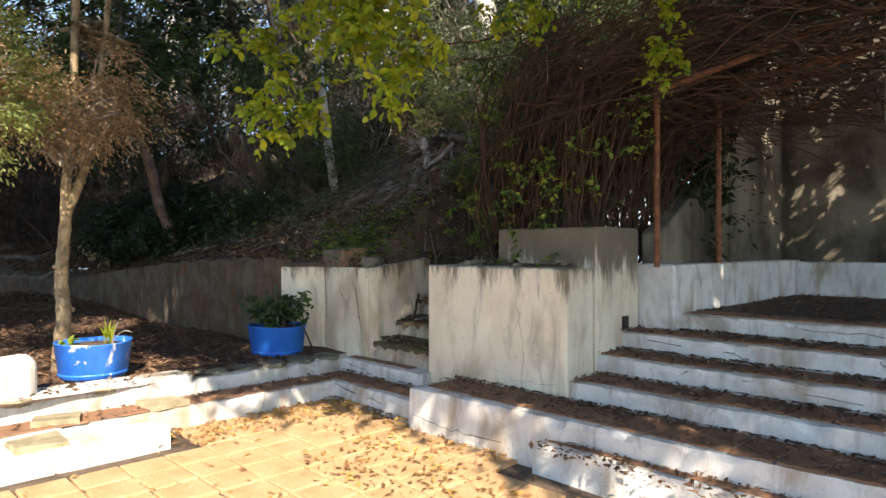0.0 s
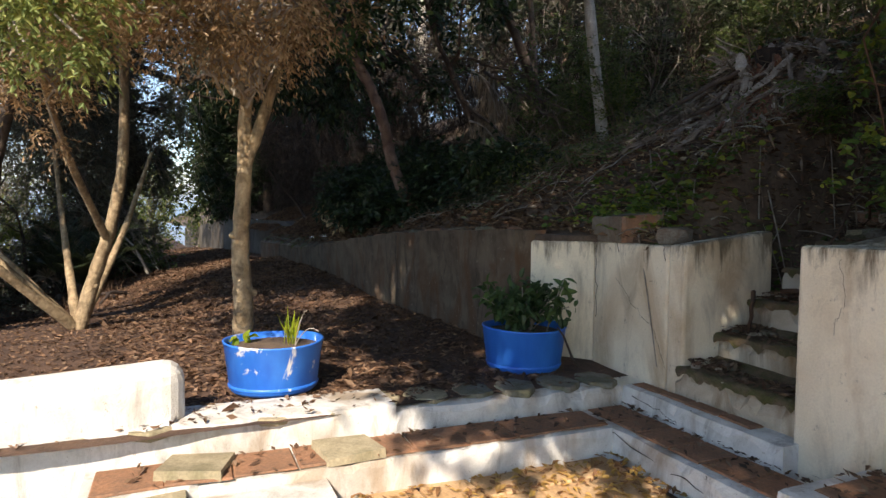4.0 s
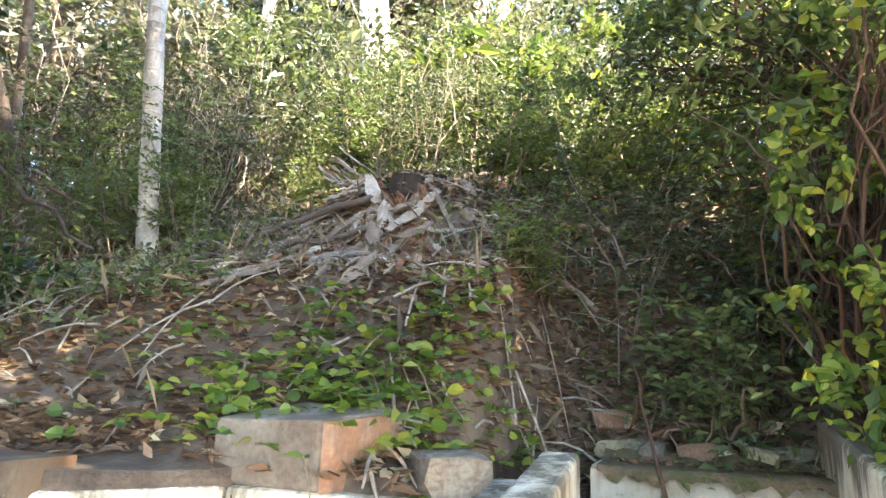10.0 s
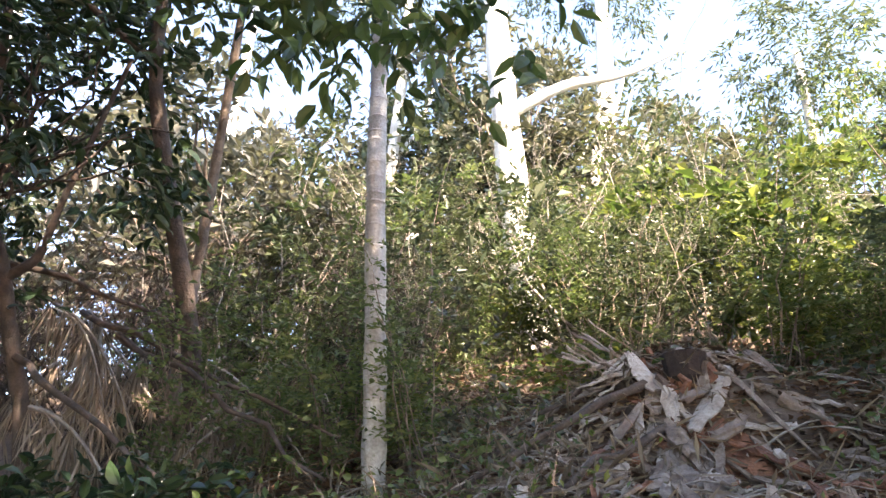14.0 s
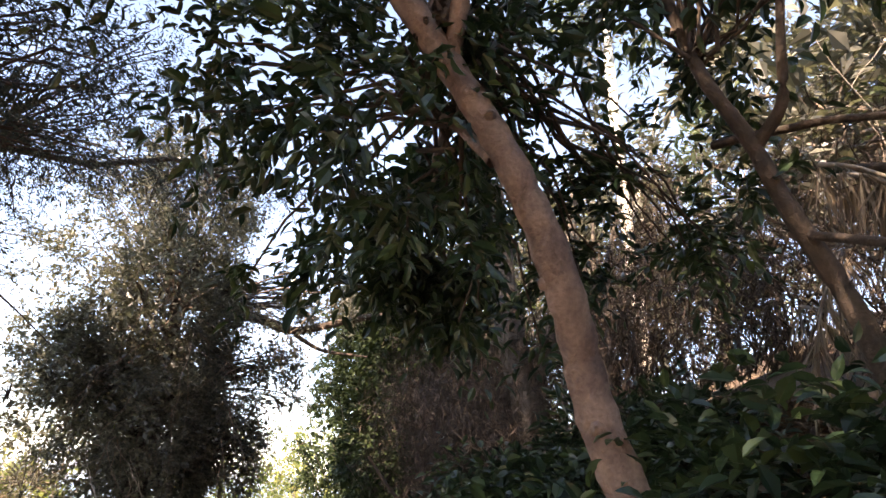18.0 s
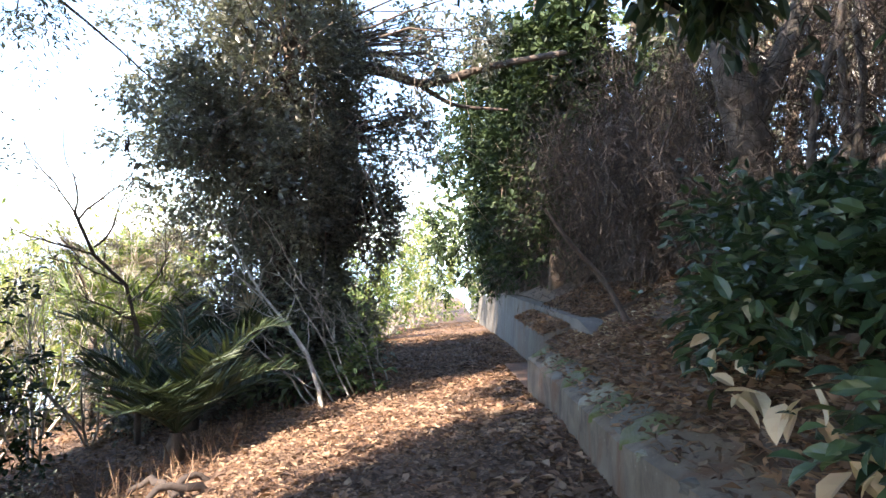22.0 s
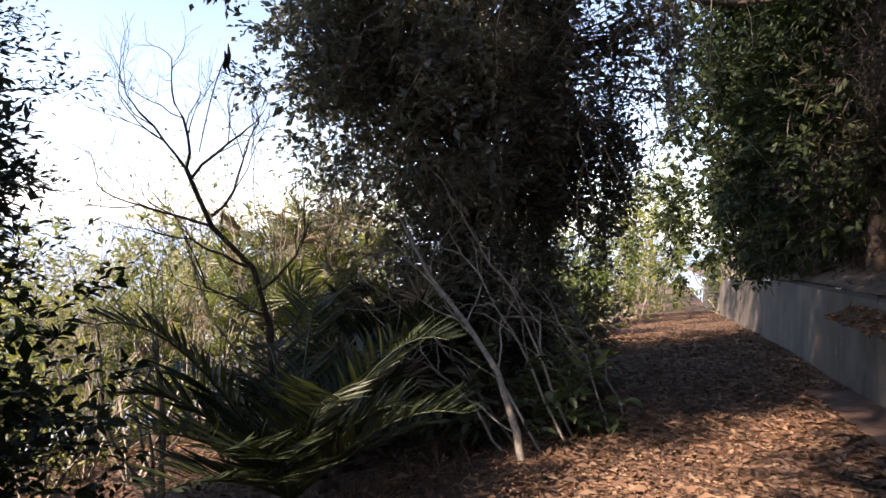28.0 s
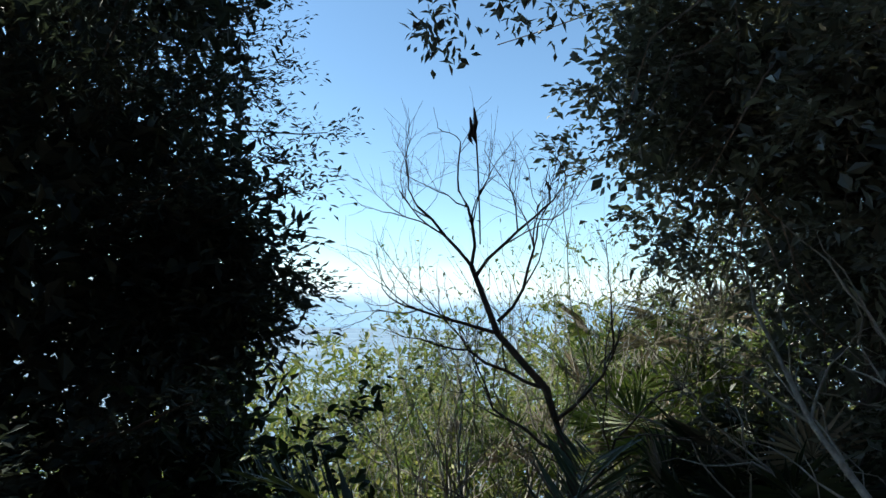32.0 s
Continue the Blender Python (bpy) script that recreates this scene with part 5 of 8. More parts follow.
root = tree("tree", "stout grey trunk rising from the thicket", "tree", [([(-7.4, 14.7, 1.4), (-7.51, 14.55, 2.29), (-7.64, 14.35, 3.11), (-7.72, 14.09, 3.9), (-7.8, 13.8, 5.8)], 0.24, 0.16), ([(-7.64, 14.35, 3.0), (-7.2, 14.6, 4.4), (-7.0, 14.6, 5.8)], 0.12, 0.06)], M_BARKGREY, crown, L_OAK)
for dx in (0.35, 0.5, 0.7, 0.95):
    put("branch", tube(Geo(), bend((-7.2 + dx * 0.7, 14.4 - dx * 0.3, 1.6), (-7.3 + dx * 1.2, 14.0, 5.0), 0.0, 7, 0.06), np.linspace(0.045, 0.02, 7), 6), M_BARKGREY, root, smooth=True)
tree("tree", "thin dark leaning trunk at the foot of the thicket", "tree", [([(-8.2, 13.6, 1.05), (-8.35, 13.52, 1.37), (-8.52, 13.42, 1.7), (-8.62, 13.09, 1.96), (-8.8, 12.9, 2.3)], 0.036, 0.014)], M_BARKDARK)
# ivy-clad tree further along the wall
for s, d, r, z, lm in ((21.5, 0.6, (2.0, 1.7, 2.3), 3.2, L_IVY), (21.5, 0.6, (1.9, 1.7, 2.3), 6.4, L_IVY), (14.8, 1.2, (1.1, 1.0, 1.7), 3.2, L_IVY), (14.6, 1.0, (1.0, 0.9, 1.5), 5.6, L_IVY), (16.8, 0.85, (1.3, 0.8, 1.8), 3.0, L_IVY), (17.2, 0.8, (1.5, 1.0, 2.0), 6.0, L_IVY), (19.2, 0.75, (1.2, 0.8, 1.7), 2.9, L_IVY), (19.3, 0.7, (1.4, 1.0, 2.0), 5.8, L_IVY), (15.2, 2.4, (1.6, 1.2, 2.4), 4.4, L_IVY)):
    x, y = W(s, d)
    crown, mids = canopy((x, y, z), r, int(70 * r[0]) + 30, 80, 0.12, 0.6, 0.2, 0.4, droop=0.6, core=int(1300 * r[0]))
    tree("tree", "ivy-clad tree leaning over the path wall", "tree", [([(x, y, 0.9), (x, y - 0.1, z), (x, y, z + r[2])], 0.16, 0.06)], M_BARKDARK, crown, lm, "ivy-clad trees by the wall")

# ---------- the slope below the path ----------
# big evergreen oak whose limb reaches across the path
x, y = -13.75, 12.6
z = stand(x, y)
root = tree("tree", "large dark evergreen oak with a limb across the path", "tree",
            [([(x, y, z - 0.2), (x + 0.1, y, 1.6), (x - 0.2, y + 0.3, 3.4), (x - 0.5, y + 0.4, 5.6)], 0.26, 0.12),
             ([(x - 0.2, y + 0.3, 3.2), (-14.5, 13.75, 5.2), (-13.6, 14.41, 5.0), (-13.3, 14.96, 4.78), (-12.5, 15.7, 5.15), (-11.6, 16.6, 5.4)], 0.13, 0.05),
             ([(-13.3, 14.96, 4.78), (-13.0, 15.4, 4.5), (-12.2, 15.9, 4.4)], 0.05, 0.02)], M_BARKDARK)
for c, r, k, e in (((x - 0.1, y, 4.6), (1.85, 1.8, 2.2), 280, 120), ((x, y + 0.1, 3.0), (1.8, 1.65, 1.4), 220, 100), ((x - 0.2, y + 0.2, 1.6), (1.45, 1.4, 1.4), 140, 100), ((x - 0.5, y + 0.1, 7.0), (2.2, 1.9, 1.6), 120, 110), ((-13.4, 11.2, 3.6), (0.7, 0.6, 1.0), 60, 90), ((-13.25, 13.9, 2.6), (0.7, 0.7, 0.9), 50, 90), ((-13.2, 15.2, 5.6), (1.8, 1.5, 0.7), 40, 110), ((-13.3, 14.6, 4.0), (0.7, 0.8, 0.7), 26, 70)):
    g, mids = canopy(c, r, k, e, 0.075, 0.48, 0.19, 0.3, core=k * 28, deep=1.5)
    put("crown", g, L_OAK, root)
    put("twig_cluster", limbs(np.array([x - 0.2, y + 0.3, min(max(c[2] - 0.6, 1.2), 5.0)]), mids, 0.03, 36), M_BARKDARK, root, smooth=True)
g = Geo()
for k in range(260):
    a = np.array([x + 0.4, y + 0.5, 3.6]) + np.clip(rng.normal(0, 1, 3), -1.5, 1.5) * (1.0, 1.1, 0.8)
    tube(g, bend(a, a + (rng.normal(0, 0.5), rng.normal(0, 0.5), -rng.uniform(0.5, 1.4)), 0.1, 5, 0.04), np.linspace(0.008, 0.002, 5), 3)
put("twig_cluster", g, M_BARK, root, "bare hanging twigs")
# conifer on the other side of the view
bx, by = -11.9, 6.85
root = tree("tree", "tall dark cypress conifer on the slope below the path", "tree", [([(bx, by, -1.6), (bx, by, 2.5), (bx + 0.1, by, 8.5)], 0.16, 0.05)], M_BARKDARK)
for lev in range(14):
    zz = -0.8 + lev * 0.58
    g, w = Geo(), Geo()
    for k in range(13):
        a = rng.uniform(0, 2 * math.pi)
        ln = (2.65 - 0.05 * lev) * rng.uniform(0.62, 1.0)
        way = np.array([math.cos(a), math.sin(a), 0.3])
        p = bend((bx, by, zz), (bx + math.cos(a) * ln, by + math.sin(a) * ln, zz + rng.uniform(0.0, 0.5)), -0.1, 10, 0.03)
        tube(w, p, np.linspace(0.02, 0.004, 10), 4)
        q = p[2:].repeat(5, 0) + rng.normal(0, 0.05, (40, 3))
        sprays(g, q, np.broadcast_to(way, q.shape), 18, 0.056, 0.32, 0.34, 0.1, 0, 9, 0.6, 0.7)
    n = 2600 if lev < 7 else 1800
    a, ln = rng.uniform(0, 6.28, n), (1.75 - 0.03 * lev) * rng.random(n) ** 0.5
    leaves(g, np.stack([bx + np.cos(a) * ln, by + np.sin(a) * ln, zz + rng.uniform(-0.3, 0.35, n)], -1), None, 0.13, 0.6)
    put("branch_cluster", w, M_BARKDARK, root, smooth=True)
    put("crown", g, L_CONIFER, root)
# long limb of it that arches over the path, with bare hanging twigs
limb = np.array([(bx + 0.1, by + 0.1, 4.6), (-11.7, 8.4, 5.2), (-11.1, 10.0, 5.65), (-10.9, 10.9, 5.8), (-10.1, 11.2, 5.65), (-9.6, 12.0, 5.5), (-9.2, 12.9, 5.6)])
put("branch", tube(Geo(), limb + [(0, 0, 0), (0.1, 0, 0.15), (-0.1, 0.1, -0.1), (0.05, 0, 0.1), (0, 0, -0.12), (0, 0.1, 0.1), (0, 0, 0)], np.linspace(0.055, 0.014, 7), 7), M_BARKDARK, root, smooth=True)
g, w = Geo(), Geo()
along = np.stack([np.interp(np.linspace(0.05, 1, 130), np.linspace(0, 1, 7), limb[:, k]) for k in range(3)], -1)
for n, a in enumerate(along):
    e = a + (rng.normal(0, 0.45), rng.normal(0, 0.3), -rng.uniform(0.2, 0.9) + 0.6 * (n % 4 == 0))
    q = bend(a, e, 0.12, 6, 0.04)
    tube(w, q, np.linspace(0.01, 0.003, 6), 4)
    for m in range(2):
        f = q[3 + m] + rng.normal(0, 0.22, 3)
        tube(w, bend(q[2 + m], f, -0.04, 4, 0.02), np.linspace(0.004, 0.002, 4), 3)
    if n < 90 or n % 3 == 0:
        sprays(g, q[2:], np.broadcast_to((0, 0.2, -0.5), (4, 3)), 30, 0.045, 0.3, 0.3, 0.3, 0, 10, 0.8)
put("twig_cluster", w, M_BARKDARK, root, "bare hanging twigs", True)
put("crown", g, L_CONIFER, root)
for c, r, k in (((-9.7, 9.5, 5.75), (1.7, 1.1, 0.6), 80), ((-11.3, 9.2, 5.6), (1.1, 1.1, 0.8), 60), ((-10.6, 8.9, 3.9), (0.5, 0.5, 1.1), 70), ((-10.9, 8.2, 4.9), (0.8, 0.7, 0.9), 50)):
    g, mids = canopy(c, r, k, 77, 0.05, 0.28, 0.18, 0.2, droop=0.5)
    put("crown", g, L_CONIFER, root)
    put("twig_cluster", limbs(np.array([-11.2, 9.0, 5.4]), mids, 0.014, 30, 0.1), M_BARKDARK, root, smooth=True)
# low bough of it that reaches towards the path
g, mids = canopy((-12.1, 8.35, 1.95), (0.6, 0.55, 0.85), 90, 60, 0.08, 0.3, 0.18, 0.15, core=2600, deep=1.5)
put("crown", g, L_CONIFER, root)
put("twig_cluster", limbs(np.array([-12.0, 7.2, 1.7]), mids, 0.02, 16), M_BARKDARK, root, smooth=True)
# conifer bough that hangs over the path where the view turns
for c, r, z0 in (((-7.3, 8.2, 4.2), (0.95, 0.95, 0.6), -0.2), ((-7.9, 8.0, 2.9), (0.5, 0.5, 1.0), -0.6)):
    g, mids = canopy(c, r, 150, 77, 0.05, 0.26, 0.17, 0.15, droop=0.5, core=0)
    root = tree("tree", "dark cypress with loose boughs beside the path", "tree", [([(c[0] - 0.3, c[1] - 1.6, z0 - 0.6), (c[0] - 0.3, c[1] - 1.5, 2.0), (c[0] - 0.1, c[1] - 0.9, 3.8), (c[0], c[1], c[2] + 0.4)], 0.1, 0.03)], M_BARKDARK, g, L_CONIFER, "dark cypresses below the path")
    put("twig_cluster", limbs(np.array([c[0] - 0.15, c[1] - 1.1, 3.2]), mids, 0.02, 50), M_BARKDARK, root, smooth=True)

# laurel-like bush beside the conifer
shrub("dark leafy shrub on the slope", -11.95, 8.6, (0.9, 0.85, 1.1), 90, 34, 0.085, L_IVY, lift=1.0, aspect=0.5, shape=1)
shrub("dark leafy shrub on the slope", -10.9, 8.2, (0.8, 0.7, 0.9), 50, 34, 0.085, L_CONIFER, lift=0.9, aspect=0.5)
for x, y, r in ((-13.5, 11.7, (0.8, 0.6, 0.6)), (-13.6, 12.6, (0.8, 0.8, 0.8)), (-13.0, 13.5, (0.7, 0.7, 0.6)), (-14.0, 11.0, (0.8, 0.6, 0.7))):
    shrub("dark leafy shrub at the foot of the oak", x, y, r, 60, 44, 0.09, L_OAK, hill=False, lift=0.8, group="dark shrubs at the foot of the oak")
shrub("bright leafy weed at the edge of the path", -11.9, 13.0, (0.35, 0.3, 0.22), 24, 18, 0.11, L_GREEN, hill=False, lift=0.9, shape=1, core=0)
shrub("broad-leaved green weed below the sapling", -12.0, 12.2, (0.4, 0.3, 0.35), 22, 16, 0.14, L_WOOD, hill=False, lift=1.0, shape=1, core=0)
# valley shrubs in the sun
for s, d, r, lm in ((13.5, -9.5, (1.5, 1.5, 1.5), L_VALLEY), (10.5, -9.0, (1.5, 1.4, 1.3), L_VALLEY), (16, -7.5, (1.6, 1.5, 1.9), L_VALLEY), (8.2, -9.6, (1.4, 1.4, 1.2), L_VALLEY), (15, -12, (2.2, 2.0, 2.0), L_VALLEY), (10, -13, (2.2, 2.0, 1.6), L_VALLEY),
                    (20, -9, (2.4, 2.0, 2.6), L_VALLEY), (6, -12, (2.0, 2.0, 1.6), L_VALLEY), (24, -6, (2.2, 2.0, 2.8), L_WOODLIGHT), (29, -4.5, (2.2, 2.0, 3.0), L_WOODLIGHT), (27, 0.4, (1.8, 1.6, 2.6), L_WOODLIGHT), (18.5, -3.9, (0.9, 0.8, 1.2), L_WOODLIGHT),
                    (21, -3.6, (0.9, 0.8, 1.1), L_WOODLIGHT), (16.0, -3.7, (0.6, 0.6, 0.7), L_GREEN), (36, -2, (3, 2.5, 4.0), L_WOODLIGHT), (14.6, -3.3, (0.8, 0.6, 0.8), L_WOOD), (17.0, -3.2, (0.8, 0.6, 0.9), L_GREEN), (19.5, -2.9, (0.7, 0.6, 1.1), L_WOODLIGHT), (23, -2.6, (0.9, 0.8, 1.8), L_WOODLIGHT), (26, -2.2, (1.2, 1.0, 2.4), L_VALLEY), (30, -1.4, (1.5, 1.4, 3.4), L_VALLEY), (3.0, -11, (2, 2, 1.8), L_OAK), (0.5, -9, (2, 2, 2.2), L_OAK), (15.5, -9.4, (1.7, 1.6, 2.0), L_VALLEY), (18.0, -10.5, (2.2, 2.0, 2.6), L_VALLEY), (13.0, -12.5, (2.2, 2.0, 2.3), L_VALLEY), (20, -14, (3, 2.6, 3.4), L_VALLEY), (16, -16, (3, 2.6, 3.2), L_VALLEY), (23, -10, (2.6, 2.4, 3.2), L_VALLEY), (11.5, -16, (3, 2.6, 3.0), L_VALLEY), (4.8, -7.0, (1.2, 1.1, 1.6), L_OAK), (7.0, -6.6, (1.0, 1.0, 0.9), L_OAK)):
    x, y = W(s, d)
    shrub("loose shrub of pale green leaves on the slope below the path", x, y, r, int(40 * r[0]) + 16, 36, 0.07 + 0.025 * r[0], lm, hill=False, group="shrubs on the slope", stems=16, bark=M_TWIG, core=2.4)

g = Geo()
for c in ((-11.35, 10.1, 3.1), (-11.2, 10.55, 3.15), (-11.3, 10.35, 3.2), (-11.5, 9.9, 3.25)):
    p, _ = clumps(np.array(c), np.array((0.2, 0.22, 0.08)), 6, 9, 0.06, 0.2)
    leaves(g, p, None, 0.06, 0.42, droop=0.8)
put("crown", g, L_OAK, root)
put("branch", tube(Geo(), bend((x + 0.2, y - 0.3, 4.4), (-11.2, 10.2, 3.3), 0.5, 12, 0.03), np.linspace(0.04, 0.006, 12), 6), M_BARKDARK, root, smooth=True)
# bare shrub with dangling dry pods
b0 = np.array([-12.85, 10.65, -0.7])
root = thing("bare_shrub", "bare branching shrub with dry pods against the sky", "shrub")
g, tips = Geo(), []
tube(g, [b0, (-12.8, 10.6, 0.3), (-12.77, 10.54, 0.91), (-12.73, 10.39, 1.39), (-12.8, 10.06, 1.72), (-12.84, 9.86, 2.17)], np.linspace(0.04, 0.018, 6), 6)
put("trunk", g, M_BARKDARK, root, smooth=True)
g = Geo()
for a, w in (((-12.84, 9.86, 2.17), (0.1, 0, 1)), ((-12.84, 9.86, 2.17), (0.2, -0.7, 0.6)), ((-12.8, 10.06, 1.8), (0.1, 0.7, 0.8)), ((-12.8, 10.06, 1.72), (0.2, -0.8, 0.35)), ((-12.73, 10.39, 1.39), (0.1, -1, 0.25)), ((-12.77, 10.5, 1.0), (0, -0.9, 0.6)), ((-12.75, 10.45, 1.2), (0, 0.9, 0.7)), ((-12.8, 10.6, 0.4), (0.2, -1.0, 0.55)), ((-12.78, 10.57, 0.7), (0.2, 0.9, 0.8)), ((-12.82, 9.9, 2.1), (0, 0.5, 0.9))):
    grow(g, a, w, 0.55, 0.013, 3, tips, 0.55, 0.14, 4, 4, 0.16, 0.62)
put("branch_cluster", g, M_BARKDARK, root, smooth=True)
stalk = bend((-12.7, 9.95, 2.3), (-11.84, 10.1, 2.86), 0.1, 6)
put("stalk", tube(Geo(), stalk, 0.005, 4), M_BARKDARK, root, smooth=True)
for dx, dz, l in ((0.0, 0.02, 0.2), (-0.02, -0.03, 0.15)):
    p = np.array([(-11.82, 10.1 + dx, 2.9 + dz), (-11.83, 10.11 + dx, 2.9 + dz - l * 0.4), (-11.82, 10.1 + dx, 2.9 + dz - l * 0.75), (-11.83, 10.12 + dx, 2.9 + dz - l)])
    put("pod", tube(Geo(), p, [0.004, 0.013, 0.012, 0.002], 6), M_DARK, root, "dark dry seed pod", True)
# more bare bushes in the sun behind it
for x, y, h in ((-14.0, 10.4, 2.1), (-14.8, 9.4, 2.1), (-14.2, 8.6, 1.7), (-15.6, 11.2, 2.5), (-14.4, 11.5, 2.3), (-16.4, 10.2, 2.6), (-13.4, 9.7, 1.6), (-16.0, 8.8, 2.3), (-17.2, 11.6, 3.0)):
    z = stand(x, y)
    root = thing("bare_shrub", "tangled bare twiggy shrub on the slope", "shrub", "bare shrubs on the slope")
    g, tips = Geo(), []
    for k in range(5):
        a = rng.uniform(0, 6.28)
        grow(g, (x, y, z - 0.1), (math.cos(a) * 0.5, math.sin(a) * 0.5, 1.0), h * 0.66, 0.018, 3, tips, 0.45, 0.2, 3, 4, 0.14, 0.6)
    put("branch_cluster", g, M_TWIG, root, smooth=True)
    p = np.array([t[0] for t in tips])
    put("crown", leaves(Geo(), p.repeat(2, 0) + rng.normal(0, 0.04, (len(p) * 2, 3)), None, 0.05, 0.4), L_VALLEY, root)
# pale bare sapling leaning away from the path
root = thing("bare_sapling", "pale bare leaning sapling at the edge of the path", "sapling")
main = np.array([(-11.2, 12.1, 0.02), (-11.32, 12.1, 0.3), (-11.55, 12.05, 0.69), (-11.85, 11.92, 1.02), (-12.21, 11.74, 1.36), (-12.69, 11.58, 1.93)])
put("trunk", tube(Geo(), main, np.linspace(0.034, 0.01, 6), 7), M_TWIG, root, smooth=True)
g, tips = Geo(), []
for a, w, l in ((main[1], (-0.9, -0.6, 0.05), 0.6), (main[2], (-0.7, 0.6, 0.9), 0.8), (main[3], (-0.8, -0.8, 0.4), 0.7), (main[4], (-0.9, 0.3, 0.6), 0.7), (main[5], (-0.7, -0.2, 0.5), 0.6), (main[4], (-0.3, -0.9, 0.4), 0.6), (main[3], (-0.6, 0.8, 0.7), 0.8)):
    grow(g, a, w, l * 0.6, 0.009, 2, tips, 0.4, 0.0, 3, 4, 0.12, 0.6)
put("branch_cluster", g, M_TWIG, root, smooth=True)
for a, e in (((-11.4, 12.6, 0.1), (-12.7, 12.1, 1.75)), ((-11.6, 12.9, 0.1), (-12.55, 12.6, 1.35)), ((-11.3, 12.35, 0.05), (-12.95, 11.7, 1.6)), ((-11.7, 13.2, 0.1), (-12.5, 13.0, 1.15)), ((-11.55, 12.75, 0.1), (-12.2, 12.0, 1.9)), ((-11.8, 12.4, 0.0), (-12.6, 11.3, 1.3)),
             ((-11.9, 13.5, 0.1), (-12.6, 13.4, 1.0)), ((-11.5, 12.2, 0.0), (-12.3, 11.4, 0.95))):
    root = thing("sapling", "pale dry leafless sapling leaning at the foot of the oak", "sapling", "pale dry saplings")
    p = bend(a, e, 0.12, 8, 0.025)
    put("trunk", tube(Geo(), p, np.linspace(0.013, 0.005, 8), 5), M_TWIG, root, smooth=True)
    for k in (2, 3, 4, 5, 6, 7):
        w = unit(p[-1] - p[0]) + rng.normal(0, 0.45, 3)
        put("twig", tube(Geo(), bend(p[k], p[k] + unit(w) * rng.uniform(0.3, 0.75), 0.04, 6, 0.02), np.linspace(0.007, 0.002, 6), 4), M_TWIG, root, smooth=True)


def fan_leaf(geo, at, way, size, blades=22, droop=0.15):
    """A fan palm leaf: pleated blades that spread from the tip of its stalk."""
    way = unit(way)
    side = unit(np.cross(way, [0, 0, 1]))
    up = np.cross(side, way)
    ang = np.linspace(-1.9, 1.9, blades)
    d = np.cos(ang)[:, None] * way + np.sin(ang)[:, None] * side + rng.normal(0, 0.03, (blades, 3))
    d[:, 2] -= droop * np.abs(np.sin(ang))
    tip = at + d * size * rng.uniform(0.85, 1.05, (blades, 1))
    mid = at + d * size * 0.5 + up * 0.02
    off = unit(np.cross(d, up)) * size * 0.038
    v = np.stack([np.broadcast_to(at, tip.shape), mid + off, tip, mid - off], 1)
    base = np.arange(blades)[:, None] * 4
    geo.add(v, np.concatenate([base + [0, 1, 2], base + [0, 2, 3]]))


def feather(geo, stalk, p0, way, length, rise, leaflets=40, size=0.34):
    """A feather palm frond: an arching midrib and its leaflets."""
    way = unit(np.array([way[0], way[1], 0.0]))
    t = np.linspace(0, 1, 12)[:, None]
    p = p0 + way * length * t * (1 - 0.12 * t) + np.array([0, 0, 1]) * (rise * t * 1.5 - rise * 0.75 * t ** 2.2)
    tube(stalk, p, np.linspace(0.013, 0.003, 12), 4)
    f = np.linspace(0.16, 1, leaflets)
    q = np.stack([np.interp(f, t[:, 0], p[:, k]) for k in range(3)], -1)
    along = unit(np.gradient(q, axis=0))
    side = unit(np.cross(along, [0, 0, 1]))
    for sgn in (1, -1):
        w = along * 0.6 + side * sgn * 0.9 + [0, 0, 0.3]
        leaves(geo, q, w, size * np.sin(np.pi * (0.2 + 0.75 * f)) ** 0.6, 0.075, 0.06, 0.12)


def palm(kind, label, x, y, z, count, length, mat=L_PALM, h=0.2, group="", dry=0):
    root = thing("palm", label, "palm", group)
    put("trunk", tube(Geo(), [(x, y, z - 0.2), (x, y, z + h * 0.6), (x, y, z + h)], [0.09, 0.1, 0.05], 8), M_BARKDARK, root, smooth=True)
    top = np.array([x, y, z + h])
    for k in range(count):
        a = k * 2.4 + rng.uniform(-0.3, 0.3)
        w = np.array([math.cos(a), math.sin(a), 0])
        rise = rng.uniform(0.7, 2.0) * length * 0.62
        g, st = Geo(), Geo()
        if kind == "feather":
            feather(g, st, top, w, length * rng.uniform(0.5, 0.95), rise * rng.uniform(0.55, 1.15))
        else:
            tip = top + w * length * rng.uniform(0.4, 0.75) + (0, 0, rise)
            tube(st, bend(top, tip, 0.06, 6), np.linspace(0.009, 0.005, 6), 4)
            fan_leaf(g, tip, w * 0.5 + (0, 0, rng.uniform(0.15, 1.1)) + rng.normal(0, 0.15, 3), length * 0.5)
        fr = put("frond", st, M_TWIG if k < dry else mat, root, smooth=True)
        put("leaf_blade", g, L_PALMDRY if k < dry else mat, fr)
    return root


palm("feather", "feather palm with arching dark green fronds beside the path", -11.15, 10.5, -0.28, 22, 1.3, h=0.36)
for s, d, n in ((8.6, -3.2, 70), (9.2, -3.1, 60), (8.3, -3.7, 60), (9.6, -3.3, 60), (10.2, -2.9, 50), (8.0, -3.1, 40), (7.6, -3.4, 50), (9.0, -4.3, 60)):
    root = thing("dry_grass_tuft", "tuft of dry grey grass and twigs below the path", "grass", "dry grass tufts on the slope")
    p = W(s + rng.normal(0, 0.16, n), d + rng.normal(0, 0.16, n))
    z = np.array([stand(x, y, False) for x, y in p])
    put("foliage", leaves(Geo(), np.c_[p, z], np.array([0, 0, 1.0]), 0.26, 0.03, 0.6), L_LITTER, root)
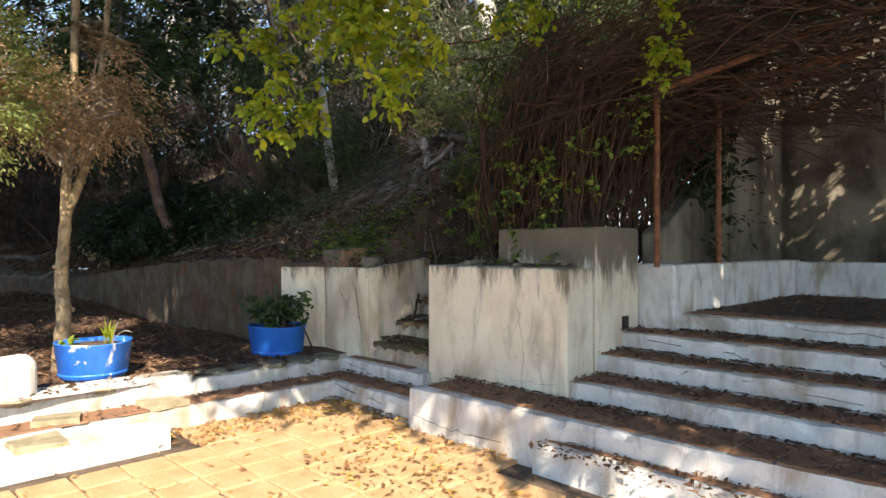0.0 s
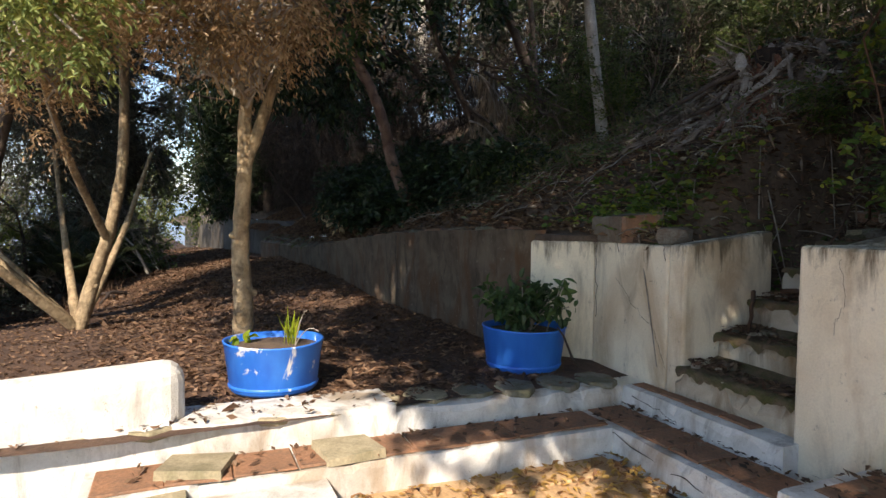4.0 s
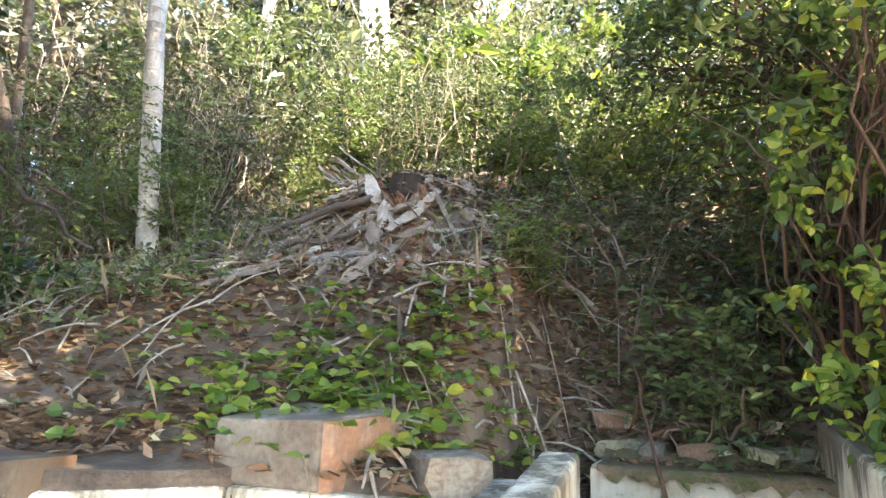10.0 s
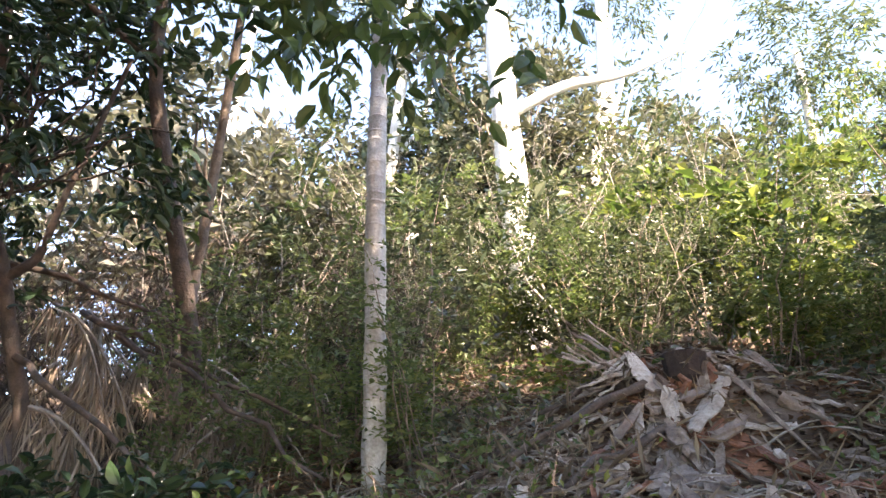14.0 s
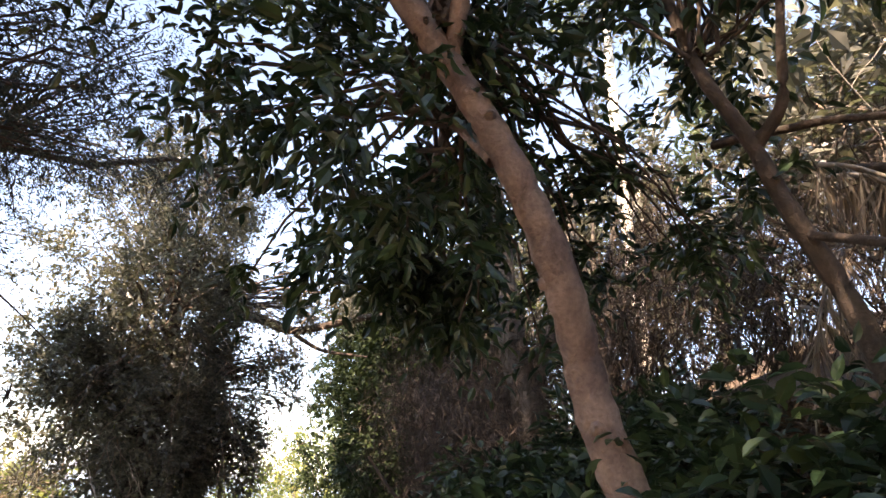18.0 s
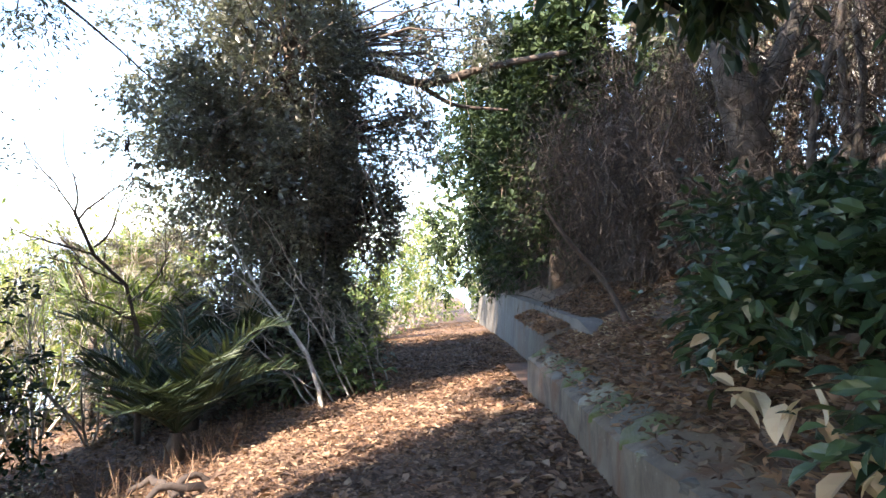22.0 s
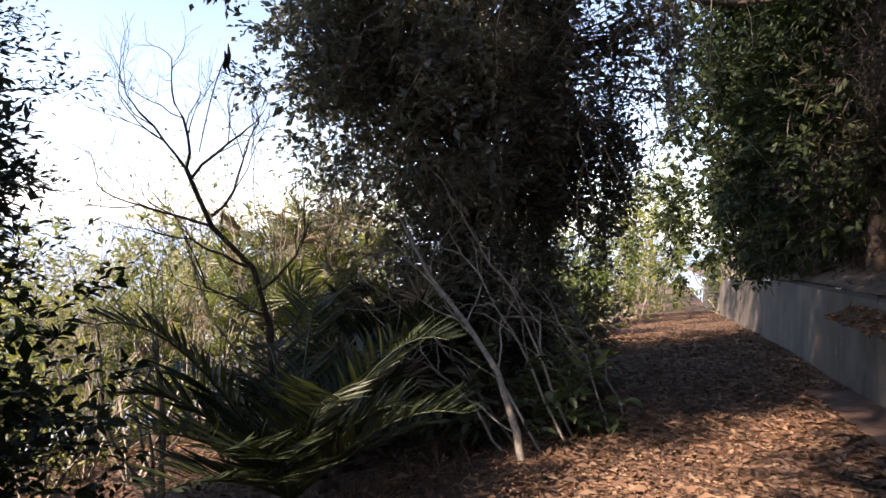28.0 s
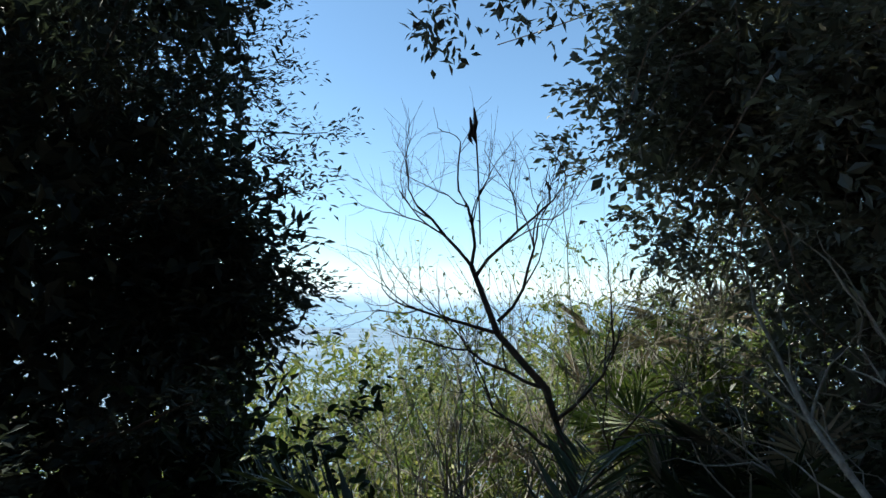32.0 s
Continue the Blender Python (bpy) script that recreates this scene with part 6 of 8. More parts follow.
# palms beyond x = -14 take the green with sunlight painted in
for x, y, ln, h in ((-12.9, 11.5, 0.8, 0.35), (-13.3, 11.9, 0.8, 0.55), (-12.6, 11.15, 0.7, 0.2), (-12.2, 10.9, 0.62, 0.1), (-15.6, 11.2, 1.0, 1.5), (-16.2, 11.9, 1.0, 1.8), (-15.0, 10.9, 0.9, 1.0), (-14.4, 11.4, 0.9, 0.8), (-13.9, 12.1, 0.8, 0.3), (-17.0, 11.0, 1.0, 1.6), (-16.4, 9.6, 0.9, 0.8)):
    palm("fan", "fan palm with pleated green leaves on the slope", x, y, stand(x, y, False), 13, ln, h=h, group="fan palms on the slope", dry=3, mat=L_FAN_LIT if x < -14 else L_PALM)

# dead palm fronds hanging on the bank
root = thing("dead_fronds", "heap of dead hanging palm fronds on the bank", "fronds")
for k in range(34):
    a = (np.array([-3.4, 11.9, 3.2]) if k % 3 else np.array([-2.65, 11.2, 3.1])) + rng.normal(0, 1, 3) * (0.6, 0.4, 0.25)
    g, st = Geo(), Geo()
    e = a + (rng.normal(0.3, 0.5), rng.normal(-0.3, 0.3), -rng.uniform(0.7, 1.2))
    p = bend(a, e, 0.15, 9)
    tube(st, p, np.linspace(0.014, 0.004, 9), 4)
    leaves(g, p.repeat(14, 0), np.array([0.1, 0, -1.0]), 0.3, 0.042, 0.4, 0.1, 0.4)
    fr = put("frond", st, M_TWIG, root, smooth=True)
    put("leaf_blade", g, L_PALMDRY, fr)
for a, e in (((-3.6, 11.2, 3.5), (-1.9, 10.0, 2.55)), ((-3.3, 11.0, 3.3), (-2.0, 9.7, 2.3)), ((-3.9, 10.9, 3.1), (-2.6, 9.6, 2.1)), ((-4.2, 10.9, 3.7), (-2.7, 10.6, 3.2))):
    lump("fallen_branch", tube(Geo(), bend(a, e, 0.05, 9, 0.03), np.linspace(0.026, 0.01, 9), 6), M_BARKDARK, "long dead branch leaning down the bank", "branch", "dead branches on the bank", smooth=True)

# ---------- the stump pile on the bank ----------
M_BLEACHED = rock_mat("bleached_split_wood", (0.52, 0.46, 0.4), (0.32, 0.26, 0.21), (0.2, 0.13, 0.09), 8.0, 0.45, bump=0.9)


def bark_slab(a, e, wide, curl=0.3, thick=0.01, lift=0.0, n=7, roll=None):
    """A torn piece of bark or split wood from a to e: hollow across, ragged at the ends."""
    a, e = np.asarray(a, float), np.asarray(e, float)
    w = unit(e - a)
    up = np.array([-0.3, -0.45, 0.85]) if roll is None else roll
    side = unit(np.cross(w, up))
    nor = np.cross(side, w)
    p = bend(a, e, lift, n, 0.006)
    f = np.sin(np.linspace(0.25, np.pi - 0.3, n)) ** 0.6 * rng.uniform(0.75, 1.15, n) * wide
    rows = []
    for k in (-1.0, -0.5, 0.0, 0.5, 1.0):
        rows.append(p + side * (f * k)[:, None] - nor * (curl * f * k * k)[:, None] + rng.normal(0, 0.004, (n, 3)))
    top = np.stack(rows, 1)
    v = np.concatenate([top.reshape(-1, 3), (top - nor * thick).reshape(-1, 3)])
    q, o = [], n * 5
    for i in range(n - 1):
        for k in range(4):
            j = i * 5 + k
            q += [[j, j + 5, j + 6, j + 1], [o + j, o + j + 1, o + j + 6, o + j + 5]]
        q += [[i * 5, o + i * 5, o + i * 5 + 5, i * 5 + 5], [i * 5 + 4, i * 5 + 9, o + i * 5 + 9, o + i * 5 + 4]]
    for k in range(4):
        q += [[k, k + 1, o + k + 1, o + k], [o - 5 + k, 2 * o - 5 + k, 2 * o - 4 + k, o - 4 + k]]
    return Geo().add(v, q)


def above(x, y, z, gap=0.03):
    return np.array([x, y, max(z, stand(x, y, True) + gap)])


PILE = "rotten wood pieces on the bank"
for a, e, wd, mat, word in (((-0.27, 9.07, 2.56), (0.15, 9.22, 2.82), 0.06, M_BLEACHED, "pale"), ((-0.22, 9.0, 2.5), (0.04, 9.05, 2.62), 0.05, M_ROTWOOD, "grey"), ((-0.03, 8.82, 2.44), (0.07, 8.74, 2.24), 0.045, M_BLEACHED, "bleached"),
                            ((-0.37, 8.57, 2.16), (-0.1, 8.58, 2.14), 0.035, M_BLEACHED, "bleached"), ((-0.3, 9.5, 3.08), (-0.26, 9.32, 2.82), 0.055, M_BLEACHED, "pale"), ((0.2, 9.12, 2.72), (0.4, 8.92, 2.38), 0.05, M_ROTWOOD, "grey"),
                            ((-1.22, 9.54, 2.12), (-1.06, 9.24, 1.98), 0.09, M_ROTWOOD, "grey"), ((-0.85, 9.25, 2.15), (-0.75, 8.95, 2.05), 0.07, M_ROTWOOD, "grey"), ((0.12, 9.36, 2.95), (0.3, 9.2, 2.78), 0.05, M_ROTWOOD, "grey"),
                            ((-0.2, 9.2, 2.74), (-0.02, 9.2, 2.86), 0.05, M_ROTWOOD, "grey"), ((-0.36, 9.15, 2.62), (-0.4, 8.95, 2.42), 0.05, M_ROTWOOD, "grey"), ((-0.1, 8.5, 2.06), (0.22, 8.52, 2.1), 0.05, M_BLEACHED, "pale")):
    lump("bark_slab", bark_slab(above(*a), above(*e), wd, 0.35, 0.012), mat, word + " torn slab of bark lying on the stump pile", "bark", PILE)
for k in range(20):
    a = np.array([-0.3, 9.55, 3.0]) + rng.normal(0, 1, 3) * (0.05, 0.05, 0.05)
    e = a + (-rng.uniform(0.12, 0.34), rng.uniform(-0.1, 0.3), rng.uniform(-0.22, 0.24))
    lump("bark_strip", bark_slab(a, e, rng.uniform(0.008, 0.02), 0.2, 0.005), M_BLEACHED if k % 3 else M_ROTWOOD, "pale frayed strip of fibre at the side of the stump", "bark", PILE)
for k in range(130):
    s, d = rng.normal(0.1, 0.5), rng.normal(2.3, 0.42)
    if abs(s - 0.05) < 0.22 and d > 2.7:
        d -= 0.7
    x, y = W(s, d)
    out = np.array([x, y - 9.6]) + rng.normal(0, 0.35, 2)
    out /= max(np.linalg.norm(out), 0.2)
    ln = rng.uniform(0.1, 0.3) + (0.25 if k % 5 == 0 else 0)
    a, e = (x - out[0] * ln / 2, y - out[1] * ln / 2), (x + out[0] * ln / 2, y + out[1] * ln / 2)
    a, e = above(*a, 0, rng.uniform(0.01, 0.1)), above(*e, 0, rng.uniform(0.0, 0.07))
    lump("wood_piece", bark_slab(a, e, rng.uniform(0.01, 0.045), rng.uniform(-0.2, 0.4), 0.01, 0.0, 6), (M_ROTWOOD, M_ROTWOOD, M_FIBRE, M_ROTWOOD, M_BLEACHED)[k % 5], "split grey piece of rotten wood on the stump pile", "wood", PILE)


def lathe_bowl(x, y, z):
    a = np.linspace(0, 6.28, 12, endpoint=False)
    rows = [np.c_[x + np.cos(a) * r, y + np.sin(a) * r, np.full(12, z + h)] for r, h in ((0.13, 0.14), (0.11, 0.0), (0.05, -0.08))]
    f = [[i * 12 + j, i * 12 + (j + 1) % 12, (i + 1) * 12 + (j + 1) % 12, (i + 1) * 12 + j] for i in range(2) for j in range(12)]
    return Geo().add(np.concatenate(rows), f)


stump = thing("stump", "rotten red-brown tree stump with a dark hollow on the bank", "stump")
sx, sy, sz = -0.01, 9.42, 2.96
for k in range(22):
    a = k / 22 * 6.28
    b0 = np.array([sx + math.cos(a) * 0.17, sy + math.sin(a) * 0.15, sz - 0.3])
    back = max(0.0, math.sin(a))
    h = 0.28 + 0.26 * back * rng.uniform(0.6, 1.0) + rng.uniform(-0.08, 0.06)
    tip = b0 + (math.cos(a) * rng.uniform(-0.02, 0.08) + rng.normal(0, 0.03), math.sin(a) * rng.uniform(0, 0.08), h)
    put("shard", tube(Geo(), bend(b0, tip, 0, 6, 0.012), np.array([0.05, 0.05, 0.055, 0.04, 0.034, 0.014]) * rng.uniform(0.7, 1.2, 6), 5), M_FIBRE if k % 4 else M_ROTWOOD, stump)
put("hollow", lathe_bowl(sx - 0.03, sy - 0.08, sz - 0.06), M_DARK, stump)
g = Geo()
e1, e2 = np.meshgrid(np.linspace(-0.6, 0.22, 12), np.linspace(2.1, 2.75, 10), indexing="ij")
zz = hill_z(e1, e2) + 0.02 + 0.03 * ripple(e1 * 5, e2 * 6) - 0.12 * step_up(np.abs(e1 + 0.19), 0.24, 0.42) - 0.12 * step_up(np.abs(e2 - 2.42), 0.2, 0.33)
j = (np.arange(11)[:, None] * 10 + np.arange(9)[None]).ravel()
lump("rot_heap", g.add(W(e1, e2, zz).reshape(-1, 3), np.stack([j, j + 1, j + 11, j + 10], -1)), M_FIBRE, "heap of crumbled red-brown rotten wood below the stump", "debris", kind="stuff", smooth=True)
for a, e, r in (((0.05, 9.3, 2.96), (0.7, 9.43, 3.06), 0.034), ((-0.95, 9.66, 2.42), (-1.6, 9.85, 2.1), 0.03), ((-0.2, 9.4, 2.7), (-1.5, 9.4, 2.0), 0.03), ((-0.3, 9.2, 2.5), (-1.3, 8.9, 2.05), 0.024), ((0.25, 9.0, 2.6), (0.85, 8.3, 1.95), 0.04), ((-0.35, 9.75, 2.9), (-1.1, 9.9, 2.5), 0.02)):
    lump("fallen_branch", tube(Geo(), bend(above(*a), above(*e), 0.03, 8, 0.015), np.linspace(r, r * 0.45, 8), 6), M_BARKDARK if r < 0.032 else M_ROTWOOD, "grey fallen branch on the stump pile", "branch", "dead branches on the bank", smooth=True)

q = rng.normal(0, 1, (1300, 2)) * (0.8, 0.55)
scraps = leaves(Geo(), W(0.35 + q[:, 0], 2.3 + q[:, 1], hill_z(0.35 + q[:, 0], 2.3 + q[:, 1]) + rng.uniform(0.01, 0.1, 1300)), np.array([-0.3, -0.7, -0.5]), 0.2, 0.09, 0.7)
lump("bark_scraps", scraps, L_PALMDRY, "dry strips of bark and fibre heaped on the bank", "debris", kind="stuff")
# loose twigs all over the bank
g = Geo()
for k in range(420):
    s, d = rng.uniform(-2.6, 4.0), rng.uniform(0.4, 4.2)
    x, y = W(s, d)
    z = stand(x, y, True) + 0.03
    a = rng.uniform(0, 6.28)
    l = rng.uniform(0.1, 0.45)
    tube(g, bend((x, y, z), (x + math.cos(a) * l, y + math.sin(a) * l, stand(x + math.cos(a) * l, y + math.sin(a) * l, True) + 0.05), 0.03, 4), np.linspace(0.007, 0.003, 4), 4)
lump("twig_litter", g, M_TWIG, "dry twigs scattered over the bank", "twigs", kind="stuff", smooth=True)
# low green plants on the bank
for s, d, r, n, lm in ((-0.55, 0.75, (0.8, 0.4, 0.2), 430, L_BRAMBLE), (-1.2, 1.2, (0.55, 0.4, 0.18), 300, L_BRAMBLE), (0.9, 1.3, (0.5, 0.4, 0.14), 160, L_GREEN), (1.7, 1.6, (0.55, 0.4, 0.18), 200, L_GREEN), (2.0, 0.8, (0.7, 0.4, 0.15), 200, L_WOOD), (-2.3, 2.6, (0.6, 0.6, 0.3), 260, L_GREEN),
                       (1.25, 2.2, (0.4, 0.5, 0.2), 140, L_GREEN), (-1.3, 3.3, (0.9, 0.7, 0.35), 320, L_WOOD), (0.9, 3.6, (0.9, 0.6, 0.4), 320, L_WOODLIGHT), (-1.9, 2.3, (0.6, 0.5, 0.2), 200, L_GREEN), (3.2, 0.7, (0.8, 0.4, 0.2), 240, L_LAUREL), (-3.0, 1.0, (0.5, 0.4, 0.2), 120, L_GREEN)):
    p = rng.normal(0, 0.5, (n, 2)) * r[:2]
    q = W(s + p[:, 0], d + p[:, 1], hill_z(s + p[:, 0], d + p[:, 1]) + rng.uniform(0.02, 1, n) * r[2] * np.exp(-(p ** 2).sum(1)))
    root = thing("groundcover", "low bright green leafy plants among dead leaves", "plants", "low plants on the bank", "stuff")
    g = Geo()
    yaw, lift = rng.uniform(0, 6.28, n), rng.uniform(-0.25, 0.3, n)
    for k in range(3):
        leaves(g, q, np.stack([np.cos(yaw + k * 2.1), np.sin(yaw + k * 2.1), lift], -1), 0.046, 0.8, 0.12, 0.12, 0.0, 1 if n > 190 else 0)
    put("foliage", g, lm, root)
    w = Geo()
    for a in q[:40]:
        tube(w, bend((a[0] + rng.normal(0, 0.08), a[1] + rng.normal(0, 0.08), a[2] - 0.16), a, 0.02, 4), 0.003, 3)
    put("stem_cluster", w, M_BARK, root)

herb_kinds = (L_GREEN, L_WOOD, L_WOODLIGHT, L_GREEN, L_OLIVE)
for k in range(34):
    s, d = rng.uniform(-2.4, 3.2), rng.uniform(1.0, 4.6)
    if (s + 0.1) ** 2 + (d - 2.3) ** 2 < 0.85:
        continue
    n = 170
    h = rng.uniform(0.2, 0.55)
    p = rng.normal(0, 0.26, (n, 2))
    q = W(s + p[:, 0], d + p[:, 1], hill_z(s + p[:, 0], d + p[:, 1]) + 0.03 + h * rng.random(n) * np.exp(-2 * (p ** 2).sum(1)))
    root = thing("herb", "fine-leaved green herb growing through dead leaves", "plants", "herbs on the bank", "stuff")
    put("foliage", leaves(Geo(), q, None, rng.uniform(0.04, 0.065), 0.5), herb_kinds[k % 5], root)
    w = Geo()
    for a in q[:26]:
        tube(w, bend((a[0] + rng.normal(0, 0.1), a[1] + rng.normal(0, 0.1), a[2] - 0.3), a, 0.05, 4), 0.002, 3)
    put("stem_cluster", w, M_BARK, root)

# ---------- the vine thicket and shelter ----------
vines = thing("vine_thicket", "huge tangled thicket of brown woody vines over the shelter", "vines", kind="stuff")
def arch(a, mid, e, n=11):
    """Points on a bow from a by way of mid to e, with some kinks."""
    f = np.linspace(0, 1, n)[:, None]
    a, mid, e = np.asarray(a, float), np.asarray(mid, float), np.asarray(e, float)
    p = a * (1 - f) ** 2 + mid * 2 * f * (1 - f) + e * f ** 2
    p[1:-1] += rng.normal(0, 0.028, (n - 2, 3))
    return p


for part_no in range(6):
    g = Geo()
    for k in range(105):
        u, v = rng.uniform(1.4, 2.6) if k % 3 else rng.uniform(1.3, 1.8), rng.uniform(0.6, 2.4)
        a = U(u, v, 1.24 + 0.1 * rng.random())
        if k % 5 < 3:
            e = U(u + rng.uniform(0.5, 2.6), v + rng.normal(0.0, 0.5), rng.uniform(2.2, 3.7))
            mid = U(u + rng.uniform(-0.5, 0.2), v + rng.normal(0, 0.35), rng.uniform(2.6, 4.3))
        else:
            e = U(u + rng.normal(0.1, 0.4), v + rng.normal(0.1, 0.4), rng.uniform(2.0, 3.8))
            mid = U(u + rng.normal(-0.15, 0.35), v + rng.normal(0, 0.3), rng.uniform(1.6, 2.9))
        p = arch(a, mid, e)
        p[:, 2] = np.maximum(p[:, 2], 1.2)
        tube(g, p, np.linspace(0.004 + 0.009 * rng.random() ** 2, 0.003, 11), 4)
    put("vine_tangle", g, M_VINE, vines, smooth=True)
g = Geo()
for k in range(240):
    a = U(rng.uniform(1.5, 5.5), rng.uniform(0.5, 2.2), rng.uniform(2.6, 3.7))
    e = a + np.array([*(KU * rng.uniform(0.5, 1.8)), rng.normal(0.05, 0.3)]) + rng.normal(0, 0.15, 3)
    tube(g, arch(a, (a + e) / 2 + (0, 0, rng.normal(0, 0.25)), e, 8), np.linspace(rng.uniform(0.005, 0.013), 0.004, 8), 4)
put("vine_tangle", g, M_VINE, vines, "brown vines running along under the roof", True)
g = Geo()
for k in range(360):
    u, v = rng.uniform(1.6, 8.2), rng.uniform(0.6, 6.0)
    a = U(u, v, 3.35 + 0.16 * (u - 2.5) * 0.5 + rng.normal(0, 0.22))
    w = rng.normal(0, 1, 3) * (1, 1, 0.12)
    e = a + unit(w) * rng.uniform(0.7, 2.2)
    tube(g, bend(a, e, -0.12, 7, 0.05), np.linspace(rng.uniform(0.006, 0.018), 0.004, 7), 4)
put("vine_tangle", g, M_VINE, vines, "vine roof", True)
c = np.concatenate([np.asarray(U(u, v, z)) + rng.normal(0, 1, (k, 3)) * (0.14, 0.14, 0.16) for u, v, z, k in ((1.5, 0.72, 1.7, 14), (1.9, 0.62, 1.95, 14), (1.25, 0.75, 1.85, 16), (2.5, 0.55, 2.1, 12), (1.5, 1.2, 2.4, 10), (1.45, 1.9, 3.0, 12), (1.3, 2.4, 2.4, 12), (1.3, 1.1, 1.6, 14), (3.0, 0.8, 2.5, 10), (1.3, 0.9, 3.2, 14), (1.2, 0.8, 2.4, 14), (1.4, 0.6, 2.8, 10), (2.1, 0.55, 1.6, 10), (1.35, 1.6, 2.0, 12))])
put("foliage", sprays(Geo(), c, np.broadcast_to((-0.2, -0.3, -0.1), c.shape), 14, 0.046, 0.8, 0.16, 0.4, 1, 7), L_BRAMBLE, vines)
q = np.concatenate([U(u, v, z) + rng.normal(0, 1, (50, 3)) * (0.2, 0.2, 0.1) for u, v, z in zip(rng.uniform(0.95, 1.6, 26), rng.uniform(0.7, 3.2, 26), rng.uniform(1.5, 3.3, 26))])
put("foliage", leaves(Geo(), q, None, 0.075, 0.5, droop=0.2), L_GREEN, vines)
crown, m = canopy(U(1.0, 2.6, 3.9), (0.8, 1.0, 0.5), 90, 60, 0.055, 0.5, 0.14, 0.2, droop=0.2)
put("foliage", crown, L_WOOD, vines)
put("vine_tangle", limbs(np.asarray(U(1.6, 2.4, 3.2)), m, 0.014, 40), M_VINE, vines, smooth=True)
crown, _ = canopy(U(1.7, 3.0, 3.7), (1.0, 1.1, 0.9), 80, 50, 0.09, 0.45, 0.2)
put("foliage", crown, L_WOODLIGHT, vines)
# leaf layer mostly above the view, added to shade the shelter wall
crown, _ = canopy(U(7.0, 3.4, 4.5), (5.6, 3.4, 0.45), 240, 36, 0.2, 0.5, 0.3, core=5000)
put("foliage", crown, L_WOOD, vines)
# dark leaf mass added to close the bright gap behind the vines
crown, _ = canopy(U(2.1, 3.3, 2.4), (0.5, 1.1, 1.1), 70, 40, 0.09, 0.5, 0.2, core=1600)
put("foliage", crown, L_IVY, vines, "dark leaf mass that closes the gap behind the vines")
# thick crooked vine at the foot
put("vine_tangle", tube(Geo(), [U(1.55, 0.75, 1.2), U(1.5, 0.9, 1.4), U(1.62, 0.7, 1.55), U(1.9, 0.75, 1.75), U(2.2, 1.0, 2.2)], np.linspace(0.03, 0.018, 5), 7), M_VINE, vines, smooth=True)

frame_iron = thing("pergola_frame", "rusty iron pipe frame that carries the vines", "pergola")
for a, e, r in ((U(3.05, 0.95, 1.25), U(3.05, 0.95, 2.75), 0.024), (U(3.1, 2.1, 1.26), U(3.1, 2.1, 3.1), 0.026), (U(3.05, 0.95, 2.7), U(5.6, 2.6, 3.75), 0.028), (U(3.1, 2.1, 2.95), U(8.0, 2.6, 3.4), 0.024),
                (U(3.1, 2.1, 2.7), U(4.3, 2.2, 3.05), 0.018), (U(3.1, 2.1, 3.0), U(3.1, 6.0, 3.3), 0.022), (U(5.0, 2.3, 3.1), U(6.4, 1.4, 3.7), 0.024)):
    put("pipe", tube(Geo(), np.linspace(a, e, 5), r, 8), M_RUST, frame_iron, smooth=True)
for u, v, z, l in ((4.4, 2.2, 3.35, 0.95), (2.2, 0.6, 3.2, 0.35), (4.9, 2.6, 3.0, 0.4)):
    lump("hanging_root", tube(Geo(), bend(U(u, v, z), U(u, v, z - l), 0, 7, 0.006), 0.0045, 4), M_TWIG, "pale dry root hanging from the vine roof", "root", "hanging roots", smooth=True)
oven = thing("stone_oven", "small dark stone oven against the shelter wall", "oven")
o = U(4.6, 5.0)
put("body", uv_box(Geo(), 4.35, 5.15, 4.75, 5.5, 0.8, 1.5), M_BROWNWALL, oven)
put("slab", uv_box(Geo(), 4.3, 5.2, 4.65, 5.55, 1.5, 1.58), M_STONE, oven)
put("plate", uv_box(Geo(), 4.85, 5.1, 4.63, 4.75, 1.2, 1.42), M_GREYWALL, oven)

# ---------- tubs, plants and stones of the terrace ----------
m_tub, ns, ls, b = material("blue_plastic_with_white_paint", 0.4)
blue = ramp(ns, ls, noise_of(ns, ls, 7.0, 5, (1, 1, 0.5)), [(0.3, (0.014, 0.13, 0.6)), (0.7, (0.035, 0.23, 0.76))])
flake = ramp(ns, ls, noise_of(ns, ls, 4.2, 6, (1, 1, 0.7), 0.65, 0.6), [(0.6, (0, 0, 0)), (0.63, (1, 1, 1))])
ls.new(mixed(ns, ls, flake, blue, (0.75, 0.76, 0.78)), b.inputs["Base Color"])
M_TUB = m_tub


def lathe(geo, x, y, profile, sides=28, wob=0.0):
    ang = np.linspace(0, 2 * np.pi, sides, endpoint=False)
    ring = np.stack([np.cos(ang), np.sin(ang)], -1) * (1 + wob * np.sin(ang * 3 + 1))[:, None]
    v = np.concatenate([np.c_[ring * r + [x, y], np.full(sides, z) + wob * 0.4 * np.sin(ang * 2) * (z > 0.45)] for r, z in profile])
    i, j = np.meshgrid(np.arange(len(profile) - 1), np.arange(sides), indexing="ij")
    k = (j + 1) % sides
    geo.add(v, np.stack([i * sides + j, i * sides + k, (i + 1) * sides + k, (i + 1) * sides + j], -1).reshape(-1, 4))
    return geo


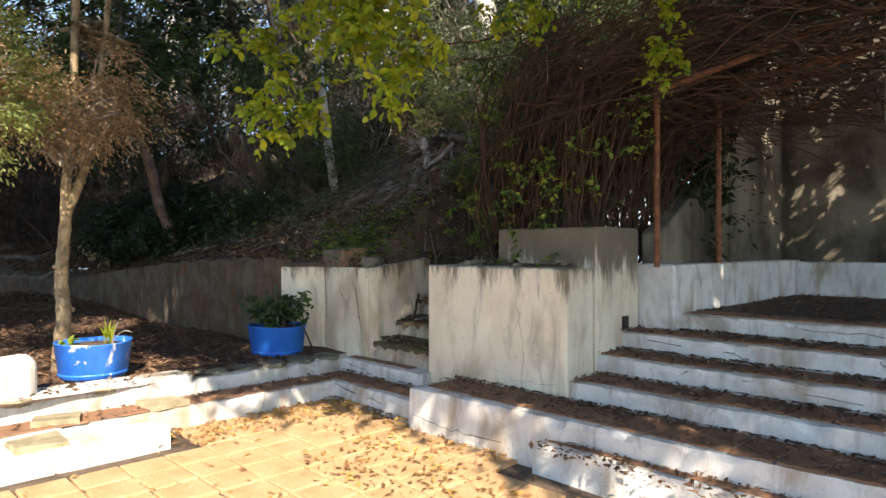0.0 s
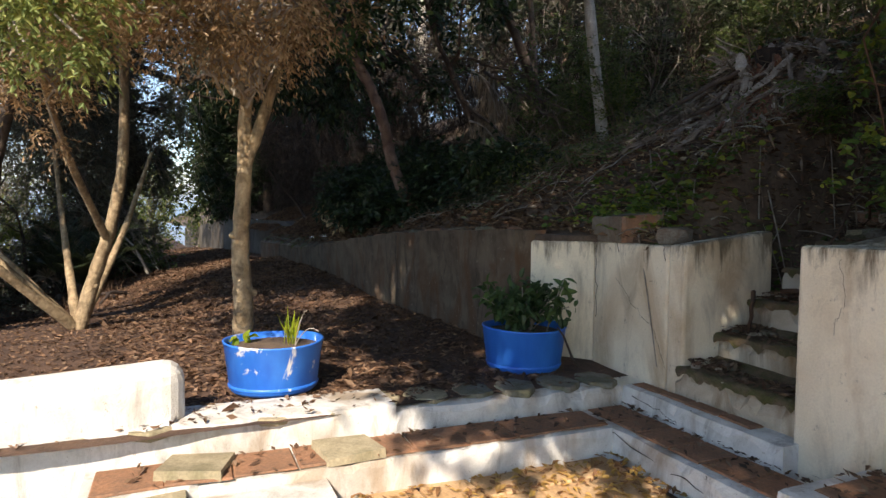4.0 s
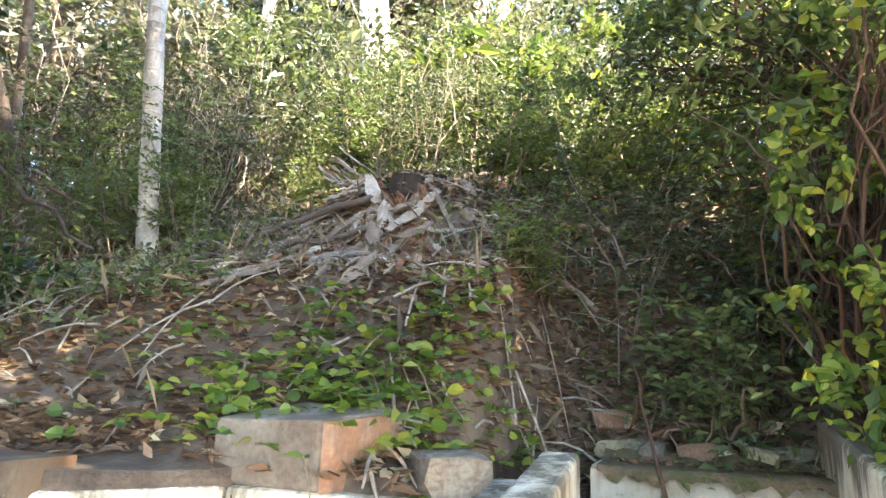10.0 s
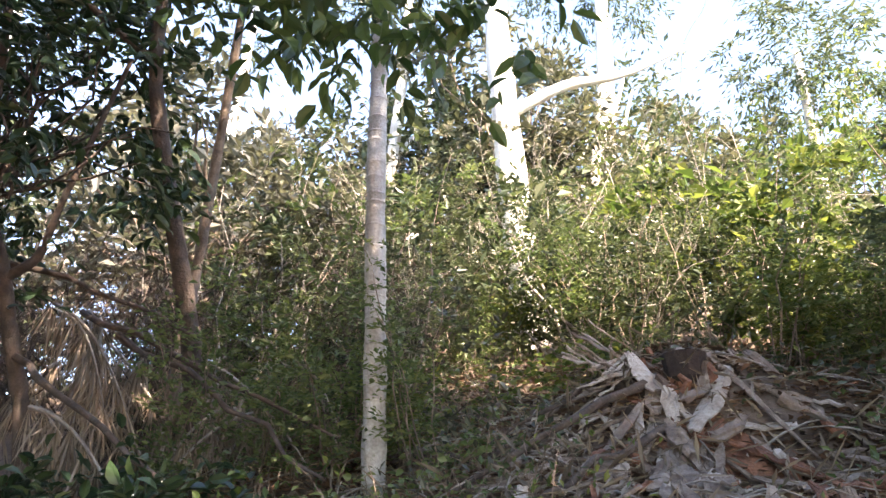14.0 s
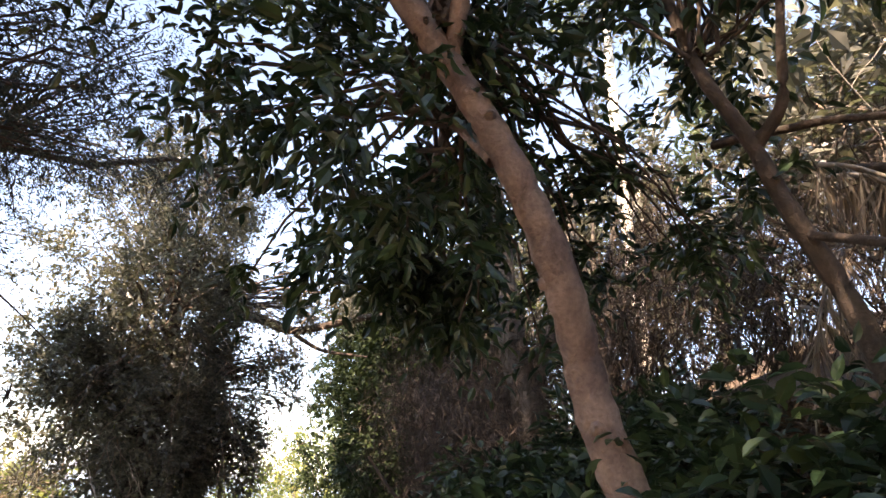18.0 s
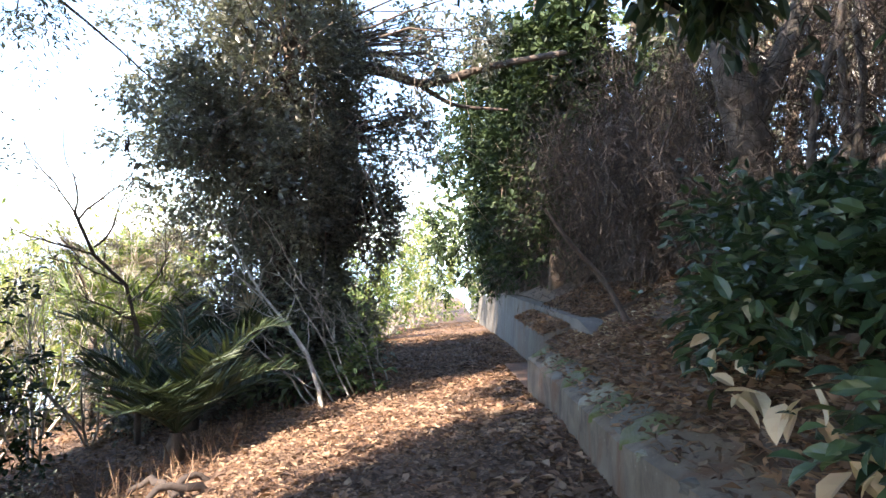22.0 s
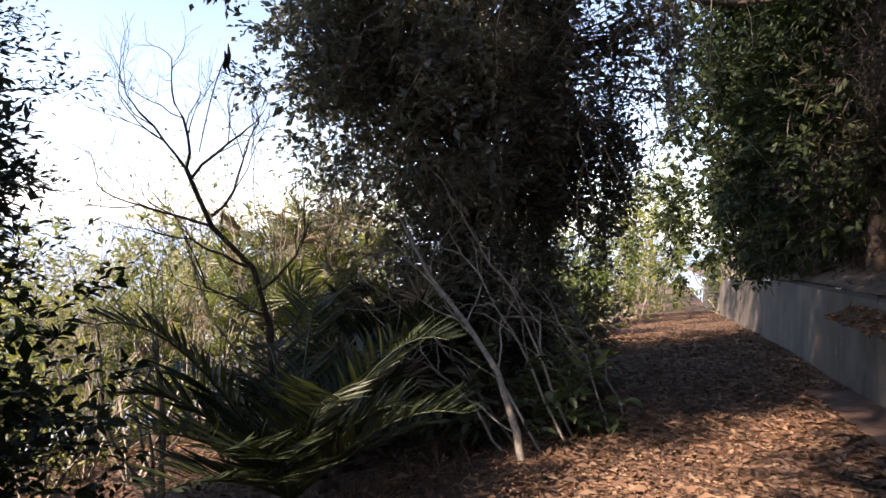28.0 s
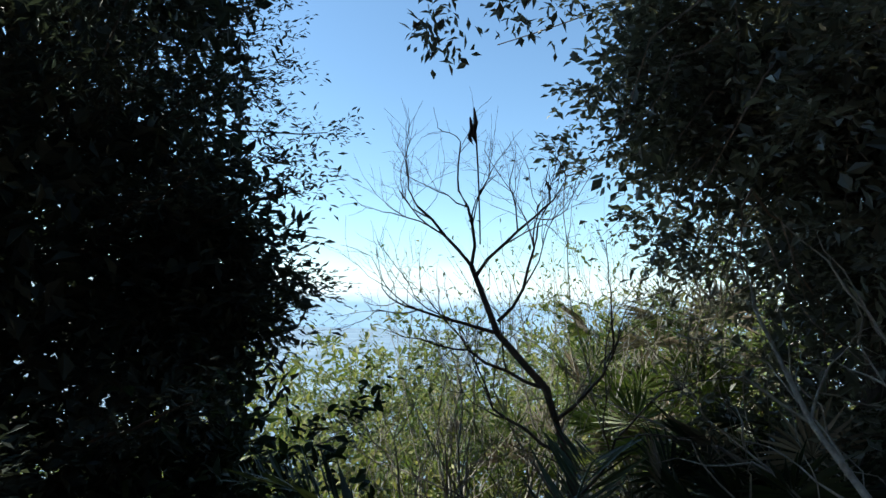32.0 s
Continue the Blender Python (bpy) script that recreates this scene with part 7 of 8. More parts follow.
def tub(x, y, z, mat, label):
    root = thing("tub", label, "planter", "blue tubs on the terrace")
    put("body", lathe(Geo(), x, y, [(0.02, z), (0.25, z), (0.27, z + 0.02), (0.305, z + 0.3), (0.312, z + 0.305), (0.31, z + 0.315), (0.298, z + 0.313), (0.285, z + 0.2)], 32, 0.015), mat, root, smooth=True)
    put("band", lathe(Geo(), x, y, [(0.272, z + 0.03), (0.279, z + 0.035), (0.279, z + 0.05), (0.274, z + 0.055)], 32, 0.015), mat, root, smooth=True)
    put("soil", lathe(Geo(), x, y, [(0.293, z + 0.265), (0.2, z + 0.285), (0.08, z + 0.28), (0.0, z + 0.285)], 24, 0.0), M_SOIL, root, smooth=True)
    return root


tub(-3.1, 5.6, 0.275, M_TUB, "blue plastic drum half with flaking white paint and a little grass")
tub(-1.8, 6.84, 0.27, M_BLUE, "blue plastic drum half full of green leaves")
root = thing("potted_plant", "bushy green plant with broad leaves in a blue tub", "plant")
g, w = Geo(), Geo()
for k in range(34):
    a, l = rng.uniform(0, 6.28), rng.uniform(0.1, 0.34)
    e = np.array([-1.8 + math.cos(a) * l, 6.84 + math.sin(a) * l, 0.6 + rng.uniform(0.08, 0.3) * (1.1 - l)])
    p = bend((-1.8 + math.cos(a) * 0.05, 6.84 + math.sin(a) * 0.05, 0.53), e, 0.04, 5)
    tube(w, p, 0.004, 4)
    leaves(g, p[2:].repeat(7, 0) + rng.normal(0, 0.04, (21, 3)), None, 0.07, 0.6, shape=1, droop=0.4)
for h in (0.42, 0.36):
    p = bend((-1.62, 6.8, 0.53), (-1.52 + 0.1 * h, 6.72, 0.53 + h), 0.03, 6)
    tube(w, p, 0.005, 4)
    leaves(g, p[3:].repeat(3, 0), None, 0.11, 0.5, shape=1, droop=0.5)
put("stem_cluster", w, M_TWIG, root, smooth=True)
put("foliage", g, L_POTPLANT, root)
root = thing("potted_grass", "thin grass tuft and seedling in a blue tub", "plant")
g = Geo()
q = np.array([-2.98, 5.62, 0.55]) + rng.normal(0, 0.03, (26, 3)) * (1, 1, 0)
leaves(g, q, np.array([0.0, 0, 1.0]), 0.2, 0.06, 0.22)
leaves(g, np.array([-3.28, 5.55, 0.57]) + rng.normal(0, 0.03, (10, 3)), None, 0.07, 0.7, shape=1)
put("foliage", g, L_MAPLE, root)
for e in ((-2.86, 5.62, 0.78), (-2.76, 5.6, 0.66)):
    put("stem", tube(Geo(), bend((-2.94, 5.6, 0.55), e, 0.06, 6), 0.004, 4), M_TWIG, root, smooth=True)
lump("stick", tube(Geo(), bend((-1.42, 6.98, 0.28), (-1.5, 6.62, 0.62), 0.0, 5, 0.01), np.linspace(0.012, 0.006, 5), 5), M_BARKDARK, "dark stick leaning against the white wall", "stick", smooth=True)


root = thing("leafy_plant", "green plant with long pointed leaves by the white parapet", "plant")
g, w = Geo(), Geo()
for e in ((-2.9, 2.85, 1.0), (-2.75, 2.6, 0.78), (-3.05, 2.6, 0.9), (-2.8, 2.95, 0.7)):
    tube(w, bend((-3.1, 2.55, -0.05), e, 0.05, 6), 0.006, 5)
    a = np.linspace(0, 6.28, 9, endpoint=False)
    leaves(g, np.repeat([e], 9, 0), np.stack([np.cos(a), np.sin(a), np.full(9, -0.15)], -1), 0.19, 0.2, 0.08, 0.15, 0.1, 1)
put("stem_cluster", w, M_BARKTAN, root, smooth=True)
put("foliage", g, L_GREEN, root)


def rock(centre, size, mat, parent=None, name="stone", label="", seed=0, flat=0.5):
    """An uneven stone made from a squashed, dented ball."""
    r = np.random.default_rng(seed)
    bm = bmesh.new()
    bmesh.ops.create_icosphere(bm, subdivisions=2, radius=1.0)
    a, c = r.normal(0, 1, 3), r.normal(0, 1, 3)
    for v in bm.verts:
        n = 1 + 0.16 * math.sin(3 * v.co.dot(Vector(a))) + 0.12 * math.sin(4 * v.co.dot(Vector(c)))
        for k in range(3):
            v.co[k] = math.copysign(min(abs(v.co[k]) * n, 0.72), v.co[k])
    me = bpy.data.meshes.new(name)
    bm.to_mesh(me)
    bm.free()
    me.materials.append(mat)
    ob = new(name, me)
    ob.matrix_basis = pose(*centre, 0, r.uniform(-8, 8), r.uniform(0, 360)) @ Matrix.Diagonal((size, size * r.uniform(0.6, 0.95), size * flat, 1))
    if parent is not None:
        ob.parent = parent
    return tagged(ob, label)


# concrete lump with a broken brick end, and a brown stone, on the planter wall
lumpy = thing("concrete_block", "broken concrete block with a red brick end on the wall", "block")
g = Geo()
block(g, [U(-0.66, 0.19), U(-0.28, 0.17), U(-0.18, 0.46), U(-0.54, 0.5)], 1.2, [1.385, 1.395, 1.43, 1.44])
soften(put("body", g, M_SLAB, lumpy), 0.012)
g = Geo()
block(g, [U(-0.275, 0.175), U(-0.25, 0.19), U(-0.155, 0.45), U(-0.18, 0.455)], 1.2, [1.39, 1.39, 1.42, 1.42])
put("brick_end", g, M_BRICK, lumpy)
for n, (u, v, z, sz, m, lb) in enumerate(((0.02, 0.4, 1.25, 0.19, M_SLAB, "brown broken stone on the planter wall"), (-0.1, 0.3, 1.25, 0.06, M_STONE, "pale stone on the planter wall"), (-0.85, 0.36, 1.23, 0.1, M_GREYWALL, "flat grey stone on the planter wall"),
                                         (1.55, 0.3, 1.27, 0.07, M_STONE, "small pale stone on the planter wall"), (2.1, 0.3, 1.26, 0.05, M_STONE, "small pale stone on the planter wall"))):
    tagged(rock(U(u, v, z), sz, m, None, "stone", lb, n), category="stone")
# flat stones along the terrace kerb
kerb = bpy.data.objects["kerb_west"]
for n in range(11):
    v = -0.12 - n * 0.31
    g = Geo()
    c = U(-0.17 + rng.normal(0, 0.02), v)
    k = 7
    ring = [c + KU * math.cos(a) * rng.uniform(0.15, 0.2) + KV * math.sin(a) * rng.uniform(0.13, 0.175) for a in np.linspace(0, 6.28, k, endpoint=False)]
    block(g, ring, 0.235, 0.278 + rng.normal(0, 0.003, k), 0.04)
    soften(put("stone", g, M_STONE if n > 3 else M_MOSS, kerb), 0.012)
for u, v, z, a in ((0.2, -1.95, 0.115, 10), (0.16, -2.7, 0.115, -12), (0.5, -2.9, 0.06, 5)):
    g = Geo()
    c = U(u, v)
    ring = [c + KU * 0.17 * math.cos(t + radians(a)) * 1.2 + KV * 0.22 * math.sin(t + radians(a)) for t in (0.7, 2.3, 3.9, 5.4)]
    block(g, ring, z, z + rng.uniform(0.03, 0.06, 4), 0.03)
    lump("stone_slab", g, M_STONE, "loose flat stone slab lying on the white step", "slab", "loose slabs on the step")
# broad flat mossy coping stones at the far end of the low wall, and the broken stones of its core
for n, s in enumerate(np.arange(6.3, 9.95, 0.34)):
    g = Geo()
    q = [(s + 0.17 + math.cos(a) * rng.uniform(0.12, 0.21), 0.02 + math.sin(a) * rng.uniform(0.1, 0.18)) for a in np.linspace(0.4, 6.68, 9, endpoint=False)]
    base = np.array([wall_top(s) + coping_rise(s) * (d + 0.13) / 0.29 for _, d in q])
    block(g, [W(*k) for k in q], base - 0.03, base + 0.016 + rng.normal(0, 0.007, 9), 0.03)
    soften(put("coping_stone", g, (M_MOSSGREEN, M_GREYWALL, M_MOSSGREEN, M_MOSS, M_GREYWALL)[n % 5], retaining), 0.012)
for n in range(26):
    s, q = rng.uniform(6.2, 7.7), rng.uniform(0.0, 0.55)
    rock(W(s, 0.15 + q, wall_top(s) + coping_rise(s) + 0.02 + 0.35 * q), rng.uniform(0.05, 0.13), (M_STONE, M_MOSS, M_SLAB, M_STONE)[n % 4], retaining, "stone", "", 300 + n, 0.5)
# rubble and mossy stones on the path wall
for n in range(13):
    s = 4.6 + n * 0.13
    sz = rng.uniform(0.1, 0.18)
    rock(W(s, 0.05 + rng.normal(0, 0.05), wall_top(s) - 0.005), sz, (M_MOSS, M_STONE, M_GREYWALL)[n % 3], retaining, "stone", "", 40 + n, 0.24)
for n in range(9):
    s = 0.3 + n * 0.5
    rock(W(s, 0.08, wall_top(s) + 0.005), rng.uniform(0.09, 0.14), (M_BRICK, M_MOSS, M_SLAB)[n % 3], retaining, "stone", "", 90 + n, 0.3)
# rubble and broken brick at the head of the narrow stairs
for n in range(16):
    u, v = 0.32 + (n % 8) * 0.125 + rng.normal(0, 0.02), 1.78 + 0.22 * (n // 8) + rng.normal(0, 0.03)
    tagged(rock(U(u, v, 1.27 + 0.13 * (n // 8)), rng.uniform(0.07, 0.13), (M_STONE, M_MOSS, M_SLAB, M_BRICK, M_WHITE3)[n % 5], None, "stone", "loose mossy stone at the head of the narrow stairs", 500 + n, 0.6), category="stone", group="stones at the head of the stairs")
for n in range(12):
    a = U(rng.uniform(0.3, 1.3), rng.uniform(1.6, 2.4))
    b = a + rng.normal(0, 0.3, 2)
    lump("fallen_branch", tube(Geo(), bend((*a, 1.34), (*b, 1.36 + rng.uniform(0.0, 0.35)), 0.05, 7, 0.02), np.linspace(0.012, 0.004, 7), 5), M_VINE if n % 2 else M_BARK, "thin dead branch at the head of the stairs", "branch", "dead branches on the stairs", smooth=True)
for n, (v, z) in enumerate(((0.42, 0.43), (0.72, 0.63), (1.04, 0.84), (1.36, 1.04))):
    for k in range(6):
        p = U(rng.uniform(0.38, 0.62), v - rng.uniform(0.0, 0.2), z + 0.025)
        tagged(rock(p, rng.uniform(0.022, 0.055), (M_SLAB, M_MOSS, M_WHITE3)[k % 3], None, "stone", "crumbled bit of render on the narrow stairs", 700 + n * 6 + k, 0.6), category="stone", group="crumbled bits on the stairs")
# red-brown fallen sticks on the narrow stairs
for a, e, r in ((U(0.42, 0.95, 0.9), U(0.98, 0.9, 0.94), 0.018), (U(0.38, 0.74, 0.9), U(0.56, 0.5, 0.67), 0.016), (U(0.62, 1.05, 1.1), U(0.45, 1.75, 1.7), 0.009), (U(0.9, 1.2, 1.12), U(0.5, 1.1, 1.1), 0.01)):
    lump("fallen_branch", tube(Geo(), bend(a, e, 0.0, 6, 0.008), np.linspace(r, r * 0.6, 6), 7), M_VINE, "red-brown dead branch lying on the narrow stairs", "branch", "dead branches on the stairs", smooth=True)
# dark root and stone below the path
root = thing("dead_root", "black dead root arching out of the slope", "root")
for a, e, sg in ((W(7.9, -2.9), W(8.3, -3.5), 0.18), (W(8.0, -2.75), W(7.6, -3.2), 0.15), (W(8.15, -3.1), W(8.35, -2.85), 0.1)):
    put("branch", tube(Geo(), bend((*a, path_z(*sd(*a)) - 0.02), (*e, path_z(*sd(*e)) - 0.02), sg, 8, 0.012), np.linspace(0.035, 0.02, 8), 7), M_DARK, root, smooth=True)
tagged(rock(W(6.75, -2.35, float(path_z(6.75, -2.35)) + 0.01), 0.17, M_DARK, None, "stone", "dark flat stone at the edge of the path", 7, 0.3), category="stone")
# overhead wires
for a, e in (((-20, 8.5, 9.2), (-14, 16, 9.5)), ((-20, 8.5, 7.0), (-14, 16, 6.6))):
    lump("wire", tube(Geo(), bend(a, e, -0.25, 12), 0.012, 4), M_DARK, "thin black overhead wire against the sky", "wire", "overhead wires", smooth=True)

# ---------- cracks and broken plaster ----------


def crack(parent, face, points, width=0.008):
    """A dark jagged crack on a face: face maps plan coordinates to the world, a little proud of it."""
    p = np.array(points, float)
    t, fine = np.linspace(0, 1, len(p)), np.linspace(0, 1, len(p) * 5)
    q = np.stack([np.interp(fine, t, p[:, k]) for k in range(2)], -1) + rng.normal(0, 0.008, (len(fine), 2))
    way = unit(np.gradient(q, axis=0))
    off = np.stack([-way[:, 1], way[:, 0]], -1) * (width * rng.uniform(0.3, 1.0, len(fine)))[:, None] * 0.5
    v = np.concatenate([[face(*a) for a in q + off], [face(*a) for a in q - off]])
    n = len(fine)
    put("crack", Geo().add(v, [[i, i + 1, i + 1 + n, i + n] for i in range(n - 1)]), M_CRACK, parent)


east, west = bpy.data.objects["wall_planter_east"], bpy.data.objects["wall_planter_west"]
fe = lambda u, z: U(u, 0.1 - 0.06 * (u - 1.2) / 1.58 - 0.004, z)
crack(east, fe, [(2.3, 1.24), (2.32, 1.1), (2.28, 0.98), (2.33, 0.75), (2.36, 0.55), (2.33, 0.3)], 0.004)
crack(east, fe, [(1.42, 1.2), (1.46, 1.0), (1.4, 0.85)], 0.003)
crack(east, fe, [(2.0, 0.4), (2.25, 0.34), (2.7, 0.36)], 0.0025)
fw = lambda u, z: U(u, 0.16 + 0.02 * (u + 0.58) / 0.93 - 0.004, z)
crack(west, fw, [(-0.55, 1.18), (-0.54, 0.9), (-0.52, 0.62)], 0.01)
crack(west, fw, [(-0.3, 0.95), (-0.1, 0.75), (0.1, 0.62), (0.2, 0.4)], 0.004)
crack(west, fw, [(0.16, 1.2), (0.18, 1.1)], 0.008)
for n, pts, f in (("kerb_north", [(0.1, 0.2), (0.4, 0.16), (0.55, 0.12), (0.95, 0.16), (1.2, 0.12)], -0.004), ("kerb_north", [(0.62, 0.25), (0.6, 0.12)], -0.004), ("step_north", [(0.3, 0.08), (0.8, 0.02), (1.2, 0.0), (1.5, -0.02)], -0.364), ("step_north", [(1.1, 0.1), (1.13, 0.0)], -0.364),
                  ("step_2", [(1.65, 0.05), (2.1, 0.0), (2.6, 0.02)], -0.512), ("step_3", [(3.0, 0.35), (3.6, 0.3), (4.3, 0.34), (5.2, 0.3)], 0.096), ("step_4", [(3.2, 0.5), (3.5, 0.44), (3.4, 0.41)], 0.476), ("step_4", [(3.8, 0.5), (4.6, 0.46), (5.0, 0.42)], 0.476),
                  ("step_5", [(3.0, 0.66), (3.7, 0.62), (3.8, 0.58)], 0.856), ("step_5", [(4.6, 0.68), (4.7, 0.58)], 0.856), ("step_6", [(4.0, 0.8), (4.8, 0.77), (5.6, 0.8)], 1.236)):
    crack(bpy.data.objects[n], lambda u, z, f=f: U(u, f, z), pts, 0.008)
fr = lambda s, z: W(s, -0.142 - 0.02 * z, z)
for s0, z0, z1, wd in ((2.25, 1.18, 0.45, 0.035), (1.1, 1.2, 0.8, 0.012), (3.3, 1.05, 0.5, 0.014), (0.5, 0.95, 0.4, 0.01)):
    crack(retaining, fr, [(s0, z0), (s0 + 0.04, z0 * 0.7 + z1 * 0.3), (s0 - 0.03, z0 * 0.4 + z1 * 0.6), (s0 + 0.02, z1)], wd)
# hole in the plaster of a step
g = Geo()
ring = [(3.42, 0.44), (3.5, 0.52), (3.62, 0.53), (3.8, 0.5), (3.92, 0.46), (3.9, 0.42), (3.65, 0.42)]
g.add([U(u, 0.474, z) for u, z in ring], [[0, 1, 2, 3, 4, 5, 6]])
put("plaster_hole", g, M_SLAB, bpy.data.objects["step_4"], "broken plaster with bare stone")
# dark pipe end in the side of the planter
put("pipe_end", uv_box(Geo(), 2.775, 2.8, 0.86, 0.94, 0.72, 0.83), M_DARK, east)

# ---------- fallen leaves ----------


def scatter(name, label, at, size, mat, lift=0.012, aspect=0.5):
    at = np.asarray(at, float)
    n = len(at)
    w = rng.normal(0, 1, (n, 3)) * (1, 1, 0.22)
    g = Geo()
    ax = unit(w)
    up = unit(rng.normal(0, 0.3, (n, 3)) + [0, 0, 1])
    side = unit(np.cross(ax, up))
    ln = (size * rng.uniform(0.5, 1.4, n))[:, None]
    wd = ln * aspect * rng.uniform(0.5, 1.2, (n, 1))
    p = at + [0, 0, lift]
    curl = np.array([0, 0, 1]) * ln * rng.uniform(-0.05, 0.2, (n, 1))
    v = np.stack([p - ax * ln / 2, p + side * wd / 2 + curl, p + ax * ln / 2, p - side * wd / 2 + curl], 1)
    base = np.arange(n)[:, None] * 4
    g.add(v, np.concatenate([base + [0, 1, 2], base + [0, 2, 3]]))
    return lump(name, g, mat, label, "leaves", kind="stuff")


def on_path(n, s0, s1, d0, d1):
    s, d = rng.uniform(s0, s1, n), rng.uniform(d0, d1, n)
    return W(s, d, path_z(s, d))


def on_hill(n, s0, s1, d0, d1):
    s, d = rng.uniform(s0, s1, n), rng.uniform(d0, d1, n)
    return W(s, d, hill_z(s, d))


scatter("leaf_litter", "carpet of small brown leaves on the path", np.concatenate([on_path(42000, 4.5, 13, -2.7, -0.1), on_path(30000, 13, 20, -2.7, 0.3), on_path(8000, 20, 28, -2.7, 0.3), on_path(14000, -0.6, 4.5, -3.0, -0.1), on_path(16000, 5, 14, -5.4, -2.7), on_path(9000, -0.7, 5.0, -6.4, -3.0)]), 0.045, L_LITTER)
scatter("leaf_litter", "larger dry leaves lying on the path", np.concatenate([on_path(2600, 4.5, 13, -2.6, -0.1), on_path(1200, -0.6, 4.5, -3.0, -0.1), on_path(900, 6, 13, -0.6, -0.1), on_path(2600, 13, 19, -2.6, 0.2), on_path(1600, 7.5, 13.5, -5.0, -2.7), on_path(7000, 8, 16, -9, -5)]), 0.085, L_LITTER, 0.02)
scatter("leaf_litter", "dead leaves on the wooded bank", np.concatenate([on_hill(15000, -3.6, 4.6, 0.4, 5.0), on_hill(2200, 0.02, 4.6, 0.1, 0.6), on_hill(20000, 4.6, 11, 0.2, 2.6), on_hill(4200, 4.6, 9.2, 0.03, 0.4), on_hill(6000, 8.6, 13, 0.04, 1.2), on_hill(11000, -2.4, 3.4, 0.35, 3.2), on_hill(4200, -2.7, -0.6, 0.9, 2.8)]), 0.07, L_LITTER, 0.02)
scatter("leaf_litter", "pale dry leaves on the wooded bank", np.concatenate([on_hill(4200, -3.0, 4.0, 0.4, 4.5), on_hill(1500, 4.6, 10, 0.2, 1.8)]), 0.06, L_PALEDEAD, 0.025)


s, d = rng.uniform(4.6, 9.9, 900), rng.uniform(-0.1, 0.2, 900)
scatter("leaf_litter", "brown leaves caught on the coping of the low wall", W(s, d, wall_top(s) + coping_rise(s) * (d + 0.13) / 0.29 + 0.012), 0.06, L_LITTER, 0.015)


def on_grid(n, u0, u1, v0, v1, z=None, gather=0.0):
    u, v = rng.uniform(u0, u1, n), rng.uniform(v0, v1, n)
    if gather:
        v = v1 - (v1 - v0) * rng.random(n) ** gather
    return U(u, v, patio_z(u, v) if z is None else np.full(n, z))


steps = ((2.95, -0.3, 0.09), (1.6, 0.05, 0.255), (2.8, 0.48, 0.40), (2.75, 0.86, 0.55), (2.65, 1.22, 0.70))
parts = [on_grid(1300, u, 7.5, v - 0.42, v, z, 2.6) for u, v, z in steps] + [on_grid(260, u, 7.5, v - 0.42, v, z) for u, v, z in steps] + [on_grid(2200, 3.2, 8, 1.3, 4.3, 0.85)]
parts += [on_grid(160, 0.0, 1.5, -0.34, 0.0, 0.11, 2.2), on_grid(150, 0.03, 0.34, -3.0, -0.3, 0.115), on_grid(160, -0.34, 0.0, -3.2, 0.1, 0.275)]
scatter("leaf_litter", "brown leaves gathered on the stair treads", np.concatenate(parts), 0.05, L_LITTER, 0.022)
parts = [on_grid(420, 0.4, 5.0, -4.0, -0.4), on_grid(800, 0.35, 2.6, -1.1, -0.36, None, 2.4), on_grid(420, 0.38, 0.9, -2.2, -0.4), on_grid(500, 1.6, 4.5, -1.6, -0.9)]
scatter("leaf_litter", "yellow and brown leaves lying on the sunny patio", np.concatenate(parts), 0.05, L_LITTERY, 0.02)
parts = [on_grid(420, 0.36, 1.18, v - 0.28, v, z, 1.6) for v, z in ((0.45, 0.43), (0.75, 0.63), (1.07, 0.84), (1.39, 1.04), (1.8, 1.22))]
parts += [on_grid(110, 0.36, 0.6, v - 0.26, v + 0.02, z + 0.03, 1.2) for v, z in ((0.45, 0.43), (0.75, 0.63), (1.07, 0.84), (1.39, 1.04))]
scatter("leaf_litter", "damp dead leaves on the narrow stairs", np.concatenate(parts), 0.048, L_LITTER, 0.018)

# ---------- paving and tread tiles ----------


def tile_mesh(name, w, d, h, mat, seed):
    r = np.random.default_rng(seed)
    c = np.array([(-w / 2, -d / 2), (w / 2, -d / 2), (w / 2, d / 2), (-w / 2, d / 2)]) + r.normal(0, 0.004, (4, 2))
    e = 0.006
    v = np.concatenate([np.c_[c, np.full(4, -h)], np.c_[c, np.full(4, -e)], np.c_[c * (1 - 2 * e / min(w, d)), r.normal(0, 0.0015, 4)]])
    f = [[k + a, (k + 1) % 4 + a, (k + 1) % 4 + a + 4, k + a + 4] for a in (0, 4) for k in range(4)]
    return Geo().add(v, np.array(f + [[8, 9, 10, 11]])).mesh(name, mat, False)


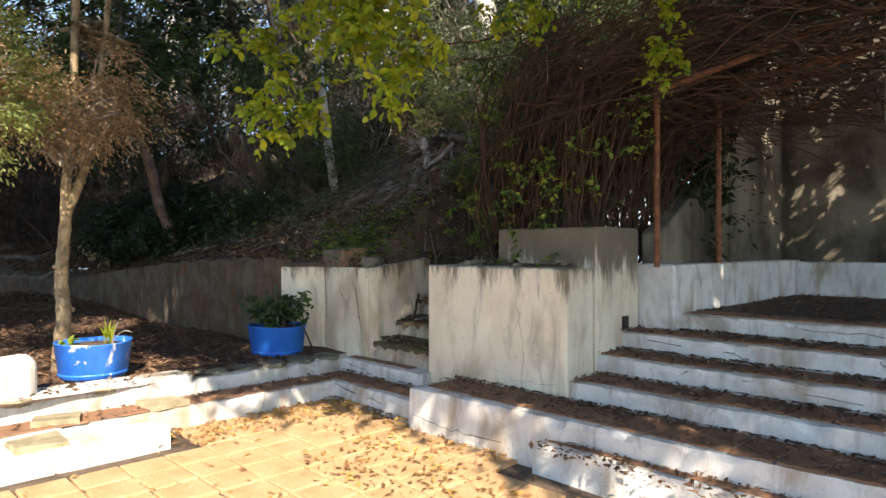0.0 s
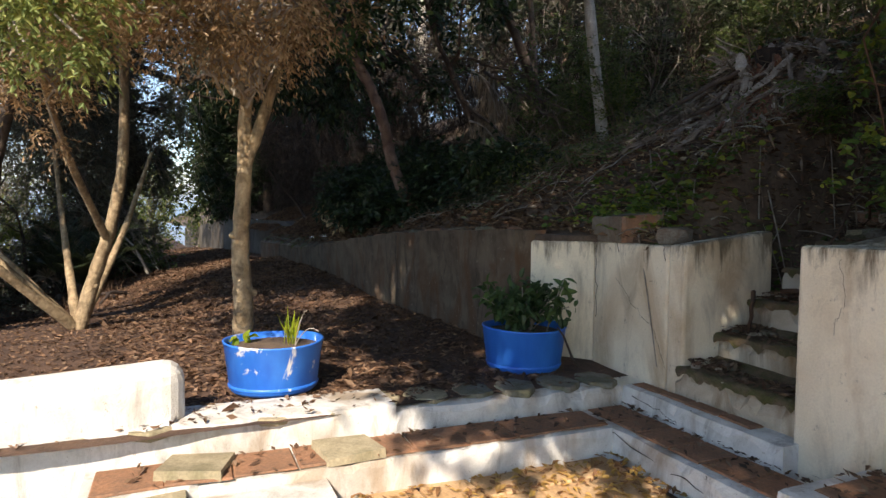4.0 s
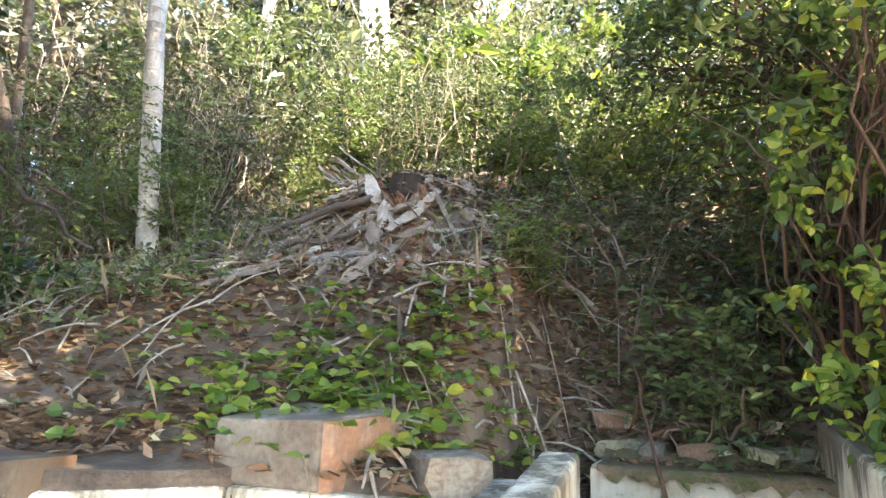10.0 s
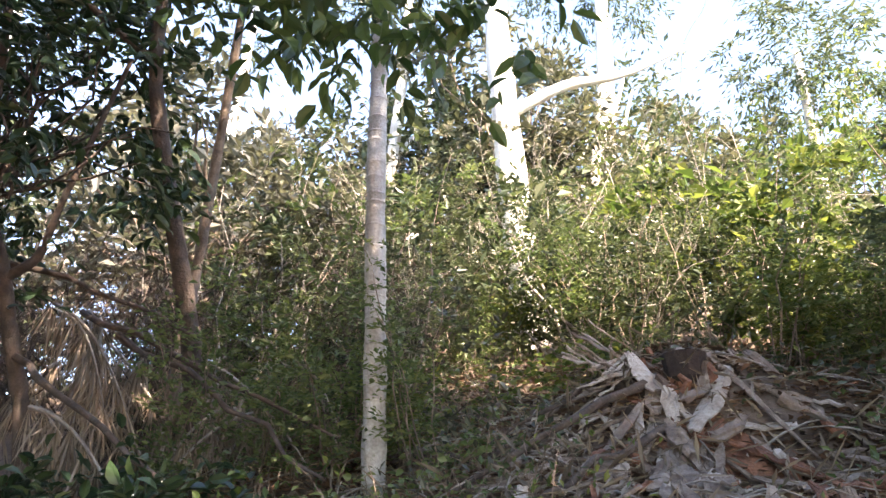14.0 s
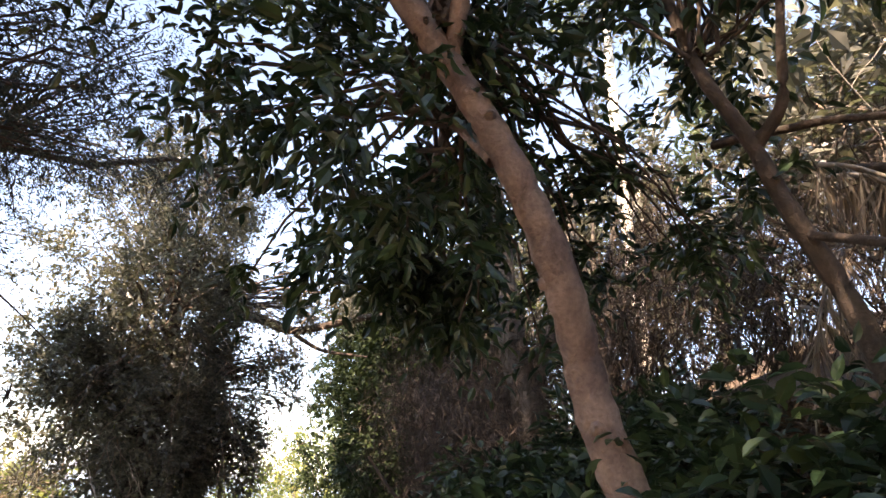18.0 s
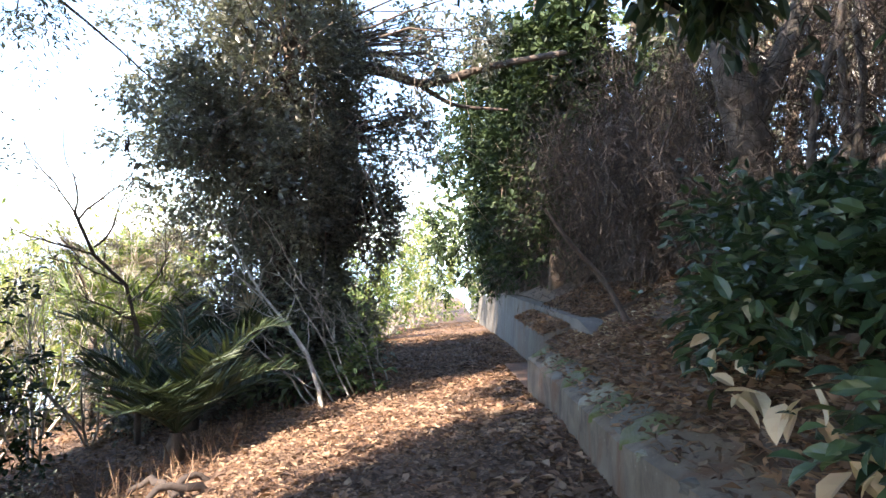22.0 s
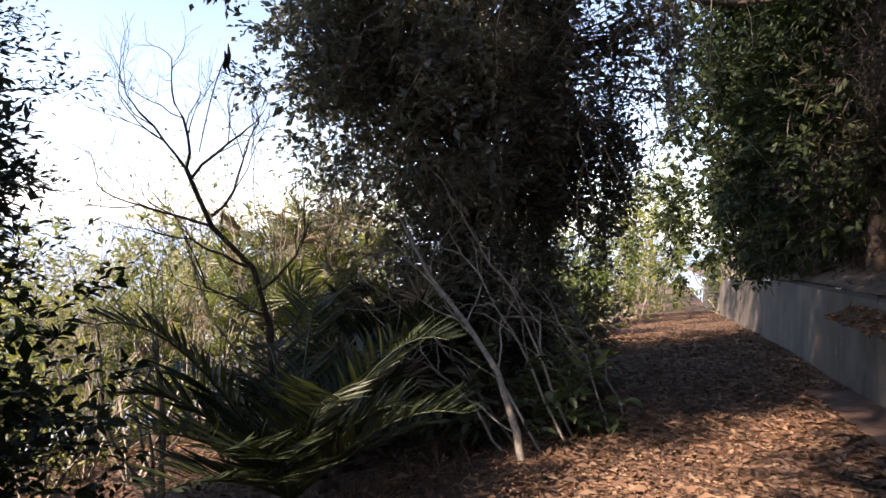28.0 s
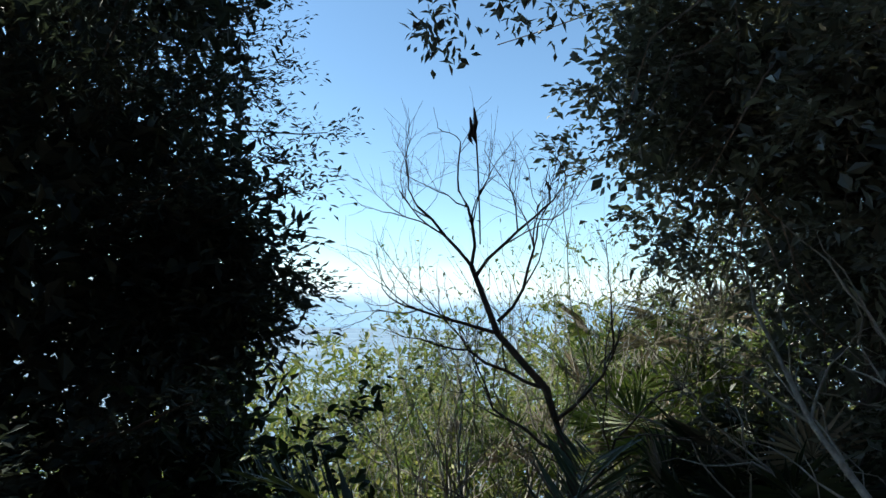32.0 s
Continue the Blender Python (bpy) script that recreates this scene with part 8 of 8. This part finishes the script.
pavers = [tile_mesh("tile", 0.281, 0.281, 0.03, M_PAVER, k) for k in range(6)]
for i in range(17):
    for j in range(17):
        u, v = 0.3 + i * 0.3 + 0.15, -0.42 - j * 0.3 - 0.15
        if v > -0.36 or (u < 0.8 and v < -2.0) or len(patio.children) > 285 or (u > 2.75 and v > -0.6) or (u > 1.55 and v > -0.5):
            continue
        ob = new("tile", pavers[(i * 3 + j * 5) % 6])
        x, y, z = U(u, v, float(patio_z(u, v)) + 0.004 + rng.normal(0, 0.002))
        ob.matrix_basis = pose(x, y, z, rng.normal(0, 0.3), rng.normal(0, 0.3), -45 + 90 * ((i + j) % 4) + rng.normal(0, 0.5))
        ob.parent = patio
for name, u0, u1, v0, deep, z in (("step_1", 2.95, 7.0, -0.48, 0.2, 0.09), ("step_2", 1.66, 7.0, -0.38, 0.44, 0.255), ("step_3", 2.8, 7.0, 0.12, 0.34, 0.40), ("step_4", 2.72, 7.0, 0.5, 0.34, 0.55), ("step_5", 2.65, 7.0, 0.89, 0.33, 0.70), ("step_6", 3.16, 7.0, 1.27, 0.3, 0.85),
                                  ("step_north", 0.02, 1.56, -0.33, 0.31, 0.11), ("kerb_north", 0.02, 1.22, 0.03, 0.13, 0.25)):
    parent = bpy.data.objects[name]
    meshes = [tile_mesh("tile", 0.235, deep - 0.03, 0.01, M_TERRACOTTA, 20 + k) for k in range(4)]
    for k in range(int((u1 - u0) / 0.245)):
        ob = new("tile", meshes[k % 4])
        x, y, zz = U(u0 + 0.1225 + k * 0.245, v0 + deep / 2 + 0.008, z + 0.012)
        ob.matrix_basis = pose(x, y, zz, rng.normal(0, 0.4), rng.normal(0, 0.4), -45 + rng.normal(0, 0.4))
        ob.parent = parent
meshes = [tile_mesh("tile", 0.3, 0.3, 0.01, M_TERRACOTTA, 60 + k) for k in range(4)]
for k in range(9):
    ob = new("tile", meshes[k % 4])
    x, y, zz = U(0.18, -0.52 - k * 0.31, 0.127)
    ob.matrix_basis = pose(x, y, zz, rng.normal(0, 0.5), rng.normal(0, 0.5), -45 + rng.normal(0, 1))
    ob.parent = bpy.data.objects["step_west"]
